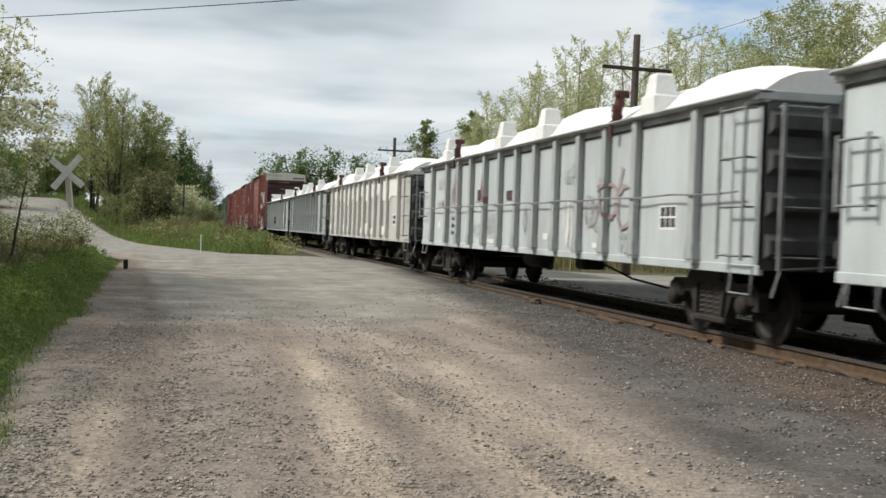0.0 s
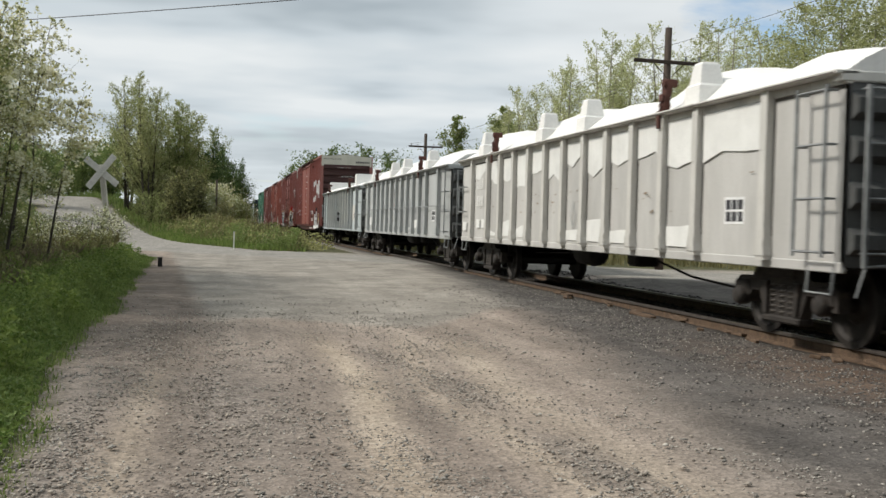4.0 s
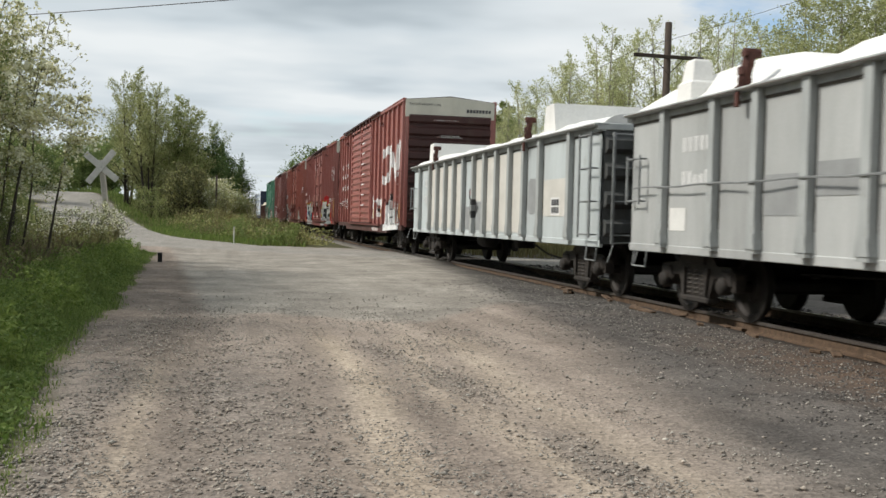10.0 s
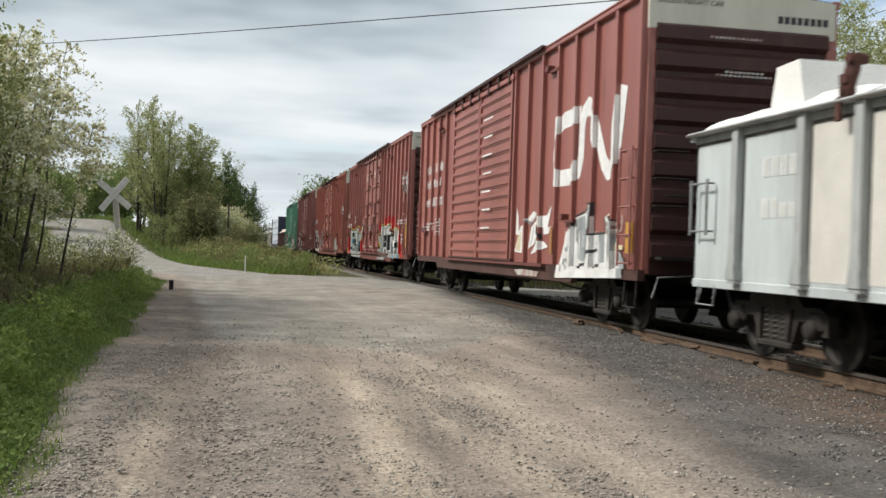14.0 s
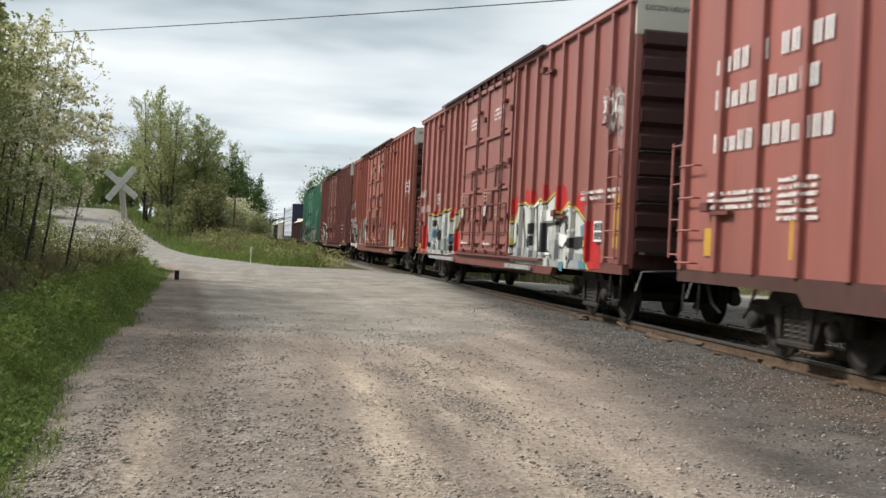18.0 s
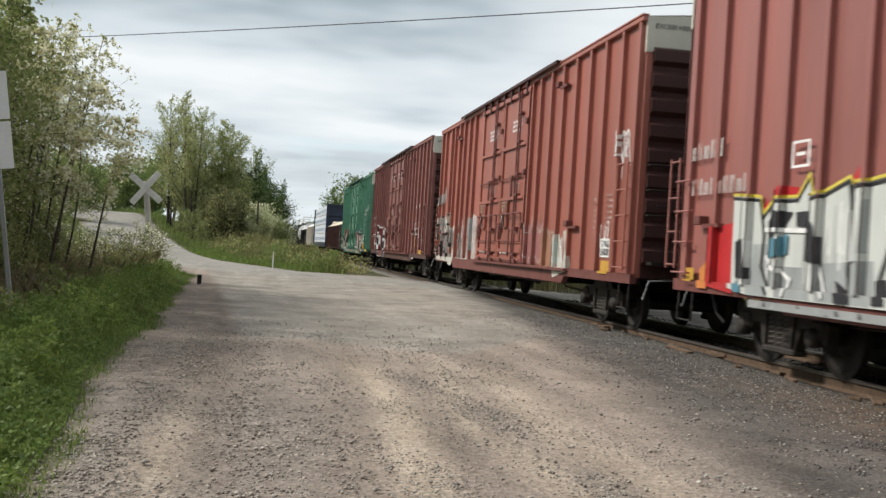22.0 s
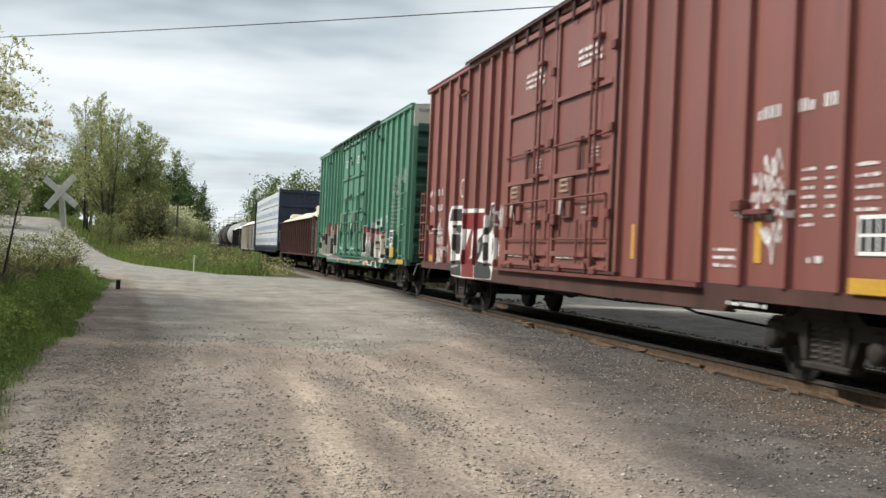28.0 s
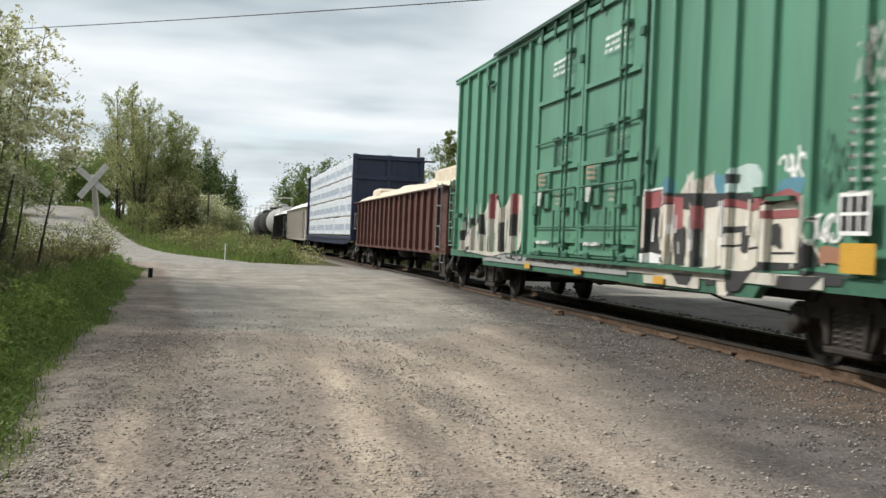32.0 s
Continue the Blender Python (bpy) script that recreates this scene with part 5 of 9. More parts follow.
def make_signs():
    make_crossbuck(-3.88, 40.9)
    # black stub at the corner of the lot
    x, y = -1.45, 28.4
    st = empty("marker_stub", pose(x, y, float(ground_z(x, y))), "short black stub post at the gravel's edge", "post")
    part("stub", Build().box(-0.055, 0.055, -0.055, 0.055, -0.1, 0.22, 0.01), M["rubber"], st)
    part("stub_cap", Build().box(-0.06, 0.06, -0.06, 0.06, 0.221, 0.24, 0.006), M["rubber"], st)
    # thin pale stake on the mound
    x, y = 0.62, 45.0
    st = empty("marker_stake", pose(x, y, float(ground_z(x, y))), "thin pale wooden stake in the grass", "stake")
    part("stake", Build().box(-0.022, 0.022, -0.015, 0.015, -0.1, 0.62, 0.004), M["patch_white"], st)
    part("stake_tip", Build().box(-0.026, 0.026, -0.018, 0.018, 0.621, 0.70, 0.004), M["patch_cream"], st)
    # road sign with two plates, seen from the back
    x, y = -3.14, 15.0
    g = float(ground_z(x, y))
    sg = empty("road_sign", pose(x, y, g, 0, -8.0, 6), "pair of blank white sign plates on a galvanised post", "road sign")
    part("post", Build().box(-0.03, 0.03, -0.03, 0.03, -0.3, 3.3, 0.006), M["galv"], sg)
    part("sign_plate", Build().box(-0.48, 0.20, -0.045, -0.038, 2.73, 3.36, 0.003), M["signback"], sg, "white sign plate")
    part("sign_plate", Build().box(-0.48, 0.20, -0.045, -0.038, 2.08, 2.70, 0.003), M["signback"], sg, "white sign plate")
    # line poles beyond the track
    for k, (x, y, top) in enumerate(((13.5, 31.6, 7.5), (13.5, 71.5, 7.3), (13.5, 112, 7.3), (13.5, 152, 7.3), (13.5, -9, 7.4))):
        g = float(ground_z(x, y))
        pl = empty("line_pole", pose(x, y, g, 0, 0.6 - 0.5 * k, 0), "old dark wooden line pole with a crossarm", "utility pole", "line poles")
        part("pole", Build().tube([(0, 0, -0.5), (0, 0, 3.5), (0, 0, top - g)], [0.14, 0.125, 0.105], 10), M["pole"], pl, smooth=True)
        arm_z = 6.42 - g
        arm = part("crossarm", Build().box(-1.15, 1.15, -0.17, -0.08, arm_z - 0.06, arm_z + 0.05, 0.01), M["pole"], pl)
        part("brace", Build().tube([(-0.5, -0.10, arm_z - 0.04), (0, -0.13, arm_z - 0.55), (0.5, -0.10, arm_z - 0.04)], 0.016, 5), M["pole"], pl)
        for x_ in (-1.0, -0.55, 0.55, 1.0):
            ins = Build().tube([(x_, -0.125, arm_z + 0.05), (x_, -0.125, arm_z + 0.12), (x_, -0.125, arm_z + 0.20)], [0.015, 0.035, 0.025], 7)
            part("insulator", ins, M["galv"], pl)
    for dx in (-1.0, 1.0):
        b = Build()
        ys = [-9, 31.6, 71.5, 112, 152]
        for a, c in zip(ys, ys[1:]):
            b.tube([(13.5 + dx, a + (c - a) * u, 6.60 - 0.5 * 4 * u * (1 - u)) for u in np.linspace(0, 1, 11)], 0.006, 4)
        tagged(new("line_wire", b.mesh("line_wire", M["wire"])), "thin sagging wire between the line poles", "wire", "line wires")
    # cable over the crossing
    b = Build()
    p0, p1 = Vector((-24.0, 54.7, 8.6)), Vector((34.0, 8.3, 8.6))
    b.tube([p0.lerp(p1, u) - Vector((0, 0, 2.4 * u * (1 - u))) for u in np.linspace(0, 1, 41)], 0.016, 5)
    tagged(new("overhead_cable", b.mesh("overhead_cable", M["wire"])), "dark overhead cable across the road", "cable")
    for k, p in enumerate((p0, p1)):
        g = float(ground_z(p.x, p.y))
        pl = empty("cable_pole", pose(p.x, p.y, g), "grey-brown wooden pole carrying the cable", "utility pole")
        part("pole", Build().tube([(0, 0, -0.5), (0, 0, 8.9 - g)], [0.15, 0.11], 10), M["pole"], pl, smooth=True)
        part("bracket", Build().box(-0.2, 0.2, -0.06, 0.06, 8.52 - g, 8.6 - g, 0.01), M["galv"], pl)
    # small pole in the brush across the road
    x, y = -0.2, 70.5
    pl = empty("stub_pole", pose(x, y, float(ground_z(x, y)) - 0.05), "short dark pole in the brush", "post")
    part("pole", Build().tube([(0, 0, -0.2), (0.02, 0, 2.9)], [0.07, 0.06], 8), M["pole"], pl, smooth=True)
    part("pole_top", Build().tube([(0.02, 0, 2.90), (0.02, 0, 2.97)], [0.065, 0.03], 8), M["pole"], pl)


make_signs()


# ---------------------------------------------------------------- the train
HALF = 1.53                       # half a car's width
WHEEL_R = 0.42
CARS, WHEELSETS = [], []          # (car, place of its middle behind the first boxcar's front), (wheelset, place on its truck)


def train_y(t):
    """Where the front of the first boxcar stands at t seconds."""
    d = t - 16
    return 4.861 - 4.9995 * d - 0.0066 * d * d


def shared_truck_meshes():
    frame_poly = [(-1.12, 0.36), (-1.12, 0.58), (-0.98, 0.66), (-0.62, 0.66), (-0.42, 0.80), (0.42, 0.80), (0.62, 0.66), (0.98, 0.66), (1.12, 0.58), (1.12, 0.36),
                  (0.80, 0.36), (0.70, 0.50), (0.52, 0.50), (0.38, 0.22), (-0.38, 0.22), (-0.52, 0.50), (-0.70, 0.50), (-0.80, 0.36)]
    side = Build().prism_x(frame_poly, -0.07, 0.07)
    side.box(-0.11, 0.11, -1.06, -0.76, 0.40, 0.62, 0.03).box(-0.11, 0.11, 0.76, 1.06, 0.40, 0.62, 0.03)
    side.box(-0.10, 0.10, -0.40, 0.40, 0.16, 0.24, 0.02).box(-0.10, 0.10, -0.30, 0.30, 0.66, 0.80, 0.02)
    springs = Build()
    for y in (0.0,):
        turns = [(0.075 * math.cos(a), y + 0.075 * math.sin(a), 0.25 + 0.36 * a / (math.tau * 6)) for a in [i * math.tau / 8 for i in range(49)]]
        springs.tube(turns, 0.016, 5)
    wedge = Build().prism_x([(0.28, 0.26), (0.36, 0.26), (0.42, 0.62), (0.28, 0.62)], -0.08, 0.08)
    bolster = Build().box(-1.12, 1.12, -0.22, 0.22, 0.52, 0.78, 0.03).box(-0.45, 0.45, -0.5, 0.5, 0.62, 0.80, 0.03)
    bolster.box(-1.0, 1.0, -0.52, -0.42, 0.34, 0.46, 0.02).box(-1.0, 1.0, 0.42, 0.52, 0.34, 0.46, 0.02)
    wheel_profile = [(-0.068, 0.16), (-0.068, 0.385), (-0.05, 0.41), (0.032, 0.42), (0.040, 0.448), (0.066, 0.448), (0.068, 0.375), (0.03, 0.34), (0.012, 0.2), (0.06, 0.15), (0.06, 0.10)]
    ws = Build()
    for sx in (-1, 1):
        prof = [(sx * a, r) for a, r in wheel_profile]
        ws.lathe_x(prof, sx * GAUGE / 2 * -1 * -1, 32)
    ws.lathe_x([(-1.12, 0.075), (-0.70, 0.085), (0.70, 0.085), (1.12, 0.075)], 0, 12)
    for sx in (-1, 1):
        for k in range(3):
            a = k * math.tau / 3
            ws.box(sx * 1.12 - 0.02, sx * 1.12 + 0.02, math.cos(a) * 0.045 - 0.014, math.cos(a) * 0.045 + 0.014, math.sin(a) * 0.045 - 0.014, math.sin(a) * 0.045 + 0.014)
    adapter = Build().lathe_x([(-0.06, 0.11), (0.05, 0.115), (0.09, 0.09), (0.10, 0.04)], 0, 16)
    return dict(side=side.mesh("side_frame", M["truck"]), springs=springs.mesh("coil_spring", M["spring"], True), wedge=wedge.mesh("friction_wedge", M["truck"]),
                bolster=bolster.mesh("truck", M["black"]), ws=ws.mesh("wheelset", M["wheel"]), cap=adapter.mesh("bearing_cap", M["truck"], True))


TRUCK = shared_truck_meshes()


def add_truck(car, y):
    truck = part("truck", TRUCK["bolster"], None, car, "black cast steel freight truck", at=pose(0, y, 0))
    for sx in (-1, 1):
        flip = pose(sx * 1.06, 0, 0, 0, 0, 0 if sx > 0 else 180)
        part("side_frame", TRUCK["side"], None, truck, at=flip)
        for y in (-0.20, 0.0, 0.20):
            part("coil_spring", TRUCK["springs"], None, truck, "dusty coil spring", at=pose(sx * 1.07, y, 0))
        for turn in (0, 180):
            part("friction_wedge", TRUCK["wedge"], None, truck, at=pose(sx * 1.09, 0, 0, 0, 0, turn))
    for sy in (-0.889, 0.889):
        ws = part("wheelset", TRUCK["ws"], None, truck, "pair of dark steel wheels on an axle", at=pose(0, sy, WHEEL_R))
        WHEELSETS.append((ws, sy))
        for sx in (-1, 1):
            part("bearing_cap", TRUCK["cap"], None, truck, at=pose(sx * 1.15, sy, WHEEL_R, 0, 0, 0 if sx > 0 else 180))


def add_couplers(car, half, z=0.88):
    for sy in (-1, 1):
        b = Build()
        b.box(-0.10, 0.10, *sorted((sy * (half - 0.5), sy * (half + 0.42))), z - 0.11, z + 0.07, 0.02)
        b.box(-0.17, 0.15, *sorted((sy * (half + 0.38), sy * (half + 0.68))), z - 0.15, z + 0.13, 0.05)
        part("coupler", b, M["black"], car, "dark cast steel knuckle coupler")
        h = Build()
        h.tube([(-0.25, sy * (half + 0.25), z - 0.15), (-0.24, sy * (half + 0.45), z - 0.45), (-0.2, sy * (half + 0.68), z - 0.58)], 0.025, 6)
        part("air_hose", h, M["rubber"], car)
        lv = Build()
        y = sy * (half + 0.10)
        lv.tube([(0.0, sy * (half + 0.42), z + 0.16), (-0.2, y, z + 0.05), (-1.25, y, z - 0.02), (-1.34, y, z - 0.32)], 0.014, 5)
        part("uncoupling_lever", lv, M["grab"], car, "thin grey uncoupling lever")


def grab_frame(y0, y1, zs, x=-HALF, out=0.07, r=0.014, stiles=True):
    """A ladder or a group of grab irons on the near side."""
    b = Build()
    for z in zs:
        b.tube([(x, y0, z), (x - out, y0, z), (x - out, y1, z), (x, y1, z)], r, 5)
    if stiles and len(zs) > 1:
        for y in (y0, y1):
            b.box(x - out - 0.012, x - out + 0.012, y - 0.02, y + 0.02, min(zs) - 0.05, max(zs) + 0.05)
    return b


def underframe(car, L, low, rng):
    b = Build()
    b.box(-0.35, 0.35, -L / 2 + 0.3, L / 2 - 0.3, low + 0.02, low + 0.28, 0.02)
    for k in range(9):
        y = -L / 2 + 1.2 + k * (L - 2.4) / 8
        b.box(-1.3, 1.3, y - 0.05, y + 0.05, low + 0.10, low + 0.25)
    part("centre_sill", b, M["black"], car)
    tank = Build().lathe_x([(-0.02, 0.02), (0, 0.16), (0.06, 0.2), (0.85, 0.2), (0.91, 0.16), (0.93, 0.02)], 0, 14)
    tank.v = [(y, x, z) for x, y, z in tank.v]
    part("air_reservoir", tank, M["black"], car, smooth=True, at=pose(-0.75, 0.6 + rng.uniform(-0.6, 0.6), low - 0.02))
    cyl = Build().box(-0.95, -0.55, -1.9, -1.5, low - 0.14, low + 0.1, 0.04)
    part("control_valve", cyl, M["black"], car)
    part("brake_rod", Build().tube([(-0.9, -L / 2 + 3.2, low - 0.26), (-0.8, -3.6, low - 0.20), (-0.6, -1.8, low - 0.02)], 0.018, 5), M["black"], car)
    part("brake_rod", Build().tube([(-0.5, 1.6, low - 0.02), (-0.4, L / 2 - 3.0, low - 0.12)], 0.016, 5), M["black"], car)


def clip_strip(poly, s0, s1):
    """The part of a polygon of (s, z) between two uprights."""
    for lim, sign in ((s0, 1), (s1, -1)):
        out = []
        for (a, b), (c, d) in zip(poly, poly[1:] + poly[:1]):
            ia, ic = sign * (a - lim) >= 0, sign * (c - lim) >= 0
            if ia:
                out.append((a, b))
            if ia != ic:
                t = (lim - a) / (c - a)
                out.append((lim, b + (d - b) * t))
        poly = out
        if len(poly) < 3:
            return []
    return poly


class Side:
    """The near side of a car, on which paint lies: sheet depth and the posts that stand proud of it."""

    def __init__(self, car, L, x_sheet, posts, sill=(0.0, 0.0)):
        self.car, self.L, self.x, self.posts, self.layer, self.sill = car, L, x_sheet, posts, 0, sill

    def each(self, name, polys, mat, label="", lift=0.0):
        """Every patch of paint as a part of its own."""
        for poly in polys:
            self.paint(name, [poly], mat, label, lift)

    def paint(self, name, polys, mat, label="", lift=0.0, on_posts=True, flat=None):
        self.layer += 1
        up = 0.003 + 0.00035 * self.layer + lift
        b = Build()
        for poly in polys:
            runs, edge = [], -1.0
            for p0, p1, depth in sorted(self.posts):
                runs.append((edge, p0, 0.0))
                if on_posts:
                    runs.append((p0, p1, depth))
                edge = p1
            runs.append((edge, self.L + 1, 0.0))
            if flat:
                a, c = flat
                runs = [(-1.0, self.L + 1, max([0.0] + [d for p0, p1, d in self.posts if p0 < c and p1 > a]))]
            swap = [(z, s) for s, z in poly]
            above, below = ([(s, z) for z, s in clip_strip(swap, a, c)] for a, c in ((self.sill[0], 99), (-9, self.sill[0])))
            strips = [(above, *run) for run in runs] + [(below, -9, 99, self.sill[1])]
            for shape, s0, s1, depth in strips:
                q = clip_strip(list(shape), s0, s1) if len(shape) > 2 else []
                if len(q) >= 3:
                    if depth and shape is above:
                        for edge, sign in ((s0, -1), (s1, 1)):
                            zs = [z for s, z in q if abs(s - edge) < 1e-6]
                            if len(zs) > 1:
                                y = self.L / 2 - edge - sign * up
                                b.add([(self.x - up, y, min(zs)), (self.x - depth - up, y, min(zs)), (self.x - depth - up, y, max(zs)), (self.x - up, y, max(zs))], [(0, 1, 2, 3)])
                    v = [(self.x - depth - up, self.L / 2 - s, z) for s, z in q]
                    b.add(v, [tuple(range(len(v)))])
        if b.f:
            ob = part(name, b, mat, self.car, label)
            if len(polys) > 3 or len(b.f) > 6:
                tagged(ob, kind="stuff")

    def bars(self, name, s, z, rows, width, height, mat, gap=1.7, rng=None, label="", lift=0.0):
        rng = rng or random.Random(1)
        polys = []
        for k in range(rows):
            x, zz = s, z - k * height * gap
            while x < s + width:
                w = rng.uniform(0.45, 0.8) * height
                hh = height * rng.choice((1.0, 1.0, 0.75))
                if height > 0.1:
                    w = 0.62 * height
                    polys.append([(x, zz), (x + w * 0.34, zz), (x + w * 0.34, zz + hh), (x, zz + hh)])
                    polys.append([(x + w * 0.58, zz), (x + w * 0.92, zz), (x + w * 0.92, zz + hh), (x + w * 0.58, zz + hh)])
                else:
                    polys.append([(x, zz), (x + w, zz), (x + w, zz + hh), (x, zz + hh)])
                x += w + height * (0.28 if rng.random() < 0.8 else 1.3)
        self.paint(name, polys, mat, label, lift, on_posts=height < 0.1)

    def rect(self, name, s0, s1, z0, z1, mat, label="", lift=0.0, on_posts=True, flat=None):
        flat = flat or ((s0, s1) if name == "reflector" else None)
        self.paint(name, [[(s0, z0), (s1, z0), (s1, z1), (s0, z1)]], mat, label, 0.0 if flat else lift, on_posts, flat)


def blob(s0, s1, z0, z1, rng, n=9, jag=0.16, lean=0.0):
    """An irregular block, such as one sprayed letter."""
    cs, cz, rs, rz = (s0 + s1) / 2, (z0 + z1) / 2, (s1 - s0) / 2, (z1 - z0) / 2
    out = []
    for k in range(n):
        a = math.tau * (k + 0.5) / n
        c, s = math.cos(a), math.sin(a)
        m = max(abs(c), abs(s)) ** 0.75
        r = 1 - rng.uniform(0, jag)
        out.append((cs + c / m * rs * r + lean * s * rz, cz + s / m * rz * r))
    return out


def crest(top, z0):
    """A shape under a jagged upper edge, down to z0."""
    return [(top[0][0], z0)] + [(top[-1][0], z0)] + [p for p in reversed(top)]


def oval(s, z, rs, rz, n=16, turn=0.0):
    return [(s + rs * math.cos(a * math.tau / n) + turn * rz * math.sin(a * math.tau / n), z + rz * math.sin(a * math.tau / n)) for a in range(n)]


def squiggle(side, rows, seed, mat, width=0.022, pitch=0.05, name="graffiti_tag"):
    """A dense handwritten tag, line by line: rows of (s0, s1, z0, z1)."""
    rng = random.Random(seed)
    for s0, s1, z0, z1 in rows:
        polys, p, k = [], (s0, rng.uniform(z0, z1)), 0
        while p[0] < s1:
            q = (p[0] + pitch * rng.uniform(-0.5, 2.2), (z0 if k % 2 else z1) + rng.uniform(-0.3, 0.3) * (z1 - z0))
            m = math.hypot(q[0] - p[0], q[1] - p[1]) or 1
            ox, oz = -(q[1] - p[1]) / m * width / 2, (q[0] - p[0]) / m * width / 2
            polys.append([(p[0] - ox, p[1] - oz), (q[0] - ox, q[1] - oz), (q[0] + ox, q[1] + oz), (p[0] + ox, p[1] + oz)])
            p, k = q, k + 1
        side.paint(name, polys, mat)


def loops(side, s0, s1, z0, z1, n, seed, mat, width=0.02, name="graffiti_tag"):
    """A handwritten tag of overlapping open loops."""
    rng = random.Random(seed)
    for k in range(n):
        cs, cz = s0 + (k + 0.5) * (s1 - s0) / n, (z0 + z1) / 2 + rng.uniform(-0.12, 0.12) * (z1 - z0)
        rs, rz = (s1 - s0) / n * rng.uniform(0.4, 0.75), (z1 - z0) * rng.uniform(0.26, 0.5)
        a0, turn, lean = rng.uniform(0, math.tau), rng.uniform(3.2, 5.9), rng.uniform(-0.1, 0.35)
        pts = []
        for j in range(9):
            a = a0 + turn * j / 8
            v = rz * math.sin(a)
            pts.append((cs + rs * math.cos(a) + lean * v, cz + v))
        if rng.random() < 0.6:
            pts.append((pts[-1][0] + rng.uniform(-0.1, 0.15), rng.choice((z0, z1))))
        polys = []
        for (a, b), (c, d) in zip(pts, pts[1:]):
            m = math.hypot(c - a, d - b) or 1
            w = width * rng.uniform(0.35, 0.6)
            ox, oz = -(d - b) / m * w, (c - a) / m * w
            polys.append([(a - ox, b - oz), (c - ox, d - oz), (c + ox, d + oz), (a + ox, b + oz)])
        side.paint(name, polys, mat)


def shapes(side, name, polys, mat, label=""):
    """Single patches of paint, one after another."""
    for poly in polys:
        side.paint(name, [poly], mat, label)


def stroke(side, name, way, width, mat, label=""):
    """A sprayed line along a way of (s, z)."""
    for (a, c), (b, d) in zip(way, way[1:]):
        m = math.hypot(b - a, d - c) or 1
        ex, ez = (b - a) / m * width * 0.3, (d - c) / m * width * 0.3
        ox, oz = -(d - c) / m * width / 2, (b - a) / m * width / 2
        side.paint(name, [[(a - ox - ex, c - oz - ez), (b - ox + ex, d - oz + ez), (b + ox + ex, d + oz + ez), (a + ox - ex, c + oz - ez)]], mat, label)


def drips(side, s0, s1, z0, z1, n, seed, mats, width=0.03):
    """Upright streaks of paint within a block."""
    rng = random.Random(seed)
    groups = [[] for m in mats]
    for k in range(n):
        c, a = rng.uniform(s0, s1), rng.uniform(z0, z0 + (z1 - z0) * 0.6)
        b, w, ln = min(z1, a + rng.uniform(0.2, 0.8) * (z1 - z0)), width * rng.uniform(0.4, 1.2), rng.uniform(-0.04, 0.04)
        groups[k % len(mats)].append([(c - w / 2, a), (c + w / 2, a), (c + w * 0.3 + ln, b), (c - w * 0.3 + ln, b)])
    for polys, mat in zip(groups, mats):
        side.paint("graffiti_streak", polys, mat)


def start_car(name, front, L, label, category):
    car = empty(name, pose(TRACK_X, 0, 0), label, category, "cars of the freight train")
    CARS.append((car, front + L / 2))
    return car


POST_MESHES = {}


def post_mesh(key, build, mat):
    if key not in POST_MESHES:
        POST_MESHES[key] = build().mesh(key[0], mat)
    return POST_MESHES[key]


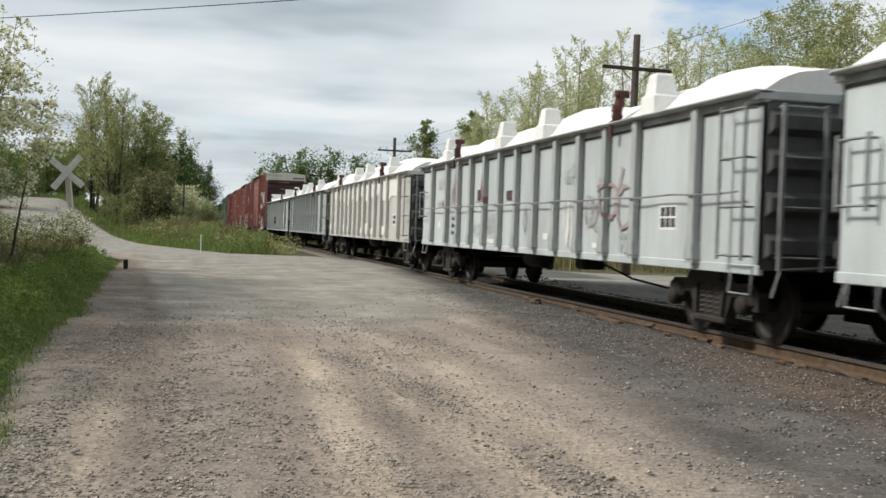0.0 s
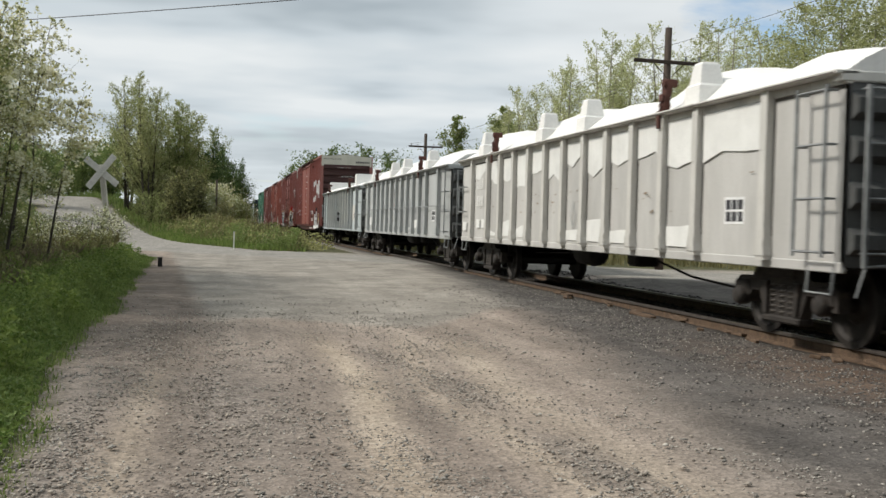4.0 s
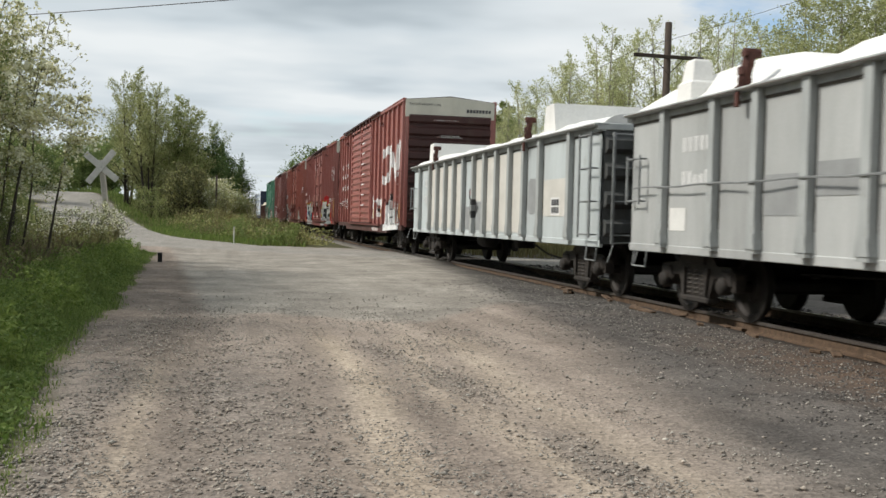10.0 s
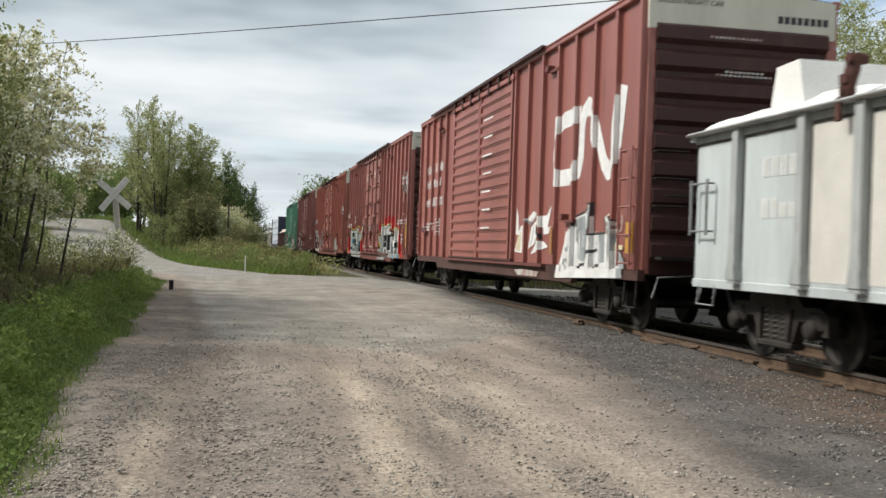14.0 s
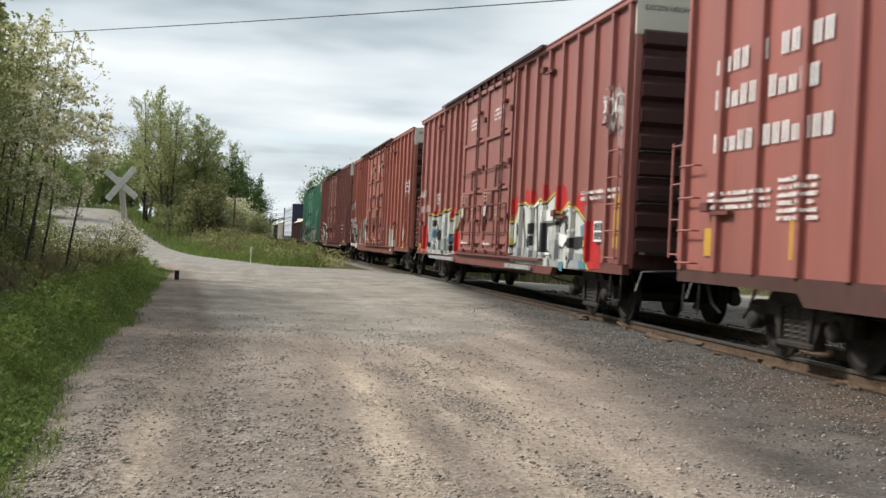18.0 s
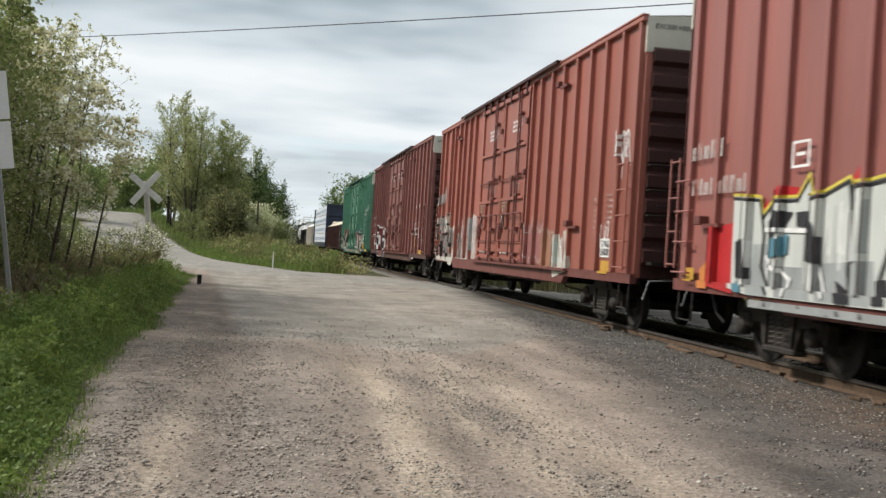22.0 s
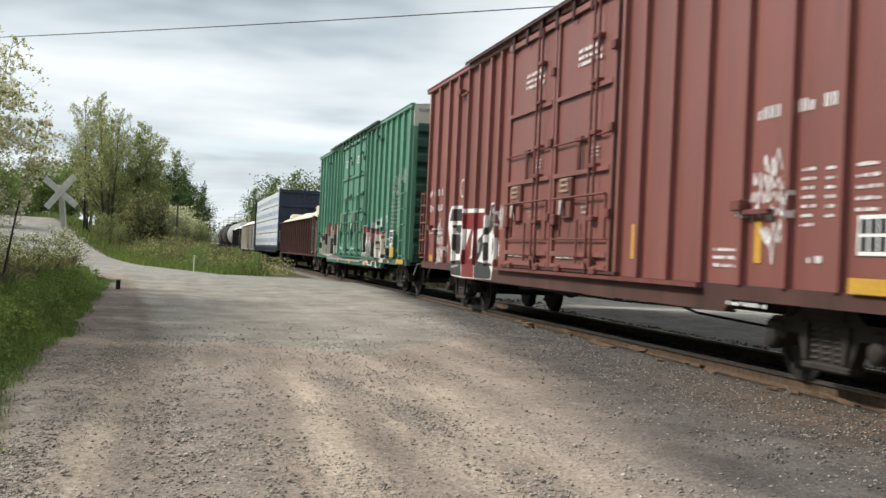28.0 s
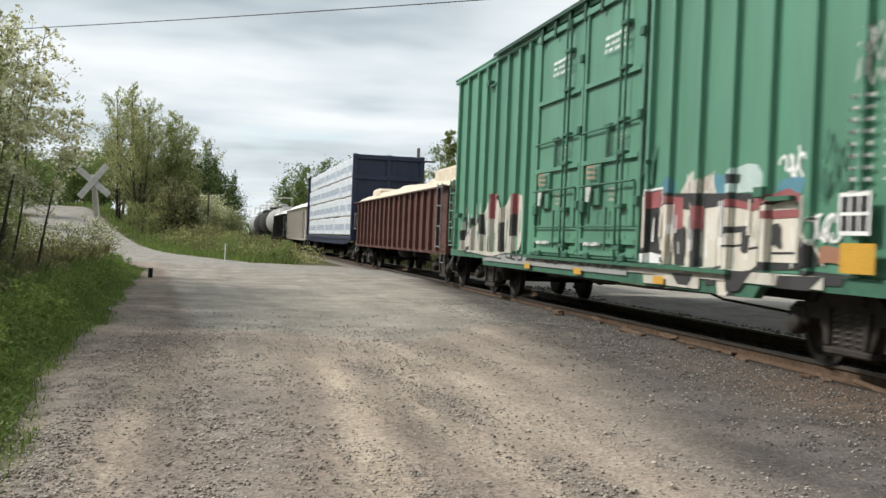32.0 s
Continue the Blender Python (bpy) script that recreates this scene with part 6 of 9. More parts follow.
# ---- gondola with a white cover
def gondola(name, front, L, paint, ribs, label, seed, top=2.76, posts=13, bar=True, flat=False, humps=(), rust=(), cover=True, low=0.85, sheet=None):
    car = start_car(name, front, L, label, "gondola car")
    rng = random.Random(seed)
    h = L / 2
    xs = HALF - 0.09
    for sx in (-1, 1):
        part("side_sheet", Build().box(*sorted((sx * xs, sx * (xs - 0.03))), -h, h, low, top - 0.05), paint, car)
        part("side_sill", Build().box(*sorted((sx * (xs + 0.014), sx * (xs - 0.05))), -h, h, low - 0.06, low + 0.05, 0.01), paint, car)
    part("floor", Build().box(-xs, xs, -h + 0.05, h - 0.05, low - 0.02, low + 0.05), M["black"], car)
    ch = Build()
    for sx in (-1, 1):
        ch.box(*sorted((sx * (HALF + 0.06), sx * (xs - 0.10))), -h - 0.03, h + 0.03, top - 0.042, top, 0.008)
        ch.box(*sorted((sx * (xs + 0.022), sx * (xs - 0.05))), -h - 0.02, h + 0.02, top - 0.13, top - 0.044, 0.006)
    for sy in (-1, 1):
        ch.box(-HALF, HALF, *sorted((sy * (h + 0.03), sy * (h - 0.12))), top - 0.11, top - 0.002, 0.012)
    part("top_chord", ch, ribs, car, "grey steel top chord")
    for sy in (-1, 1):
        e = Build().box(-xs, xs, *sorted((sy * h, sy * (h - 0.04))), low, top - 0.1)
        # grey ends: near-black colour holds dirt and the shade on the end
        em = M["end_shade_grime"] if ribs.name.startswith("rib") else ribs
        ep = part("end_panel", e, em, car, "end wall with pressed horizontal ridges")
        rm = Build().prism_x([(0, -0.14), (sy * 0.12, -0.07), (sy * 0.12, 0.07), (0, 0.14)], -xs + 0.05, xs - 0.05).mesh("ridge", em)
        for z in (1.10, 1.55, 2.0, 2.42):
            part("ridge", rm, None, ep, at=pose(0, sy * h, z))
    spots = [1.25] + [2.75 + 1.075 * k for k in range(11)] + [L - 1.45] if posts == 13 else [0.95 + k * (L - 1.9) / (posts - 1) for k in range(posts)]
    plist = []

    def post():
        b = Build()
        b.prism_x([(-0.10, low + 0.02), (0.10, low + 0.02), (0.085, low + 0.34), (0.075, low + 0.4), (0.075, top - 0.045), (-0.075, top - 0.045), (-0.075, low + 0.4), (-0.085, low + 0.34)], -0.10, 0.0)
        return b
    pm = post_mesh(("side_post", name, low, top, ribs.name), post, ribs)
    foot = post_mesh(("post_gusset", name, low, ribs.name), lambda: Build().prism_x([(-0.115, low + 0.07), (0.115, low + 0.07), (0.078, low + 0.25), (-0.078, low + 0.25)], -0.112, -0.01), ribs)
    # dark strips beside posts and under the chord: shade drawn as colour, with grime
    shade_strip = post_mesh(("post_shade_seam", name, low, top), lambda: Build().box(-0.006, 0.0, -0.098, -0.076, low + 0.28, top - 0.13).box(-0.006, 0.0, 0.076, 0.094, low + 0.28, top - 0.13), M["shade_strip"])
    part("chord_shade_strip", Build().box(-xs - 0.008, -xs, -h + 0.02, h - 0.02, top - 0.165, top - 0.132), M["shade_strip"], car, "dark strip for the shade under the top chord")
    part("chord_shade_line", Build().box(-HALF - 0.066, -HALF - 0.061, -h, h, top - 0.036, top - 0.022), M["shade_strip"], car)
    for s in spots:
        part("post_shade_seam", shade_strip, None, car, at=pose(-xs, h - s, 0))
        plist.append((s - 0.075, s + 0.075, 0.10))
        for sx in (-1, 1):
            part("side_post", pm, None, car, at=pose(sx * xs, h - s, 0, 0, 0, 0 if sx < 0 else 180))
            part("post_gusset", foot, None, car, at=pose(sx * xs, h - s, 0, 0, 0, 0 if sx < 0 else 180))
    sd = Side(car, L, -xs, plist, (low + 0.05, 0.014))
    underframe(car, L, low - 0.12, rng)
    for y in (-h + 1.65, h - 1.6):
        add_truck(car, y)
    add_couplers(car, h)
    zs = [low + 0.14 + k * 0.53 for k in range(4)]
    part("ladder", grab_frame(-h + 0.12, -h + 0.66, zs, -xs - 0.02, 0.13), M["grab"], car, "grey ladder at the car's corner")
    part("grab_iron", grab_frame(h - 0.58, h - 0.12, [1.5, 2.1], -xs - 0.02, 0.10), M["grab"], car, "grab iron at the car's corner")
    end_lad = Build()
    for z in zs:
        end_lad.tube([(-1.3, -h - 0.02, z), (-1.3, -h - 0.16, z), (-0.8, -h - 0.16, z), (-0.8, -h - 0.02, z)], 0.013, 5)
    end_lad.box(-1.32, -1.28, -h - 0.18, -h - 0.14, low, top - 0.15).box(-0.82, -0.78, -h - 0.18, -h - 0.14, low, top - 0.15)
    part("end_ladder", end_lad, M["grab"], car)
    for s0 in (-h + 0.12, h - 0.66):
        step = Build().tube([(-xs, s0, low), (-xs - 0.03, s0, low - 0.27), (-xs - 0.03, s0 + 0.46, low - 0.27), (-xs, s0 + 0.46, low)], 0.016, 5)
        part("stirrup_step", step, M["grab"], car)
    if bar:
        b = Build()
        pts = [(-xs - 0.115 - 0.012 * math.sin(k * 2.1), h - 0.3 - k * (L - 0.6) / 30, 1.68 + 0.012 * math.sin(k * 1.7)) for k in range(31)]
        b.tube(pts, 0.013, 5)
        part("side_rod", b, M["grab"], car, "thin steel rod along the side")
    if cover:
        nx, ny = 15, 66
        gx, gy = np.meshgrid(np.linspace(-1, 1, nx), np.linspace(0, 1, ny))
        r = np.random.default_rng(seed)
        ph = r.uniform(0, 6, 6)
        s = gy * L
        crown = (0.10 + 0.10 * (1 - gx ** 2)) if flat else (0.12 + 0.26 * (1 - gx ** 2) ** 0.8)
        wave = (0.15 if flat else 1.0) * 0.06 * np.sin(s * 1.25 + ph[0]) + (0.1 if flat else 1.0) * 0.05 * np.sin(s * 2.3 + gx * 2 + ph[1]) + 0.035 * np.sin(s * 4.1 - gx * 3 + ph[2])
        drop = smooth01(gy * L / 0.6) * smooth01((1 - gy) * L / 0.6)
        for hs in humps:
            crown = crown + 0.16 * np.exp(-((s - hs) / 1.1) ** 2) * (1 - gx ** 2)
        z = top + 0.02 + (crown + wave * (1 - gx ** 4)) * (0.80 + 0.20 * drop) + r.normal(0, 0.008, gx.shape)
        z = np.maximum(z, top + 0.16)
        z[:, 0] = z[:, -1] = top - 0.02
        z[:, 1] = z[:, -2] = top + 0.13 + 0.03 * np.sin(s[:, 1] * 3)
        xx = gx * (HALF - 0.05)
        verts = list(np.stack([xx, h - s, z], -1).reshape(-1, 3))
        idx = np.arange(nx * ny).reshape(ny, nx)
        quads = np.stack([idx[:-1, :-1], idx[:-1, 1:], idx[1:, 1:], idx[1:, :-1]], -1).reshape(-1, 4)
        b = Build().add([tuple(map(float, p)) for p in verts], [tuple(map(int, q)) for q in quads])
        for row in (0, ny - 1):
            y = h if row == 0 else -h
            b.add([(float(xx[row, k]), y, float(z[row, k])) for k in range(nx)] + [(float(xx[row, k]), y, top - 0.03) for k in range(nx)],
                  [(k, k + 1, nx + k + 1, nx + k) for k in range(nx - 1)])
        part("load_cover", b, sheet or M["tarp"], car, "white load cover with soft folds" if sheet is None else "cream load cover with soft folds", smooth=True)
        for hs in humps:
            y = h - hs
            if flat:
                p = Build().prism_x([(y - 0.42, top + 0.05), (y + 0.36, top + 0.05), (y + 0.22, top + 0.60), (y - 0.28, top + 0.62)], -HALF + 0.22, HALF - 0.22)
                part("cover_ridge", p, M["tarp"], car, "raised white ridge across the cover")
                continue
            for sx in (-1, 1):
                p = Build()
                z0, xc = top + 0.02, sx * (HALF - 0.27)
                for a, c, zz in ((0.20, 0.23, z0), (0.185, 0.21, z0 + 0.24), (0.155, 0.175, z0 + 0.27), (0.12, 0.13, z0 + 0.52), (0.10, 0.11, z0 + 0.55)):
                    p.v += [(xc - a, y - c, zz), (xc + a, y - c, zz), (xc + a, y + c, zz), (xc - a, y + c, zz)]
                p.f += [(k * 4 + i, k * 4 + (i + 1) % 4, k * 4 + 4 + (i + 1) % 4, k * 4 + 4 + i) for k in range(4) for i in range(4)] + [(16, 17, 18, 19)]
                part("cover_hump", p, M["tarp"], car, "tapered white hump in the cover")
        for rs in rust:
            y = h - rs
            p = Build()
            p.box(-xs - 0.145, -xs - 0.105, y - 0.05, y + 0.03, top - 0.22, top + 0.02, 0.008)
            p.prism_x([(y - 0.06, top - 0.02), (y + 0.05, top - 0.02), (y + 0.03, top + 0.12), (y - 0.05, top + 0.30), (y - 0.09, top + 0.40), (y - 0.22, top + 0.42), (y - 0.20, top + 0.26), (y - 0.12, top + 0.10)], -xs - 0.10, -xs - 0.02)
            p.tube([(-xs - 0.14, y - 0.16, top + 0.38), (-xs + 0.06, y - 0.16, top + 0.38)], 0.055, 9)
            p.tube([(-xs - 0.12, y - 0.03, top + 0.09), (-xs + 0.02, y - 0.03, top + 0.09)], 0.045, 8)
            p.box(-xs - 0.125, -xs - 0.11, y - 0.13, y + 0.01, top + 0.14, top + 0.24, 0.005)
            part("hold_down_bracket", p, M["rust"], car, "rusty hold-down bracket over the chord")
    return car, sd


# ---- boxcar
def boxcar(name, front, L, paint, label, seed, end=None, top=5.12, low=0.80, door=(7.05, 12.02), run=2.7, belly=None, louvred=False, cap=True, fish=(3.3, 15.2), pitch=0.885, lead=(0.43, 1.32, 2.28, 3.10, 3.93, 4.79, 5.62, 6.30)):
    car = start_car(name, front, L, label, "boxcar")
    rng = random.Random(seed)
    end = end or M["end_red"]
    hardware = M["hardware_green"] if end is M["end_green"] else M["hardware_red"]
    h, xs = L / 2, HALF - 0.05
    for sx in (-1, 1):
        part("side_sheet", Build().box(*sorted((sx * xs, sx * (xs - 0.03))), -h + 0.02, h - 0.02, low + 0.12, top - 0.08), paint, car)
    part("floor", Build().box(-xs + 0.04, xs - 0.04, -h + 0.05, h - 0.05, low + 0.14, low + 0.24), M["black"], car)
    for sx in (-1, 1):
        sill = Build()
        x0, x1 = sorted((sx * (xs + 0.05), sx * (xs - 0.06)))
        sill.prism_x([(-h, low), (-h, low + 0.16), (h, low + 0.16), (h, low), (h - fish[0] + 0.15, low), (h - fish[0], low - 0.14), (h - fish[1], low - 0.14), (h - fish[1] - 0.15, low)], x0, x1)
        sill.box(*sorted((sx * (xs + 0.10), sx * (xs - 0.02))), h - door[1] - 0.2, h - door[0] + 0.2, low + 0.17, low + 0.21)
        part("side_sill", sill, belly or hardware, car, "side sill, grime and shade in its dark colour")
        part("side_plate", Build().box(*sorted((sx * (xs + 0.088), sx * (xs - 0.06))), -h, h, top - 0.135, top - 0.052, 0.012), paint, car)
    rf = Build()
    n = 22
    for k in range(n):
        y0, y1 = h - k * L / n, h - (k + 1) * L / n
        ym = (y0 + y1) / 2
        rf.add([(-xs - 0.02, y0, top - 0.05), (0, y0, top + 0.10), (xs + 0.02, y0, top - 0.05), (-xs - 0.02, y1, top - 0.05), (0, y1, top + 0.10), (xs + 0.02, y1, top - 0.05)], [(0, 1, 4, 3), (1, 2, 5, 4)])
        rf.add([(-xs - 0.01, y0 - 0.04, top - 0.047), (0, y0 - 0.04, top + 0.103), (0, y0 + 0.04, top + 0.103), (-xs - 0.01, y0 + 0.04, top - 0.047), (-xs - 0.01, y0, top - 0.035), (0, y0, top + 0.125)], [(0, 1, 5, 4), (4, 5, 2, 3)])
    rf.add([(-xs, sy * h, top - 0.05) for sy in (-1, 1)] + [(0, sy * h, top + 0.10) for sy in (-1, 1)] + [(xs, sy * h, top - 0.05) for sy in (-1, 1)], [(0, 2, 4), (1, 3, 5)])
    part("roof", rf, M["roof"], car, "weathered sheet roof")
    for sx in (-1, 1):
        part("roof_edge", Build().box(*sorted((sx * (xs + 0.10), sx * (xs - 0.02))), -h, h, top - 0.05, top - 0.015, 0.006), paint, car)
        hood = Build().box(*sorted((sx * (xs + 0.18), sx * (xs - 0.03))), h - door[1] - 2.35, h - door[0] + 3.1, top - 0.012, top + 0.008, 0.005)
        hood.box(*sorted((sx * (xs + 0.18), sx * (xs + 0.165))), h - door[1] - 2.35, h - door[0] + 3.1, top - 0.06, top - 0.012)
        part("door_hood", hood, end, car, "dark hood along the eave over the doors")
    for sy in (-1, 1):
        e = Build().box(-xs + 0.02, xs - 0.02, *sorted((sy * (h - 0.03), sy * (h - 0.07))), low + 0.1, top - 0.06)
        ep = part("end_panel", e, end, car, "end wall with pressed horizontal ridges, grime and shade in its colour")
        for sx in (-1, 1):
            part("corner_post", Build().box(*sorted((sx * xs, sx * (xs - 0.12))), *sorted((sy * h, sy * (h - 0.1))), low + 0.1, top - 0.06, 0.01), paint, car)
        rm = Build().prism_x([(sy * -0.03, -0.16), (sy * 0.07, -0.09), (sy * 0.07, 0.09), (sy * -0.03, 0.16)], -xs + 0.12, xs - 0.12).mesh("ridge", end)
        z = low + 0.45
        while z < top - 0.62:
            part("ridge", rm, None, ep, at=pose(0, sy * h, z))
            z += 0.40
        if cap:
            c = Build().add([(-xs - 0.005, sy * (h + 0.012), top - 0.62), (xs + 0.005, sy * (h + 0.012), top - 0.62), (xs + 0.005, sy * (h + 0.012), top - 0.06), (0, sy * (h + 0.012), top + 0.07), (-xs - 0.005, sy * (h + 0.012), top - 0.06),
                             (-xs - 0.005, sy * (h - 0.05), top - 0.62), (xs + 0.005, sy * (h - 0.05), top - 0.62), (xs + 0.005, sy * (h - 0.05), top - 0.06), (0, sy * (h - 0.05), top + 0.07), (-xs - 0.005, sy * (h - 0.05), top - 0.06)],
                            [(0, 1, 2, 3, 4), (5, 9, 8, 7, 6), (0, 5, 6, 1), (1, 6, 7, 2), (2, 7, 8, 3), (3, 8, 9, 4), (4, 9, 5, 0)])
            cp = part("end_cap", c, M["cap"], car, "off-white band at the top of the end")
            if sy < 0:
                cu = bpy.data.curves.new("warning_text", "FONT")
                cu.body, cu.size, cu.extrude = "EXCESS HEIGHT CAR", 0.11, 0.001
                cu.materials.append(M["g_black"])
                tx = new("warning_text", cu)
                tx.parent = cp
                tx.matrix_basis = pose(-xs + 0.12, -h - 0.018, top - 0.24, 90, 0, 0)
                nb = Build()
                for k in range(8):
                    nb.box(0.55 + k * 0.105, 0.55 + k * 0.105 + 0.075, -h - 0.018, -h - 0.013, top - 0.42, top - 0.31)
                part("number_bars", nb, M["g_black"], cp)
                wb = Build()
                for z, a, n in ((top - 0.72, -0.55, 12), (top - 1.22, -0.30, 9), (top - 1.27, -0.45, 13)):
                    for k in range(n):
                        wb.box(a + k * 0.07, a + k * 0.07 + 0.045, -h - 0.078, -h - 0.073, z, z + 0.03)
                tagged(part("end_stencil", wb, M["g_worn"], ep), kind="stuff")
    plist = []
    if louvred:
        ss = [0.12] + [0.12 + (door[0] - 0.30) * (k + 1) / 5 for k in range(4)] + [door[0] - 0.14]
        rr = [door[1] + 0.14] + [door[1] + 0.14 + (L - 0.26 - door[1]) * (k + 1) / 7 for k in range(6)] + [L - 0.12]
    else:
        ss = list(lead) + [door[0] - 0.14]
        rr = [door[1] + 0.14] + [door[1] + 0.84 + pitch * k for k in range(7)] + [L - 0.12]
    pm = post_mesh(("side_post", name, top, paint.name), lambda: Build().prism_x([(-0.05, low + 0.16), (0.05, low + 0.16), (0.05, top - 0.14), (-0.05, top - 0.14)], -0.084, 0.0).prism_x([(-0.075, low + 0.16), (0.075, low + 0.16), (0.075, top - 0.14), (-0.075, top - 0.14)], -0.012, 0.0), paint)
    for s in ss + rr:
        plist.append((s - 0.05, s + 0.05, 0.084))
        for sx in (-1, 1):
            part("side_post", pm, None, car, at=pose(sx * xs, h - s, 0, 0, 0, 0 if sx < 0 else 180))
    sd = Side(car, L, -xs, plist, (low + 0.16, 0.05))
    # two doors on each side
    mid = (door[0] + door[1]) / 2
    for sx in (-1, 1):
        for s0, s1 in ((door[0], mid - 0.02), (mid + 0.02, door[1])):
            d = Build()
            y0, y1 = sorted((h - s0, h - s1))
            x_in, x_out = sx * xs, sx * (xs + 0.06)
            d.box(*sorted((x_in, x_out)), y0, y1, low + 0.2, top - 0.16, 0.008)
            dr = part("door", d, paint, car, "louvred sliding door" if louvred else "plug door with locking bars")
            for y in (y0 + 0.05, y1 - 0.05):
                part("door_edge", Build().box(*sorted((x_out, x_out + sx * 0.05)), y - 0.045, y + 0.045, low + 0.2, top - 0.16, 0.006), paint, dr)
            if not louvred:
                for z, hh in ((low + 0.22, 0.06), (low + 0.40, 0.075), (low + 1.63, 0.07), (low + 2.85, 0.07)):
                    part("door_stiffener", Build().prism_x([(y0 + 0.1, z), (y1 - 0.1, z), (y1 - 0.1, z + hh), (y0 + 0.1, z + hh)], *sorted((x_out, x_out + sx * 0.06))), paint, dr)
            if louvred:
                lm = Build().prism_x([(y0 + 0.12, 0), (y1 - 0.12, 0), (y1 - 0.12, 0.04), (y0 + 0.12, 0.04)], *sorted((x_out, x_out + sx * 0.02))).prism_x([(y0 + 0.12, 0.04), (y1 - 0.12, 0.04), (y1 - 0.12, 0.12), (y0 + 0.12, 0.12)], *sorted((x_out, x_out + sx * 0.045))).mesh("louvre", paint)
                z = low + 0.32
                while z < top - 0.4:
                    part("louvre", lm, None, dr, at=pose(0, 0, z))
                    z += 0.245
            else:
                w = y1 - y0
                for f in (0.24, 0.32):
                    y = y0 + w * f
                    part("locking_bar", Build().tube([(x_out + sx * 0.085, y, low + 0.12), (x_out + sx * 0.085, y, top - 0.22)], 0.019, 6), hardware, dr, "dark locking bar")
                for z in (low + 0.34, low + 0.95, low + 1.72, low + 2.2, low + 2.95, low + 3.6):
                    y = y0 + w * 0.28
                    part("bar_keeper", Build().box(*sorted((x_out, x_out + sx * 0.11)), y - 0.13, y + 0.13, z - 0.03, z + 0.035, 0.008), hardware, dr)
                # rod across the door with its lever
                part("cross_rod", Build().tube([(x_out + sx * 0.06, y0 + 0.02, low + 2.16), (x_out + sx * 0.065, y1 - 0.04, low + 2.14)], 0.016, 5), hardware, dr)
                y = y0 + w * 0.52
                part("lever", Build().box(*sorted((x_out + sx * 0.04, x_out + sx * 0.075)), y - 0.05, y - 0.015, low + 1.70, low + 2.17, 0.006).box(*sorted((x_out + sx * 0.04, x_out + sx * 0.075)), y + 0.015, y + 0.05, low + 1.70, low + 2.17, 0.006).box(*sorted((x_out + sx * 0.03, x_out + sx * 0.085)), y - 0.14, y + 0.14, low + 2.13, low + 2.20, 0.008), hardware, dr, "hanging door lever")
                # gear plate with its handle
                y = y1 - 0.67
                part("gear_plate", Build().box(*sorted((x_out, x_out + sx * 0.075)), y - 0.24, y + 0.20, low + 0.98, low + 1.61, 0.015), paint, dr, "upright gear plate of the door lock")
                gz = low + 1.32
                part("gear_shaft", Build().tube([(x_out + sx * 0.10, y0 + 0.10, gz - 0.02), (x_out + sx * 0.11, y1 - 0.16, gz - 0.03)], 0.018, 5), hardware, dr)
                part("door_handle", Build().tube([(x_out + sx * 0.10, y - 0.02, gz), (x_out + sx * 0.14, y - 0.05, gz - 0.30), (x_out + sx * 0.13, y + 0.0, gz - 0.62)], 0.02, 6), hardware, dr, "long dark door handle")
                part("lower_rod", Build().tube([(x_out + sx * 0.06, y0 + 0.06, low + 0.66), (x_out + sx * 0.06, y1 - 0.10, low + 0.66)], 0.014, 5), hardware, dr)
                for f, z0, z1 in ((0.50, 0.30, 0.95), (0.06, 0.66, 1.30), (0.94, 0.70, 1.1)):
                    yy = y0 + w * f
                    part("door_link", Build().box(*sorted((x_out + sx * 0.05, x_out + sx * 0.08)), yy - 0.022, yy + 0.022, low + z0, low + z1, 0.006), hardware, dr)
                for f in (0.20, 0.80):
                    yy = y0 + w * f
                    part("door_roller", Build().box(*sorted((x_out + sx * 0.0, x_out + sx * 0.11)), yy - 0.09, yy + 0.09, low + 0.14, low + 0.26, 0.02), hardware, dr)
                for z in (low + 0.95, low + 2.15, low + 3.3):
                    part("keeper", Build().box(*sorted((x_out + sx * 0.05, x_out + sx * 0.10)), y0 - 0.02, y0 + 0.11, z, z + 0.13, 0.01), hardware, dr)
                part("lock_box", Build().box(*sorted((x_out, x_out + sx * 0.11)), y1 - 0.30, y1 - 0.10, low + 0.88, low + 1.06, 0.015), hardware, dr)
        # black strips over the gaps at the door edges
        for s in (door[0], mid, door[1]):
            part("door_gap", Build().box(*sorted((sx * xs, sx * (xs + 0.063))), h - s - 0.022, h - s + 0.022, low + 0.2, top - 0.16), M["black"], car, "black strip over the gap at a door's edge")
        for k in range(7):
            s = door[0] + 0.2 + k * (door[1] - door[0] - 0.4) / 6
            part("door_hanger", Build().box(*sorted((sx * (xs + 0.09), sx * (xs + 0.15))), h - s - 0.045, h - s + 0.045, top - 0.36, top - 0.014, 0.01), end, car)
        tr = Build()
        tr.box(*sorted((sx * (xs + 0.02), sx * (xs + 0.15))), h - door[1] - run, h - door[0] + 0.45, low + 0.10, low + 0.15)
        tr.box(*sorted((sx * (xs + 0.02), sx * (xs + 0.045))), h - door[1] - run, h - door[0] + 0.45, low + 0.0, low + 0.10)
        ut = Build().box(*sorted((sx * (xs + 0.09), sx * (xs + 0.125))), h - door[1] - 0.1, h - door[0] + 0.1, top - 0.30, top - 0.20, 0.006)
        part("door_track", tr, hardware, car, "long lower door track")
        part("upper_door_track", ut, paint, car)
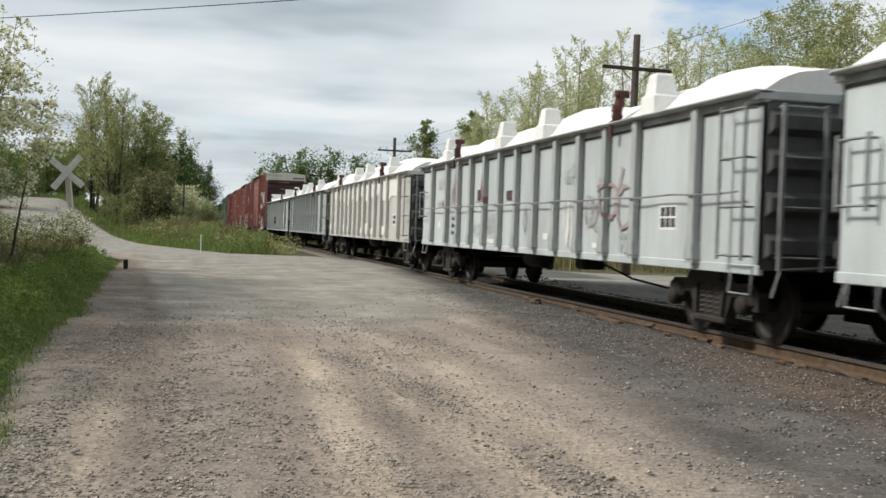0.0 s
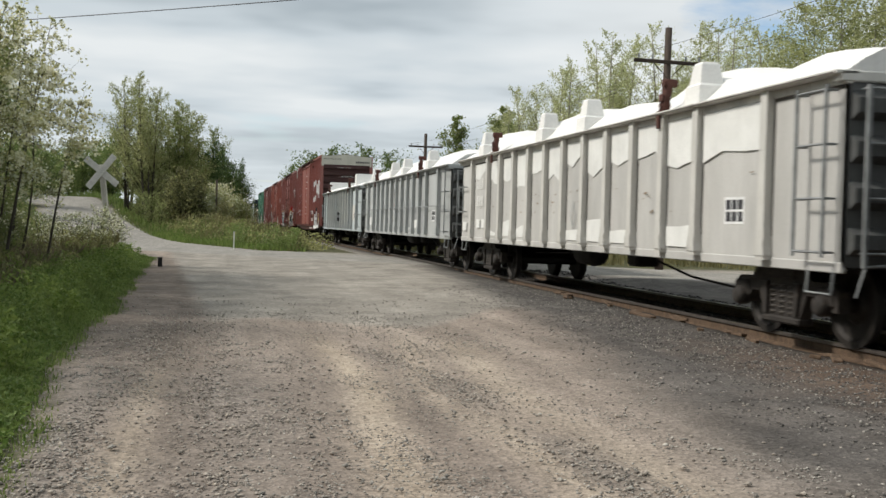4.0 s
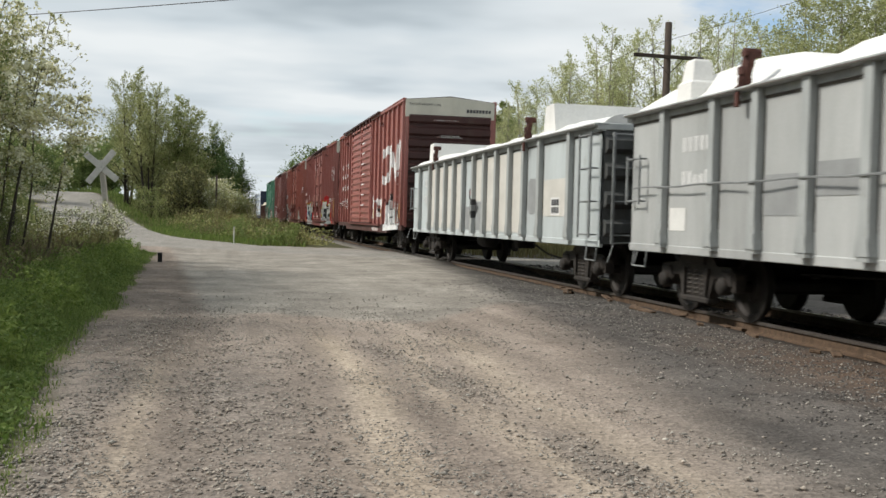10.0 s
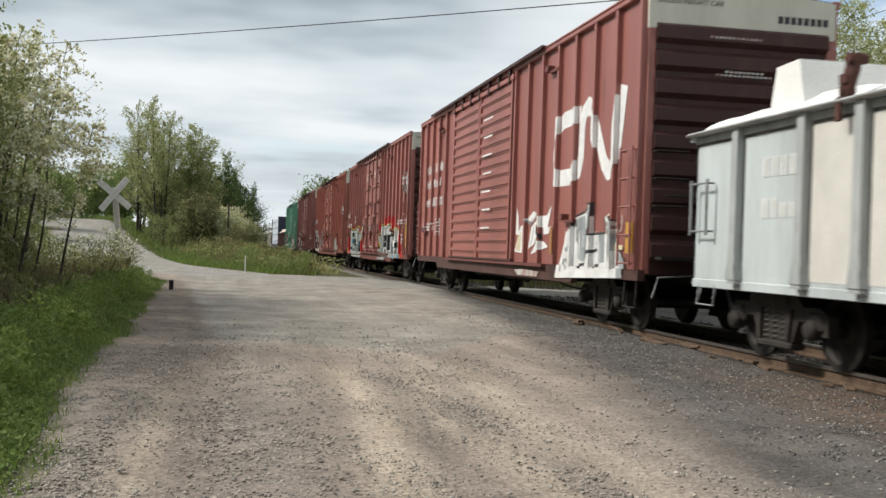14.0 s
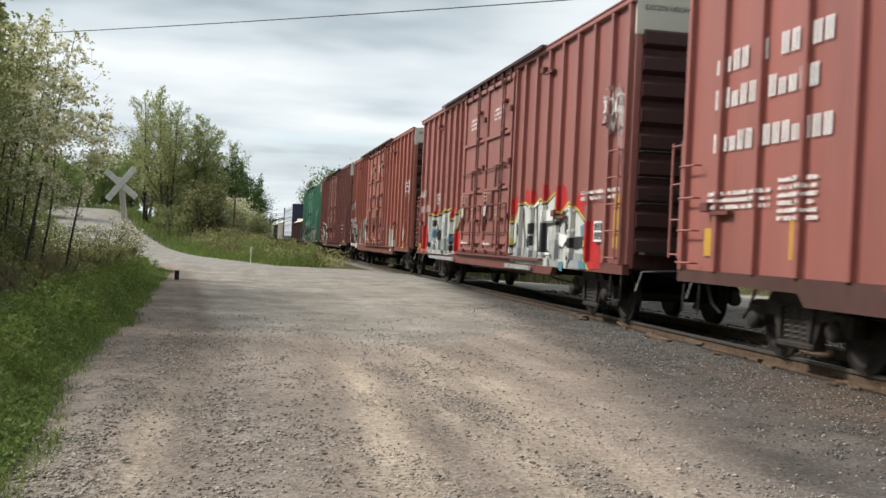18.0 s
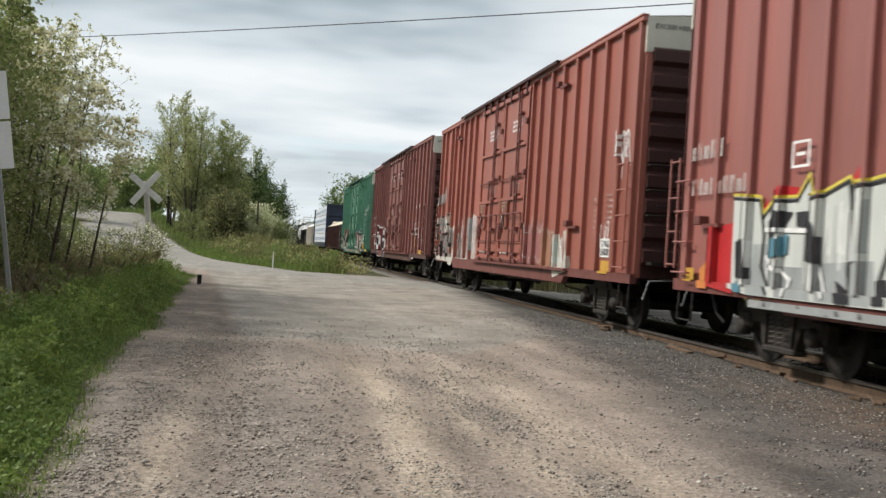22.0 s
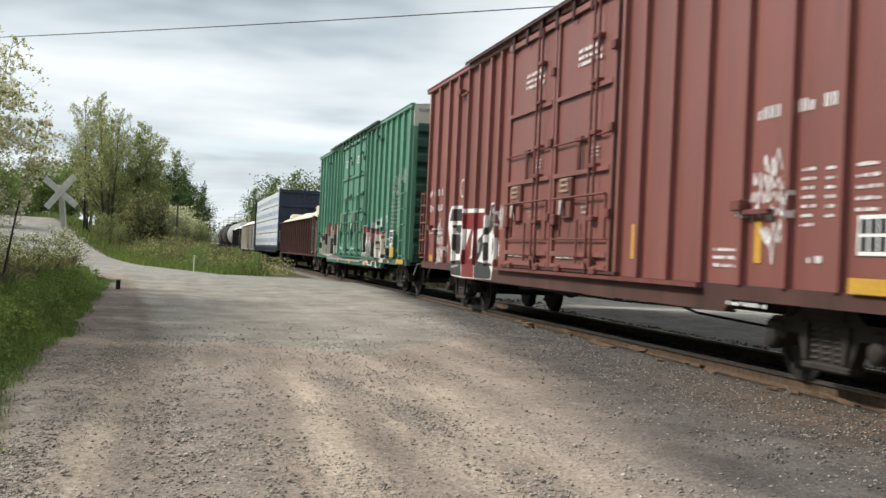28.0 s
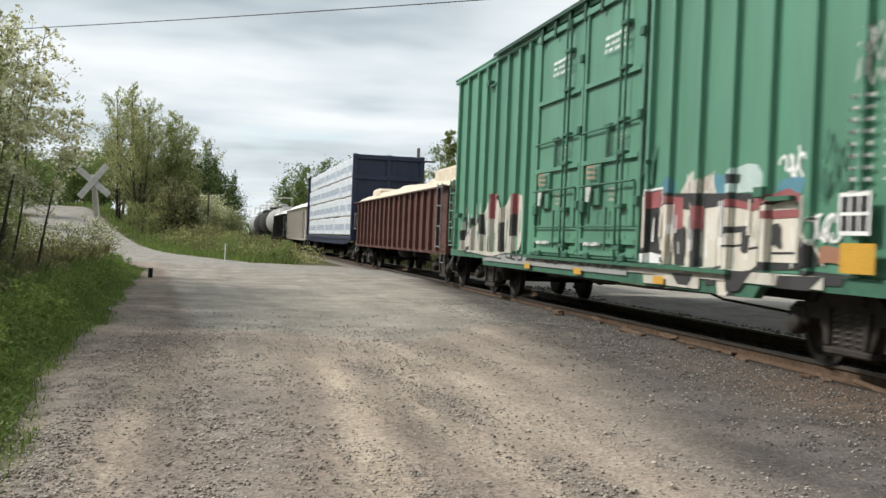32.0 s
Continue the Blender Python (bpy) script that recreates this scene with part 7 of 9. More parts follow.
    for s, z in ((3.35, top - 0.5), (L - 4.75, top - 0.45), (L - 3.6, low + 1.05), (0.9, low + 1.0)):
        br = Build().box(-xs - 0.14, -xs, h - s - 0.10, h - s + 0.10, z - 0.10, z + 0.02, 0.01)
        br.box(-xs - 0.10, -xs - 0.02, h - s - 0.6, h - s - 0.1, z - 0.14, z - 0.09)
        part("tack_bracket", br, hardware, car)
    underframe(car, L, low - 0.06, rng)
    cs = Build().prism_x([(-h + 3.9, 0.90), (-h + 4.6, 0.60), (h - 4.6, 0.60), (h - 3.9, 0.90)], -0.22, 0.22)
    for y in (-3.6, -1.2, 1.2, 3.6):
        cs.prism_x([(y - 0.06, 0.62), (y + 0.06, 0.62), (y + 0.06, 0.92), (y - 0.06, 0.92)], -1.1, 1.1)
    part("deep_sill", cs, M["black"], car, "deep black centre sill with cross bearers")
    part("brake_cylinder", Build().box(-1.15, -0.7, 2.2, 3.0, 0.56, 0.80, 0.06), M["black"], car)
    part("brake_lever", Build().box(-1.1, -0.3, 3.3, 3.42, 0.60, 0.66, 0.01).tube([(-0.9, 3.36, 0.62), (-0.85, 6.0, 0.58)], 0.02, 5), M["truck"], car)
    part("retainer_pipe", Build().tube([(-1.25, -5.4, 0.66), (-1.2, -2.0, 0.60), (-1.2, 2.0, 0.62), (-1.25, 5.2, 0.68)], 0.018, 5), M["truck"], car)
    for y in (-h + 2.55, h - 2.45):
        add_truck(car, y)
    add_couplers(car, h)
    zs = [low + 0.25 + k * 0.42 for k in range(5)]
    part("ladder", grab_frame(-h + 0.14, -h + 0.62, zs, -xs - 0.05, 0.09), paint, car, "ladder at the car's corner")
    part("end_ladder", grab_frame(h + 0.02, h + 0.34, [1.15, 1.62, 2.10, 2.62], -xs + 0.02, 0.06), paint, car, "ladder standing out at the end")
    for z in zs[:4]:
        part("grab_iron", grab_frame(h - 0.62, h - 0.14, [z], -xs - 0.05, 0.09), paint, car)
    for y in (-h + 0.14, h - 0.62):
        step = Build().tube([(-xs, y, low), (-xs - 0.02, y, low - 0.40), (-xs - 0.02, y + 0.48, low - 0.40), (-xs, y + 0.48, low)], 0.015, 5)
        part("stirrup_step", step, M["truck"], car)
    for sy in (-1, 1):
        pl = Build().box(-1.3, 1.3, *sorted((sy * (h + 0.02), sy * (h + 0.30))), 1.12, 1.16)
        for z in (1.9, 2.3, 2.7):
            pl.tube([(-1.35, sy * h, z), (-1.35, sy * (h + 0.14), z), (-0.85, sy * (h + 0.14), z), (-0.85, sy * h, z)], 0.014, 5)
        pl.tube([(-1.2, sy * (h + 0.14), 2.05), (1.2, sy * (h + 0.14), 2.05)], 0.015, 5)
        part("end_platform", pl, M["black"], car)
    return car, sd


M["roof"] = material("weathered_roof_sheet", (0.10, 0.075, 0.07), 0.7, dark=0.7, light=1.3, scale=1, bump=0.1)
GRY, PAL = M["grey"], M["pale"]


def white_boxes(sd, rows, mat, name="paint_patch"):
    for a, b, c, d in rows:
        sd.rect(name, a, b, c, d, mat, on_posts=False)


def data_plate(sd, s, z, w=0.5, h_=0.32):
    sd.rect("data_panel", s, s + w, z, z + h_, M["g_white"], flat=(s, s + w))
    for k in range(2):
        for j in range(3):
            sd.rect("data_panel_square", s + w * (0.08 + j * 0.30), s + w * (0.08 + j * 0.30) + w * 0.24, z + h_ * (0.10 + k * 0.44), z + h_ * (0.10 + k * 0.44) + h_ * 0.36, M["g_black"], flat=(s, s + w))


def diamond(sd, s, z, mat, k=1.0):
    polys = []
    for r0, r1 in ((0.30, 0.34), (0.20, 0.23)):
        for a, b in (((0, r1), (r1 * 0.6, 0)), ((r1 * 0.6, 0), (0, -r1)), ((0, -r1), (-r1 * 0.6, 0)), ((-r1 * 0.6, 0), (0, r1))):
            q = r0 / r1
            polys.append([(s + a[0] * k, z + a[1] * k), (s + b[0] * k, z + b[1] * k), (s + b[0] * q * k, z + b[1] * q * k), (s + a[0] * q * k, z + a[1] * q * k)])
    sd.paint("diamond_emblem", polys, mat, "thin outlined diamond emblem")


M["g_faded_mark"] = material("faded_yellowish_mark", (0.36, 0.26, 0.19), 0.6, dark=0.6, light=1.3, scale=5, fine=50, bump=0.05)


def door_marks(sd, d):
    """Label and emblem on the gear plate, small print and foot stencils of one plug door that begins at d."""
    sd.rect("handle_label", d + 0.50, d + 0.72, 1.84, 2.07, M["white"], "white printed label on the gear plate", lift=0.139)
    sd.rect("label_print", d + 0.53, d + 0.69, 1.93, 1.945, M["g_grey"], lift=0.140)
    for k in range(3):
        sd.rect("emblem_bar", d + 0.50, d + 0.86, 2.19 + 0.085 * k, 2.225 + 0.085 * k, M["g_faded_mark"], lift=0.139)
    sd.rect("emblem_bar", d + 0.50, d + 0.535, 2.225, 2.39, M["g_faded_mark"], lift=0.139)
    sd.rect("emblem_bar", d + 0.825, d + 0.86, 2.225, 2.39, M["g_faded_mark"], lift=0.139)
    sd.bars("small_stencil", d + 1.50, 2.78, 3, 0.4, 0.03, M["g_worn"], gap=2.0, lift=0.064, rng=random.Random(96))
    sd.bars("small_stencil", d + 1.30, 2.00, 3, 0.2, 0.04, M["g_worn"], gap=2.0, lift=0.064, rng=random.Random(97))
    for a in (0.30, 0.68):
        sd.bars("door_stencil", d + a, 1.165, 1, 0.34, 0.055, M["g_white"], lift=0.075, rng=random.Random(27))


def build_train():
    # gondolas
    car, sd = gondola("gondola_car", -90.95, 16.7, GRY, M["rib"], "light grey gondola car under a white cover", 11, humps=(2.2, 6.6, 8.9, 13.4), rust=(3.6, 12.7))
    car, sd = gondola("gondola_car", -72.85, 16.7, GRY, M["rib"], "pale blue-grey gondola car, white cover, faint graffiti", 12, humps=(2.2, 6.65, 9.2, 13.7), rust=(3.6, 12.75))
    data_plate(sd, 14.2, 1.26)
    sd.bars("stencil_bar", 1.72, 2.12, 1, 0.85, 0.26, M["white"], rng=random.Random(4))
    sd.bars("stencil_bar", 1.72, 1.70, 1, 0.45, 0.19, M["white"], rng=random.Random(5))
    sd.bars("stencil_red", 2.15, 1.70, 1, 0.42, 0.15, M["g_dull_red"], rng=random.Random(6))
    white_boxes(sd, [(1.72, 2.02, 1.22, 1.38), (5.4, 5.9, 0.94, 1.0), (6.1, 6.8, 0.94, 1.02), (9.6, 9.85, 1.06, 1.17), (11.9, 12.24, 0.97, 1.05)], M["patch_white"])
    sd.bars("stencil_bar", 3.12, 1.40, 3, 0.5, 0.085, M["g_charcoal"], gap=1.9, rng=random.Random(7))
    loops(sd, 3.0, 3.75, 1.68, 2.25, 7, 41, M["g_mauve"], 0.016)
    loops(sd, 3.1, 3.8, 1.72, 2.15, 5, 51, M["g_dull_red"], 0.012)
    squiggle(sd, [(3.3, 3.65, 2.2, 2.48)], 42, M["patch_grey"], 0.02, 0.06)
    sd.rect("faded_sign", 5.30, 5.74, 1.80, 2.02, M["g_charcoal"])
    loops(sd, 5.2, 5.95, 1.72, 2.15, 6, 43, M["g_dull_red"], 0.012)
    squiggle(sd, [(5.7, 6.15, 1.75, 2.2)], 44, M["g_mauve"], 0.014, 0.05)
    sd.rect("graffiti_stroke", 6.55, 6.89, 1.67, 1.72, M["g_dull_red"])
    loops(sd, 5.1, 5.75, 1.0, 1.36, 7, 45, M["g_charcoal"], 0.009)
    loops(sd, 6.12, 6.95, 1.06, 1.52, 8, 46, M["g_charcoal"], 0.009)
    sd.rect("stencil_block", 7.42, 7.95, 1.77, 1.95, M["g_charcoal"])
    sd.bars("stencil_red", 7.52, 1.83, 1, 0.32, 0.065, M["g_dull_red"], rng=random.Random(9))
    loops(sd, 10.65, 11.3, 1.95, 2.26, 5, 47, M["patch_grey"], 0.022)
    squiggle(sd, [(10.62, 11.2, 1.08, 1.62)], 48, M["patch_white"], 0.02, 0.05)
    loops(sd, 11.6, 12.3, 1.25, 2.0, 3, 49, M["patch_grey"], 0.024)
    loops(sd, 11.65, 12.2, 1.2, 1.75, 2, 53, M["g_faded"], 0.024)
    for way in (((12.36, 1.87), (12.42, 1.52), (12.58, 1.40), (12.76, 1.50), (12.81, 1.86)), ((12.40, 1.86), (12.62, 1.90), (12.80, 1.82)), ((12.98, 2.13), (12.86, 1.80), (12.86, 1.40), (12.98, 1.27), (13.18, 1.30), (13.39, 1.45)), ((12.9, 1.75), (13.02, 1.86), (13.2, 1.84))):
        for (a, c), (b, d) in zip(way, way[1:]):
            m = math.hypot(b - a, d - c)
            ox, oz = -(d - c) / m * 0.026, (b - a) / m * 0.026
            sd.paint("graffiti_stroke", [[(a - ox, c - oz), (b - ox, d - oz), (b + ox, d + oz), (a + ox, c + oz)]], M["g_faded"])
    squiggle(sd, [(12.95, 13.35, 0.96, 1.28)], 50, M["patch_grey"], 0.016, 0.07)
    diamond(sd, 8.65, 1.37, M["g_charcoal"], 0.72)
    car, sd = gondola("gondola_car", -54.48, 16.7, PAL, M["rib_pale"], "cream-grey gondola car, patched paint, white cover", 13, bar=False, humps=(1.85, 6.45, 8.85, 13.2), rust=(3.3, 12.4))
    data_plate(sd, 14.2, 1.26)
    rng = random.Random(61)
    posts = [p[1] for p in sd.posts]
    for k, (a, b) in enumerate(zip(posts, [p[0] for p in sd.posts][1:])):
        lo = rng.choice((1.95, 2.05, 2.15, 2.3))
        w = [(a + 0.03, lo + rng.uniform(-0.05, 0.08)), (a + (b - a) * 0.35, lo + rng.uniform(-0.12, 0.10)), (a + (b - a) * 0.7, lo + rng.uniform(-0.08, 0.14)), (b - 0.03, lo + rng.uniform(-0.1, 0.1))]
        sd.paint("paint_patch", [w + [(b - 0.03, 2.63), (a + 0.03, 2.63)]], M["patch_white"], on_posts=False)
        if rng.random() < 0.7:
            hi = rng.uniform(1.05, 1.35)
            sd.paint("sill_patch", [[(a + 0.05, 0.96), (b - 0.05, 0.96), (b - 0.05, hi), ((a + b) / 2, hi + rng.uniform(-0.08, 0.08)), (a + 0.05, hi - 0.03)]], M["patch_white"], on_posts=False)
        for j in range(rng.choice((1, 3, 6))):
            c, z = rng.uniform(a + 0.1, b - 0.30), rng.uniform(1.4, 1.85)
            ln = rng.uniform(0.07, 0.2)
            sd.paint("rust_smear", [[(c, z), (c + ln * 0.6, z + 0.005), (c + ln, z + ln * 0.15), (c + ln * 0.4, z + ln * 0.12)]], M["rust_smear"], on_posts=False)
    sd.bars("stencil_bar", 1.62, 2.02, 1, 0.95, 0.24, M["patch_white"], rng=random.Random(3))
    sd.bars("stencil_bar", 1.62, 1.62, 1, 0.95, 0.24, M["patch_white"], rng=random.Random(4))
    white_boxes(sd, [(1.62, 1.95, 1.12, 1.32), (2.1, 2.5, 1.12, 1.32), (0.25, 0.62, 1.05, 1.25)], M["patch_white"])
    diamond(sd, 8.63, 1.39, M["patch_grey"], 0.75)
    car, sd = gondola("gondola_car", -36.41, 16.7, M["mid_grey"], M["rib"], "grey gondola car with a red emblem, white cover", 14, humps=(1.75, 6.4, 8.9, 13.25), rust=(3.45, 12.5))
    sd.rect("emblem_field", 7.32, 7.86, 1.66, 2.36, M["g_black"], "black sign with a red disc")
    sd.paint("emblem_disc", [[(7.59 + 0.17 * math.cos(a * math.tau / 18), 2.12 + 0.17 * math.sin(a * math.tau / 18)) for a in range(18)]], M["g_dull_red"])
    sd.rect("emblem_bar", 7.38, 7.80, 1.76, 1.86, M["g_dull_red"])
    sd.bars("stencil_bar", 7.3, 1.5, 2, 0.5, 0.10, M["patch_white"])
    sd.bars("stencil_bar", 1.75, 2.12, 2, 0.85, 0.19, M["g_white"], gap=2.3)
    white_boxes(sd, [(1.4, 1.9, 1.1, 1.4), (8.6, 9.2, 1.02, 1.22), (9.8, 10.6, 0.98, 1.06), (11.2, 11.9, 1.05, 1.3)], M["patch_white"])
    white_boxes(sd, [(2.75 + k * 1.075 + 0.10, 2.75 + (k + 1) * 1.075 - 0.10, z0, z1) for k, z0, z1 in ((1, 1.3, 1.75), (2, 1.5, 1.85), (5, 1.0, 1.92), (6, 1.12, 1.88), (7, 1.08, 1.95), (8, 1.3, 1.7), (9, 1.0, 1.9))], M["patch_grey"], "dull_patch")
    diamond(sd, 8.66, 1.38, M["g_charcoal"], 0.75)
    data_plate(sd, 14.2, 1.26)
    car, sd = gondola("gondola_car", -18.43, 16.7, GRY, M["rib"], "grey gondola car with cream patches, white cover", 15, bar=False, flat=True, humps=(2.0, 13.4), rust=(3.5, 12.6))
    white_boxes(sd, [(2.75 + k * 1.075 + 0.09, 2.75 + (k + 1) * 1.075 - 0.09, z0, 2.58) for k, z0 in ((0, 0.95), (1, 0.95), (2, 0.95), (3, 0.95), (5, 1.62), (6, 0.95), (7, 0.95), (8, 0.95))], M["patch_cream"], "cream_panel")
    white_boxes(sd, [(8.22, 9.10, 0.95, 1.60), (7.15, 8.02, 0.95, 1.50)], M["patch_grey"], "dull_patch")
    white_boxes(sd, [(13.62, 15.1, 1.28, 1.95)], M["patch_cream"], "cream_panel")
    sd.paint("dull_patch", [blob(12.56, 13.22, 1.3, 2.02, random.Random(8), 14, 0.08)], M["patch_grey"], on_posts=False)
    sd.rect("stencil_block", 7.52, 8.03, 1.68, 1.93, M["g_black"])
    sd.rect("stencil_red", 7.57, 7.98, 1.79, 1.90, M["g_dull_red"])
    sd.paint("dark_diamond", [[(7.84, 1.50), (8.18, 1.22), (8.52, 1.46), (8.14, 1.71)]], M["g_charcoal"], "black diamond emblem")
    sd.paint("diamond_mark", [[(8.08, 1.40), (8.22, 1.40), (8.24, 1.54), (8.10, 1.54)]], M["patch_grey"])
    sd.bars("stencil_bar", 1.8, 2.10, 2, 0.85, 0.22, M["patch_white"], gap=2.1)
    data_plate(sd, 14.1, 1.30)

    # first boxcar: a broad white looping emblem
    car, sd = boxcar("boxcar", 0.0, 18.75, M["red"], "brown-red boxcar, louvred doors, large white emblem", 21, run=2.7, belly=M["sill_shade_grime"], door=(5.3, 11.4), louvred=True, fish=(3.3, 15.6))
    way = [(15.72, 3.58), (14.85, 3.58), (14.56, 3.50), (14.40, 3.28), (14.36, 2.95), (14.42, 2.66), (14.62, 2.53), (15.45, 2.53), (15.72, 2.62), (15.84, 2.85), (15.86, 3.35), (15.95, 3.58), (16.18, 3.68), (16.40, 3.58), (16.58, 3.30), (17.02, 2.66), (17.24, 2.50), (17.48, 2.56), (17.62, 2.80), (17.84, 3.74)]
    band = []
    for (a, c), (b, d) in zip(way, way[1:]):
        m = math.hypot(b - a, d - c)
        ex, ez = (b - a) / m * 0.05, (d - c) / m * 0.05
        ox, oz = -(d - c) / m * 0.15, (b - a) / m * 0.15
        band.append([(a - ox - ex, c - oz - ez), (b - ox + ex, d - oz + ez), (b + ox + ex, d + oz + ez), (a + ox - ex, c + oz - ez)])
    for k, piece in enumerate(band):
        sd.paint("emblem_stroke", [piece], M["g_white"], "piece of a broad white looping band")
    # a spiky tag beside the door
    shapes(sd, "graffiti_stroke", [[(11.72, 2.09), (11.87, 1.94), (11.97, 1.51), (11.73, 1.53)], [(11.64, 1.17), (12.05, 1.68), (12.30, 1.74), (12.38, 1.14)], [(12.54, 1.82), (13.01, 1.98), (13.26, 1.94), (12.98, 1.76)],
                                   [(12.69, 1.23), (12.88, 1.67), (13.25, 1.80), (13.37, 1.56), (13.10, 1.33)], [(13.53, 1.87), (13.94, 1.88), (14.24, 2.07), (14.15, 1.89), (13.98, 1.61), (13.58, 1.66)],
                                   [(12.89, 1.13), (13.33, 1.42), (13.79, 1.38), (14.07, 1.28), (13.61, 1.22)], [(13.70, 1.63), (14.23, 1.67), (14.09, 1.53), (13.77, 1.51)]], M["g_white"], "spiky white sprayed stroke")
    shapes(sd, "graffiti_stroke", [[(11.75, 1.20), (11.90, 1.50), (12.15, 1.60), (12.08, 1.18)]], M["g_cream"])
    stroke(sd, "graffiti_shade", [(12.60, 1.80), (12.82, 1.72), (13.00, 1.84)], 0.04, M["g_grey"])
    stroke(sd, "graffiti_shade", [(13.10, 1.70), (12.98, 1.45), (12.86, 1.30)], 0.04, M["g_grey"])
    stroke(sd, "graffiti_shade", [(13.45, 1.82), (13.50, 1.60), (13.66, 1.44)], 0.07, M["g_charcoal"])
    # tall white letters with soft grey shading
    shapes(sd, "graffiti_letter", [[(14.72, 0.72), (14.83, 0.99), (15.08, 1.34), (15.15, 1.55), (15.58, 1.60), (15.71, 1.79), (16.20, 1.85), (16.41, 1.97), (16.68, 1.98), (16.63, 1.61), (16.54, 1.50), (17.26, 1.53), (17.16, 1.76), (17.40, 1.83), (17.62, 1.71), (17.75, 1.31), (18.05, 1.10), (18.14, 0.82)]], M["g_white"], "tall white sprayed letters, shaded grey")
    shapes(sd, "graffiti_shade", [[(15.74, 1.77), (16.20, 1.82), (16.41, 1.26), (16.19, 1.02), (15.88, 1.09)], [(16.90, 1.50), (17.20, 1.53), (17.20, 1.04), (16.95, 1.03)], [(17.41, 1.79), (17.62, 1.70), (17.73, 1.31), (17.55, 1.05)], [(17.85, 1.20), (18.05, 1.10), (18.11, 0.82), (17.90, 0.81)], [(15.13, 1.27), (15.59, 1.32), (15.56, 1.21), (15.12, 1.20)], [(16.41, 1.96), (16.61, 1.97), (16.57, 1.62), (16.46, 1.54)]], M["g_grey"], "soft grey shading")
    drips(sd, 15.75, 16.3, 1.05, 1.80, 16, 71, (M["g_white"], M["g_light"], M["g_charcoal"]), 0.035)
    drips(sd, 16.6, 17.7, 1.0, 1.55, 22, 72, (M["g_white"], M["g_grey"], M["g_light"]), 0.035)
    shapes(sd, "graffiti_line", [[(16.49, 1.22), (16.88, 1.27), (16.88, 1.22), (16.54, 1.17)], [(15.95, 1.00), (16.25, 1.02), (16.15, 0.92), (16.0, 0.92)], [(16.75, 1.0), (16.98, 1.02), (16.92, 0.94), (16.80, 0.94)]], M["g_charcoal"])
    stroke(sd, "graffiti_line", [(15.60, 1.60), (15.72, 1.82), (16.2, 1.88), (16.4, 2.0), (16.68, 2.01)], 0.03, M["g_charcoal"])
    stroke(sd, "graffiti_line", [(16.66, 1.98), (16.62, 1.62), (16.54, 1.49), (17.26, 1.52), (17.18, 1.74)], 0.03, M["g_charcoal"])
    stroke(sd, "graffiti_line", [(17.42, 1.85), (17.66, 1.70), (17.79, 1.31), (18.09, 1.10), (18.17, 0.82)], 0.035, M["g_charcoal"])
    stroke(sd, "graffiti_line", [(15.02, 0.86), (15.10, 1.05), (15.28, 1.06), (15.36, 0.90)], 0.05, M["g_grey"])
    shapes(sd, "paint_smear", [[(11.9, 0.80), (12.6, 0.83), (13.7, 0.80), (13.6, 0.70), (12.2, 0.70)]], M["g_worn"])
    sd.bars("small_stencil", 17.25, 1.62, 2, 0.55, 0.07, M["g_worn"], rng=random.Random(62))
    loops(sd, 17.7, 18.0, 1.55, 1.78, 2, 63, M["g_worn"], 0.03)
    sd.rect("door_plate", 17.70, 18.05, 1.25, 1.32, M["g_cream"], flat=(17.70, 18.05))
    sd.rect("reflector", 18.38, 18.66, 1.2, 1.66, M["yellow"], "yellow reflector strip", lift=0.06)
    sd.rect("reflector", 14.48, 14.62, 1.16, 1.64, M["faded_yellow"], "faded yellow reflector strip", lift=0.06)
    sd.bars("stencil_bar", 0.9, 3.42, 1, 2.7, 0.25, M["g_white"], rng=random.Random(5))
    sd.bars("stencil_bar", 0.9, 2.98, 1, 2.5, 0.25, M["g_white"], rng=random.Random(6))
    sd.bars("stencil_bar", 0.9, 2.44, 1, 2.8, 0.24, M["g_white"], rng=random.Random(7))
    sd.bars("small_stencil", 0.8, 1.9, 3, 1.6, 0.05, M["g_white"], rng=random.Random(8))
    sd.bars("small_stencil", 2.6, 2.0, 6, 0.8, 0.05, M["g_white"], rng=random.Random(9))
    sd.rect("reflector", 0.75, 0.95, 1.15, 1.5, M["yellow"])
    sd.rect("reflector", 2.9, 3.05, 1.15, 1.6, M["yellow"])
    for k in range(7):
        sd.rect("door_stencil", 8.9 + (k % 2) * 0.1, 9.8, 4.2 - k * 0.42, 4.24 - k * 0.42, M["g_white"], lift=0.10)

    # second boxcar: silver graffiti with red glow
    car, sd = boxcar("boxcar", 20.85, 19.05, M["brick_red"], "red boxcar with silver graffiti, two plug doors", 22, belly=M["hardware_red"])
    crown = [(11.81, 1.05), (12.23, 1.16), (12.13, 1.63), (12.63, 2.02), (13.07, 2.09), (13.58, 1.94), (14.17, 2.13), (14.62, 2.03), (15.23, 2.23), (15.58, 1.80), (16.06, 2.01), (16.63, 1.85), (17.11, 1.63), (17.09, 1.39), (17.28, 1.29), (17.18, 1.07), (17.44, 0.83)]
    for c, z, w, h_ in ((12.33, 2.0, 0.16, 0.26), (13.16, 2.18, 0.17, 0.18), (13.71, 2.12, 0.22, 0.20), (14.59, 2.18, 0.20, 0.22), (15.64, 2.05, 0.30, 0.28), (16.69, 1.92, 0.24, 0.24)):
        sd.paint("graffiti_glow", [oval(c, z, w, h_)], M["g_red"], "red sprayed cloud")
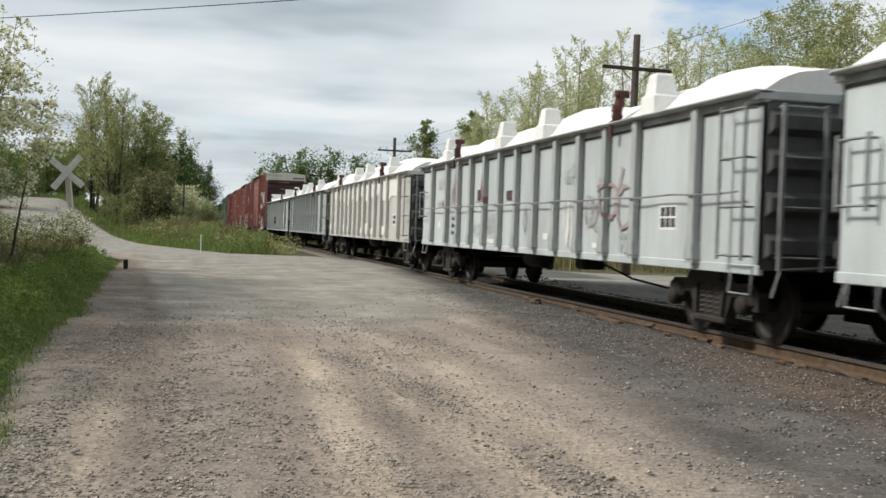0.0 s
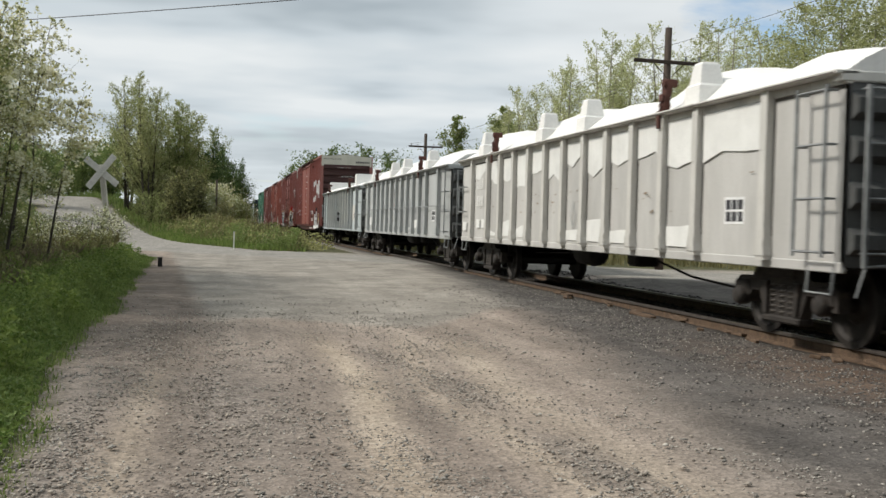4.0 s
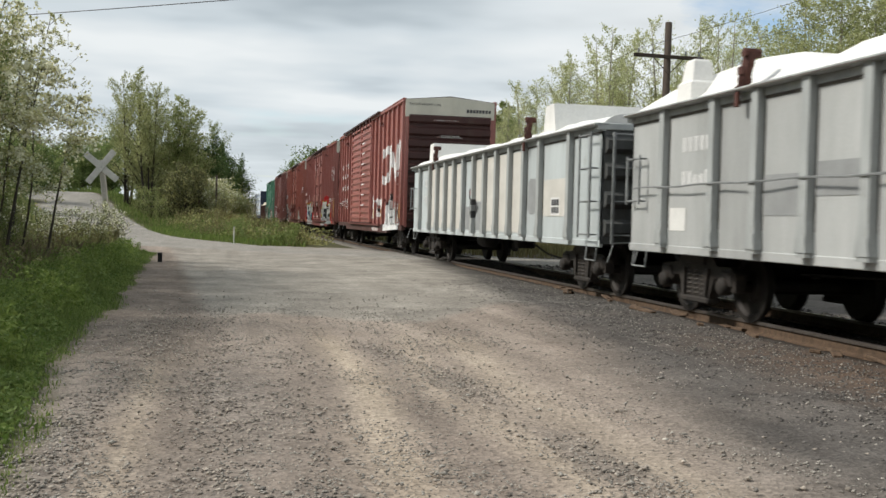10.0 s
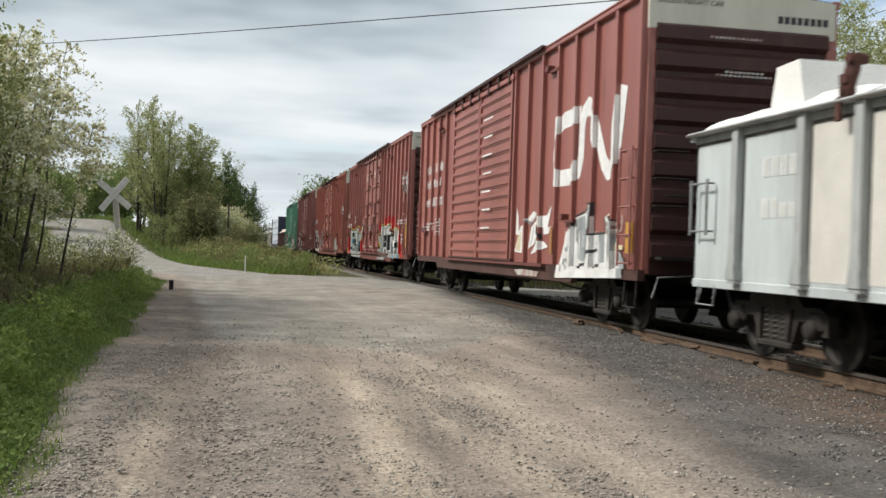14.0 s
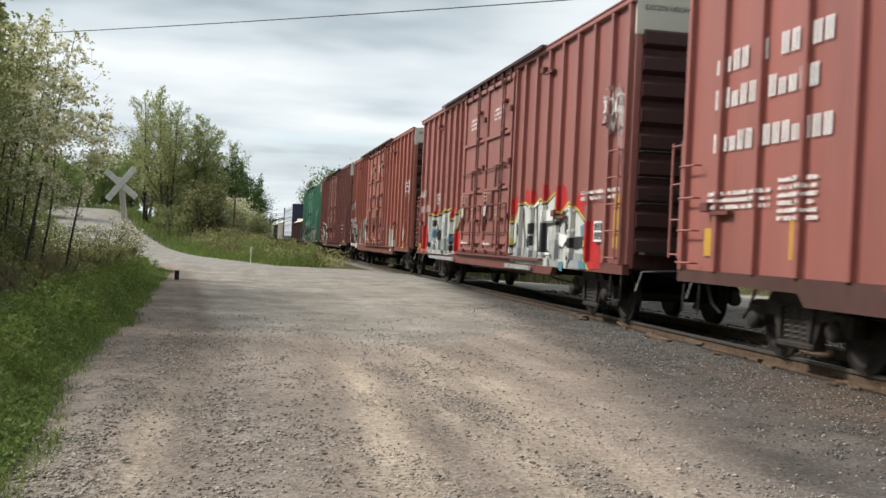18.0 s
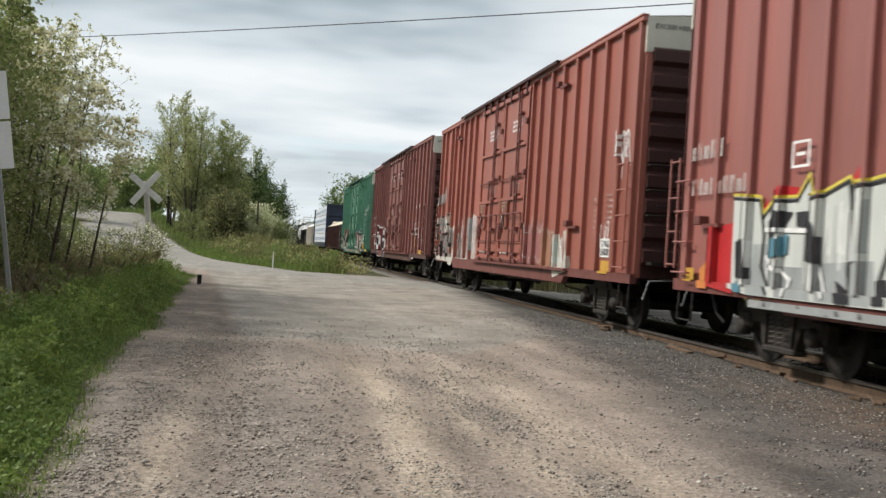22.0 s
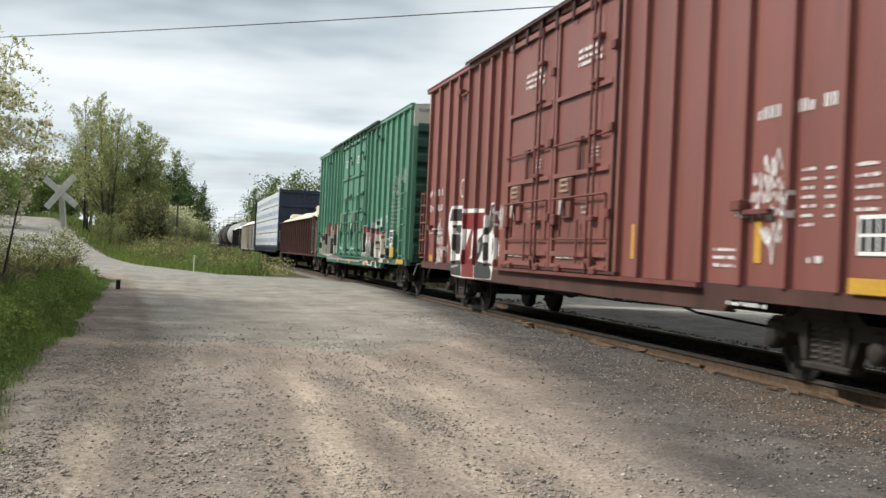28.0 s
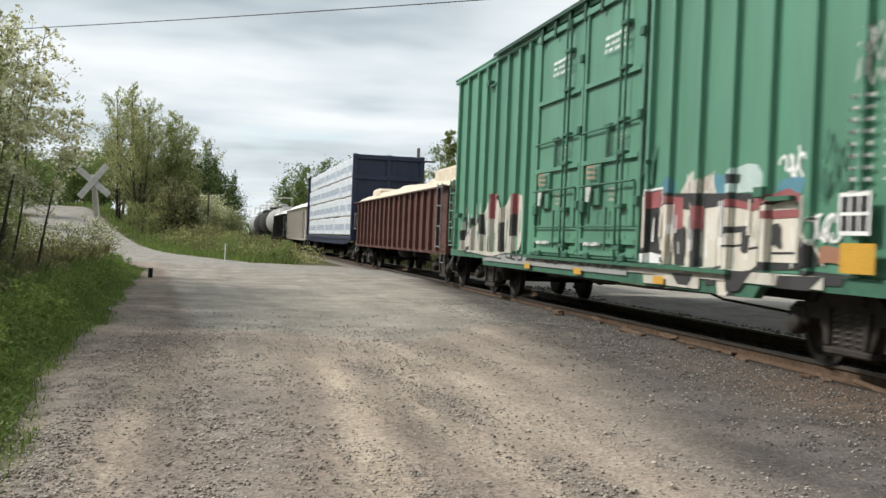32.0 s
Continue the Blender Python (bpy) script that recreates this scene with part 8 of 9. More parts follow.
    shapes(sd, "graffiti_wedge", [[(17.15, 1.60), (17.45, 1.66), (17.60, 1.50), (18.06, 0.86), (17.30, 0.82)], [(11.68, 1.63), (12.10, 1.75), (12.09, 1.14), (11.64, 1.12)]], M["g_red"], "red sprayed wedge")
    sd.paint("graffiti_letter", [crown + [(16.38, 0.81), (14.36, 0.81), (12.76, 0.81), (12.02, 0.90)]], M["g_light"], "pale silver sprayed letters edged black and yellow")
    stroke(sd, "graffiti_line", [(s, z - 0.045) for s, z in crown[2:14]], 0.03, M["g_charcoal"])
    stroke(sd, "graffiti_edge", crown[1:], 0.035, M["g_yellow"])
    # the lower halves fade to grey
    shapes(sd, "graffiti_shade", [[(12.36, 1.15), (13.39, 1.13), (13.54, 0.82), (12.20, 0.84)], [(13.50, 1.12), (14.43, 1.08), (14.36, 0.82), (13.54, 0.82)], [(14.90, 1.30), (15.60, 1.32), (15.73, 0.82), (14.95, 0.82)], [(16.30, 1.10), (17.05, 1.08), (17.0, 0.82), (16.2, 0.82)]], M["g_silver"], "grey shade of the letters")
    drips(sd, 12.3, 15.9, 0.84, 1.7, 46, 73, (M["g_silver"], M["g_light"], M["g_white"]), 0.045)
    shapes(sd, "graffiti_counter", [[(12.47, 1.63), (12.86, 1.65), (12.90, 1.41), (12.69, 1.38)], [(13.36, 1.63), (13.86, 1.65), (13.85, 1.43), (13.40, 1.41)], [(13.44, 1.37), (13.82, 1.39), (13.79, 1.15), (13.45, 1.14)], [(14.34, 1.63), (15.60, 1.66), (15.59, 1.59), (14.79, 1.58), (14.85, 1.08), (14.43, 1.06)],
                                    [(14.22, 1.82), (14.53, 1.83), (14.53, 1.69), (14.30, 1.68)], [(15.38, 1.97), (15.64, 1.74), (15.46, 1.66), (15.20, 1.68)], [(16.08, 1.32), (16.62, 1.38), (17.0, 1.39), (17.04, 1.21), (16.66, 1.15), (16.35, 1.19)], [(15.92, 1.66), (16.30, 1.54), (16.0, 1.41), (15.91, 1.47)]], M["g_black"], "black counter of a letter")
    for way in (((12.20, 1.16), (12.55, 1.24), (12.75, 1.05), (12.6, 0.86)), ((13.0, 1.95), (13.05, 1.60), (13.22, 1.30), (13.12, 0.95)), ((14.0, 1.98), (14.08, 1.5), (14.20, 1.1), (14.1, 0.88)), ((15.70, 1.18), (16.0, 1.28), (16.38, 0.98), (16.28, 0.84)), ((15.62, 1.60), (15.82, 1.80), (16.04, 1.92)), ((14.90, 1.08), (15.1, 1.02), (15.15, 0.85))):
        stroke(sd, "graffiti_line", way, 0.06, M["g_black"])
    for way in (((12.36, 1.60), (12.66, 1.94)), ((13.70, 1.95), (14.16, 2.05)), ((14.88, 1.52), (14.92, 1.15)), ((15.9, 1.85), (16.1, 1.93), (16.5, 1.84)), ((14.50, 1.05), (15.02, 1.05)), ((16.1, 1.42), (16.5, 1.50))):
        stroke(sd, "graffiti_highlight", way, 0.045, M["g_white"])
    shapes(sd, "graffiti_face", [[(14.24, 1.67), (15.14, 1.68), (15.16, 1.90), (14.6, 1.88)], [(15.56, 1.45), (16.19, 1.39), (15.85, 1.18), (15.59, 1.24)]], M["g_white"], "white face of a letter")
    shapes(sd, "graffiti_glint", [[(16.85, 1.56), (17.06, 1.60), (17.07, 1.39), (16.88, 1.41)], [(15.80, 0.92), (16.05, 0.93), (16.03, 0.75), (15.82, 0.77)], [(16.92, 1.06), (17.12, 1.08), (17.36, 0.84), (16.98, 0.82)], [(13.56, 1.30), (13.72, 1.34), (13.70, 1.18)]], M["g_blue"], "pale blue glint")
    # the second word, beside the far end
    crown = [(1.85, 0.90), (1.81, 2.07), (2.56, 2.02), (2.64, 1.81), (2.91, 1.99), (3.45, 1.99), (3.69, 2.23), (3.79, 1.96), (4.51, 2.15), (4.58, 2.06), (5.37, 2.15), (5.62, 1.83), (5.95, 1.85), (6.63, 2.09), (6.47, 1.70), (6.25, 1.47), (6.22, 0.90)]
    shapes(sd, "graffiti_wedge", [[(1.05, 1.65), (1.85, 1.72), (1.98, 0.83), (1.12, 0.90)], [(6.20, 1.41), (6.50, 1.52), (6.66, 1.10), (6.60, 0.90), (6.20, 0.86)]], M["g_red"], "red sprayed wedge")
    shapes(sd, "graffiti_glow", [[(5.52, 1.95), (5.99, 2.24), (6.18, 2.04), (5.72, 1.82)], [(2.9, 1.95), (3.1, 2.12), (3.5, 2.08), (3.45, 1.95)], [(4.50, 2.10), (4.66, 2.26), (4.75, 2.05)], [(2.55, 1.80), (2.72, 2.0), (2.80, 1.75)]], M["g_red"], "red sprayed cloud")
    shapes(sd, "graffiti_flare", [[(0.85, 1.10), (1.12, 1.25), (1.2, 0.86), (0.9, 0.86)]], M["g_orange"], "orange sprayed flare")
    sd.paint("graffiti_letter", [crown + [(5.29, 0.84), (2.40, 0.84)]], M["g_light"], "pale silver sprayed letters edged black and yellow")
    shapes(sd, "graffiti_shade", [[(2.3, 1.45), (2.75, 1.45), (2.9, 0.84), (2.35, 0.84)], [(3.9, 1.25), (5.0, 1.30), (5.05, 0.85), (4.0, 0.85)], [(5.3, 1.30), (6.2, 1.35), (6.2, 0.88), (5.35, 0.88)], [(3.0, 1.2), (3.8, 1.2), (3.9, 0.85), (3.1, 0.85)]], M["g_silver"], "grey shade of the letters")
    drips(sd, 1.95, 6.1, 0.86, 1.9, 50, 74, (M["g_silver"], M["g_light"], M["g_white"]), 0.05)
    stroke(sd, "graffiti_line", [(s, z - 0.05) for s, z in crown[1:15]], 0.04, M["g_black"])
    stroke(sd, "graffiti_edge", crown[1:16], 0.035, M["g_yellow"])
    shapes(sd, "graffiti_counter", [[(1.93, 1.48), (2.28, 1.51), (2.35, 1.03), (1.98, 1.04)], [(2.79, 1.72), (3.04, 1.84), (3.37, 1.81), (2.99, 1.47), (2.84, 1.38)], [(3.44, 1.81), (3.79, 1.82), (3.79, 1.64), (3.46, 1.65)], [(3.75, 1.80), (3.95, 1.66), (4.05, 1.24), (3.85, 1.27)], [(5.58, 1.42), (5.93, 1.43), (5.96, 1.17), (5.61, 1.14)],
                                    [(5.59, 1.11), (5.92, 1.12), (5.92, 0.91), (5.61, 0.90)], [(5.06, 1.11), (5.26, 1.13), (5.29, 0.88), (5.09, 0.87)], [(4.34, 1.09), (4.68, 0.95), (4.69, 0.86), (4.41, 0.85)]], M["g_black"], "black counter of a letter")
    for way in (((2.56, 1.95), (2.70, 1.55), (2.66, 1.2), (2.9, 0.88)), ((4.52, 2.05), (4.62, 1.6), (4.55, 1.2), (4.62, 0.95)), ((5.36, 2.05), (5.30, 1.5), (5.12, 1.1)), ((6.05, 1.7), (6.2, 1.5), (6.1, 1.0))):
        stroke(sd, "graffiti_line", way, 0.05, M["g_charcoal"])
    for way in (((2.79, 1.30), (3.38, 1.06), (3.30, 0.88)), ((2.73, 1.62), (3.82, 1.60)), ((4.70, 1.95), (4.76, 1.3)), ((4.02, 1.2), (4.16, 0.9))):
        stroke(sd, "graffiti_highlight", way, 0.05, M["g_white"])
    shapes(sd, "graffiti_glint", [[(3.05, 1.51), (3.30, 1.57), (3.29, 1.35), (3.02, 1.28)], [(5.58, 1.37), (5.93, 1.39), (5.73, 1.23), (5.54, 1.19)], [(2.0, 0.98), (2.2, 1.02), (2.25, 0.86), (2.05, 0.86)]], M["g_blue"], "pale blue glint")
    for a, b in ((2.5, 4.6), (4.6, 6.25), (11.9, 14.0)):
        sd.rect("graffiti_foot", a, b, 0.70, 0.79, M["patch_grey"])
        drips(sd, a + 0.05, b - 0.05, 0.70, 0.79, int((b - a) * 4), 103, (M["g_charcoal"], M["g_silver"]), 0.07)
    loops(sd, 18.05, 18.85, 3.28, 3.66, 6, 75, M["g_white"], 0.045)
    squiggle(sd, [(18.1, 18.8, 3.05, 3.40), (18.2, 18.75, 3.45, 3.75)], 76, M["g_worn"], 0.035, 0.06)
    stroke(sd, "graffiti_tag", [(18.62, 3.25), (18.66, 2.72)], 0.03, M["g_worn"])
    stroke(sd, "graffiti_tag", [(18.74, 3.20), (18.76, 2.66)], 0.03, M["g_worn"])
    data_plate(sd, 17.66, 1.3, 0.45, 0.34)
    sd.bars("small_stencil", 16.9, 2.1, 2, 1.9, 0.06, M["g_white"], rng=random.Random(12))
    for s in (7.95, 10.48):
        door_marks(sd, s - 0.92)
        sd.bars("door_stencil", s, 4.24, 3, 0.9, 0.06, M["g_white"], lift=0.064, rng=random.Random(13))
    sd.rect("reflector", 18.62, 18.85, 1.2, 2.05, M["yellow"], lift=0.06)
    sd.rect("reflector", 0.50, 0.76, 0.94, 1.12, M["yellow"])
    sd.bars("stencil_bar", 0.45, 2.58, 1, 0.95, 0.24, M["g_worn"], rng=random.Random(14))
    sd.bars("stencil_bar", 0.55, 2.10, 1, 2.0, 0.22, M["g_worn"], rng=random.Random(15))
    for a, b, c, d in ((3.32, 3.72, 2.30, 2.33), (3.32, 3.72, 2.57, 2.60), (3.32, 3.36, 2.33, 2.57), (3.68, 3.72, 2.33, 2.57), (3.42, 3.62, 2.43, 2.47)):
        sd.rect("square_emblem", a, b, c, d, M["g_white"])

    # third boxcar: orange red, white tags
    car, sd = boxcar("boxcar", 41.72, 19.1, M["orange_red"], "faded orange-red boxcar with white tags on it", 23, run=3.6, lead=(0.22, 0.98, 1.98, 2.60, 3.42, 4.13, 4.95, 5.74))
    shapes(sd, "graffiti_letter", [[(0.13, 0.85), (0.10, 2.15), (0.48, 2.30), (0.80, 2.12), (1.13, 2.27), (1.35, 2.15), (1.73, 2.32), (2.37, 2.36), (2.53, 1.85), (2.75, 1.90), (3.22, 2.04), (3.29, 1.02), (2.92, 0.71), (2.43, 0.72), (2.30, 0.82)]], M["g_dirty"], "worn white block letters")
    shapes(sd, "graffiti_counter", [[(0.18, 1.86), (0.38, 1.90), (0.46, 0.94), (0.27, 0.97)], [(0.84, 1.73), (1.14, 1.69), (1.20, 0.87), (0.98, 0.89)], [(1.44, 1.41), (2.35, 1.43), (2.11, 1.30), (1.45, 1.32)], [(1.64, 2.0), (2.16, 2.02), (2.10, 1.95), (1.65, 1.93)], [(1.82, 1.30), (2.02, 1.30), (2.04, 0.85), (1.86, 0.87)], [(0.88, 2.24), (1.10, 2.25), (1.14, 1.88), (0.92, 1.89)], [(1.87, 2.31), (2.25, 2.31), (2.13, 2.25), (1.87, 2.26)], [(2.45, 1.80), (2.68, 1.78), (2.62, 1.66), (2.48, 1.68)]], M["g_charcoal"], "dark counter of a letter")
    drips(sd, 0.2, 2.4, 0.86, 2.2, 34, 76, (M["g_worn"], M["g_white"], M["g_grey"]), 0.04)
    drips(sd, 2.6, 3.25, 0.95, 1.9, 8, 77, (M["g_worn"], M["orange_red"]), 0.05)
    shapes(sd, "graffiti_letter", [[(3.52, 0.94), (3.98, 1.66), (4.34, 1.70), (4.42, 1.96), (4.88, 2.19), (4.95, 0.93)], [(5.02, 0.93), (5.0, 1.91), (5.20, 1.98), (5.43, 2.21), (5.74, 2.01), (5.72, 0.95)], [(5.80, 0.95), (5.84, 2.22), (6.41, 2.13), (6.48, 0.98)]], M["g_worn"], "worn white block letters")
    shapes(sd, "graffiti_shade", [[(5.02, 1.5), (5.05, 2.12), (5.35, 2.15), (5.5, 1.6)], [(5.62, 2.05), (5.80, 2.10), (5.82, 1.2), (5.7, 1.2)]], M["g_grey"], "grey faded paint")
    drips(sd, 3.9, 6.4, 0.95, 2.1, 44, 78, (M["g_dirty"], M["orange_red"], M["g_white"], M["g_grey"]), 0.05)
    squiggle(sd, [(0.1, 1.3, 2.6, 3.1)], 78, M["g_worn"], 0.05, 0.10)
    sd.paint("faded_panel", [crest([(11.72, 1.6), (12.0, 1.80), (12.5, 1.85), (12.9, 1.75), (13.25, 1.95), (13.42, 1.6)], 0.98)], M["g_mauve"], "faded mauve sprayed panel")
    sd.paint("faded_panel", [crest([(13.42, 1.5), (13.6, 1.80), (14.1, 1.68), (14.2, 1.5)], 0.92)], M["g_tan"], "faded tan sprayed panel")
    shapes(sd, "graffiti_letter", [[(14.21, 1.54), (14.78, 1.62), (15.04, 1.08), (15.49, 1.09), (15.65, 0.92), (14.59, 0.74), (14.39, 1.07)], [(15.04, 1.66), (15.30, 1.72), (15.44, 1.55), (15.63, 1.01), (15.23, 0.91)]], M["g_dirty"], "white sprayed patch, worn")
    drips(sd, 14.3, 15.5, 0.84, 1.6, 20, 79, (M["g_white"], M["g_worn"], M["g_aqua"]), 0.05)
    squiggle(sd, [(11.7, 13.4, 1.65, 1.85), (11.75, 13.5, 1.0, 1.15), (12.4, 12.9, 1.2, 1.9), (13.4, 14.2, 1.5, 1.75)], 91, M["g_worn"], 0.025, 0.16)
    loops(sd, 18.05, 18.6, 2.85, 3.32, 4, 79, M["g_white"], 0.035)
    squiggle(sd, [(18.15, 18.6, 2.80, 3.1)], 80, M["g_white"], 0.03, 0.06)
    stroke(sd, "graffiti_tag", [(18.36, 2.85), (18.32, 2.52)], 0.025, M["g_white"])
    sd.rect("reflector", 17.48, 17.98, 0.92, 1.14, M["yellow"], "yellow panel", lift=0.06)
    data_plate(sd, 17.42, 1.20, 0.48, 0.32)
    loops(sd, 17.40, 17.88, 1.25, 1.82, 5, 93, M["g_white"], 0.022)
    sd.bars("small_stencil", 16.95, 2.2, 7, 0.30, 0.045, M["g_worn"], gap=2.2, rng=random.Random(15))
    sd.bars("small_stencil", 17.6, 2.25, 6, 0.35, 0.045, M["g_worn"], gap=2.2, rng=random.Random(35))
    for s in (7.95, 10.48):
        door_marks(sd, s - 0.92)
        sd.bars("door_stencil", s, 4.24, 3, 0.9, 0.06, M["g_white"], lift=0.064, rng=random.Random(16))
    # faint large letters on the first door, scuffed paint below them
    stroke(sd, "faded_letter", [(7.62, 2.60), (7.36, 2.62), (7.34, 2.88), (7.60, 2.90)], 0.035, M["g_worn"])
    for a in (7.74, 8.16, 8.58):
        stroke(sd, "faded_letter", [(a, 2.62), (a + 0.02, 2.88)], 0.03, M["g_worn"])
    squiggle(sd, [(7.30, 7.75, 1.70, 2.05), (8.30, 8.55, 1.75, 2.05), (8.05, 8.35, 1.45, 1.7)], 98, M["g_worn"], 0.035, 0.08)
    # black flicks over the worn letters
    squiggle(sd, [(0.15, 0.75, 1.80, 2.10), (0.75, 1.25, 1.25, 1.55), (1.30, 2.05, 1.45, 1.70), (1.30, 1.95, 1.05, 1.28), (1.05, 1.7, 1.85, 2.05), (2.55, 2.95, 1.2, 1.7)], 99, M["g_charcoal"], 0.05, 0.13)
    for a, z in ((4.30, 1.45), (5.28, 1.05), (5.30, 1.62), (5.95, 1.3), (4.7, 1.1), (6.1, 1.75)):
        stroke(sd, "graffiti_line", [(a - 0.16, z), (a, z + 0.12), (a + 0.12, z + 0.02)], 0.035, M["g_grey"])
    drips(sd, 0.25, 2.9, 0.80, 2.25, 16, 101, (M["orange_red"],), 0.035)
    drips(sd, 3.6, 6.45, 0.92, 2.2, 18, 102, (M["orange_red"],), 0.035)

    # fourth boxcar: maroon
    car, sd = boxcar("boxcar", 62.92, 19.1, M["maroon"], "maroon boxcar with black and white graffiti", 24, top=5.2, belly=M["sill_shade_grime"])
    rng = random.Random(80)
    sd.paint("graffiti_outline", [[(2.42, 2.0), (2.60, 2.22), (3.70, 2.21), (3.83, 2.13), (5.42, 2.09), (5.57, 1.93), (5.71, 1.96), (5.78, 2.18), (6.15, 2.23), (6.22, 2.13), (6.11, 1.70), (6.31, 1.57), (6.44, 1.36), (6.41, 1.16), (6.21, 0.94), (6.12, 0.70), (3.93, 0.67), (3.02, 0.69), (2.76, 1.19), (2.40, 1.75)]], M["g_white"], "white field of bold sprayed letters")
    black = [[(2.53, 1.90), (2.67, 2.15), (3.70, 2.14), (3.79, 1.87)], [(3.10, 1.79), (3.79, 1.80), (3.84, 1.63), (3.25, 1.61)], [(3.10, 1.59), (3.46, 1.61), (3.62, 1.41), (3.50, 1.17), (3.20, 1.17), (3.06, 1.36)], [(2.86, 1.0), (3.80, 1.06), (3.89, 0.70), (3.0, 0.71)],
             [(4.93, 1.48), (5.71, 1.72), (5.77, 2.13), (6.13, 2.19), (6.10, 1.91), (5.95, 1.68), (5.53, 1.51), (5.21, 1.22), (4.91, 1.0), (4.80, 1.22)], [(4.88, 1.04), (5.36, 1.01), (5.92, 1.01), (6.12, 0.84), (6.08, 0.71), (4.90, 0.69)], [(5.58, 1.40), (5.70, 1.42), (5.74, 1.08), (5.63, 1.05)], oval(6.16, 1.33, 0.16, 0.20)]
    for p in black:
        sd.paint("graffiti_fill", [p], M["g_charcoal"])
    for p in ([(3.94, 1.70), (3.87, 2.04), (5.42, 2.01), (5.58, 1.80), (5.48, 1.71), (4.72, 1.68)], [(4.40, 1.71), (4.88, 1.71), (4.53, 1.26), (4.32, 1.08), (4.84, 1.09), (4.86, 0.70), (3.92, 0.69), (3.87, 1.0), (4.02, 1.36)]):
        sd.paint("graffiti_red", [p], M["g_dull_red"])
    for p in ([(4.95, 1.40), (5.10, 1.45), (5.0, 1.2), (4.9, 1.22)], [(3.0, 0.90), (3.6, 0.95), (3.6, 0.90), (3.0, 0.86)]):
        sd.paint("graffiti_highlight", [p], M["g_grey"])
    stroke(sd, "graffiti_line", [(3.84, 2.1), (3.90, 1.0)], 0.03, M["g_white"])
    squiggle(sd, [(6.25, 6.75, 1.78, 2.05), (6.30, 6.7, 1.66, 1.80)], 82, M["g_white"], 0.02, 0.07)
    sd.rect("reflector", 12.54, 12.70, 1.20, 1.66, M["yellow"], "yellow reflector strip", lift=0.06)
    sd.rect("reflector", 15.72, 15.86, 1.2, 1.64, M["yellow"], lift=0.06)
    sd.rect("reflector", 0.05, 0.11, 1.2, 1.80, M["yellow"], lift=0.06)
    sd.rect("reflector", 17.5, 18.2, 0.95, 1.10, M["yellow"])
    sd.bars("stencil_bar", 15.7, 2.70, 1, 1.5, 0.13, M["g_white"], rng=random.Random(18))
    sd.bars("small_stencil", 16.58, 2.11, 7, 0.22, 0.032, M["g_white"], gap=2.8, rng=random.Random(19))
    sd.bars("small_stencil", 16.98, 2.10, 6, 0.22, 0.032, M["g_white"], gap=2.8, rng=random.Random(29))
    sd.bars("small_stencil", 17.45, 2.10, 5, 0.34, 0.035, M["g_white"], gap=2.9, rng=random.Random(39))
    sd.bars("small_stencil", 14.85, 1.32, 3, 0.55, 0.04, M["g_white"], gap=2.2, rng=random.Random(49))
    sd.bars("small_stencil", 16.72, 1.22, 1, 0.3, 0.07, M["g_white"], rng=random.Random(59))
    sd.bars("small_stencil", 15.28, 0.74, 1, 0.8, 0.045, M["g_white"], rng=random.Random(69))
    squiggle(sd, [(15.85, 16.15, 2.12, 2.32), (15.66, 16.34, 1.98, 2.12), (15.60, 16.42, 1.80, 1.96), (15.44, 16.44, 1.66, 1.78), (15.84, 16.34, 1.42, 1.60), (15.95, 16.10, 1.22, 1.45)], 81, M["g_white"], 0.016, 0.04)
    data_plate(sd, 17.5, 1.3, 0.45, 0.36)
    for s in (7.95, 10.48):
        door_marks(sd, s - 0.92)
        sd.bars("door_stencil", s, 4.28, 3, 0.9, 0.06, M["g_white"], lift=0.064, rng=random.Random(20))
    sd.bars("stencil_bar", 0.55, 2.50, 2, 1.2, 0.16, M["g_white"], gap=2.2, rng=random.Random(21))
    sd.bars("small_stencil", 0.6, 1.7, 2, 1.3, 0.05, M["g_white"], rng=random.Random(22))
    sd.paint("round_emblem", [[(3.6 + r * math.cos(a * math.tau / 20), 2.58 + 1.25 * r * math.sin(a * math.tau / 20)) for a in range(20)] for r in (0.16,)], M["g_white"])
    sd.paint("round_emblem_field", [[(3.6 + r * math.cos(a * math.tau / 20), 2.58 + 1.25 * r * math.sin(a * math.tau / 20)) for a in range(20)] for r in (0.13,)], M["maroon"])
    sd.rect("reflector", 0.7, 1.05, 0.98, 1.12, M["yellow"])
    squiggle(sd, [(1.45, 1.75, 1.5, 1.95), (1.45, 2.1, 1.35, 1.55), (1.45, 2.15, 1.12, 1.32), (1.48, 2.1, 0.93, 1.10), (2.1, 2.5, 1.1, 1.4), (6.2, 6.6, 1.75, 2.05)], 83, M["g_white"], 0.02, 0.05)

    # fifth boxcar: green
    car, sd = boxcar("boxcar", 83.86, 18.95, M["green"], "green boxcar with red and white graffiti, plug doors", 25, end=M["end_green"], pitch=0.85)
    cloud = random.Random(84)
    for c, w, z, hh in ((12.75, 0.30, 1.98, 0.14), (14.22, 0.24, 1.94, 0.16), (15.82, 0.32, 1.86, 0.12)):
        sd.paint("graffiti_cloud", [blob(c - w, c + w, z - hh, z + hh, cloud, 14, 0.4)], M["g_blue"], "dusty blue sprayed cloud")
    shapes(sd, "graffiti_cloud", [[(13.11, 1.88), (13.45, 2.16), (13.62, 2.0), (13.99, 2.10), (14.16, 1.80), (13.59, 1.72)]], M["g_dirty"], "white sprayed cloud")
    drips(sd, 13.3, 14.1, 1.75, 2.12, 9, 84, (M["g_mauve"], M["g_white"]), 0.045)
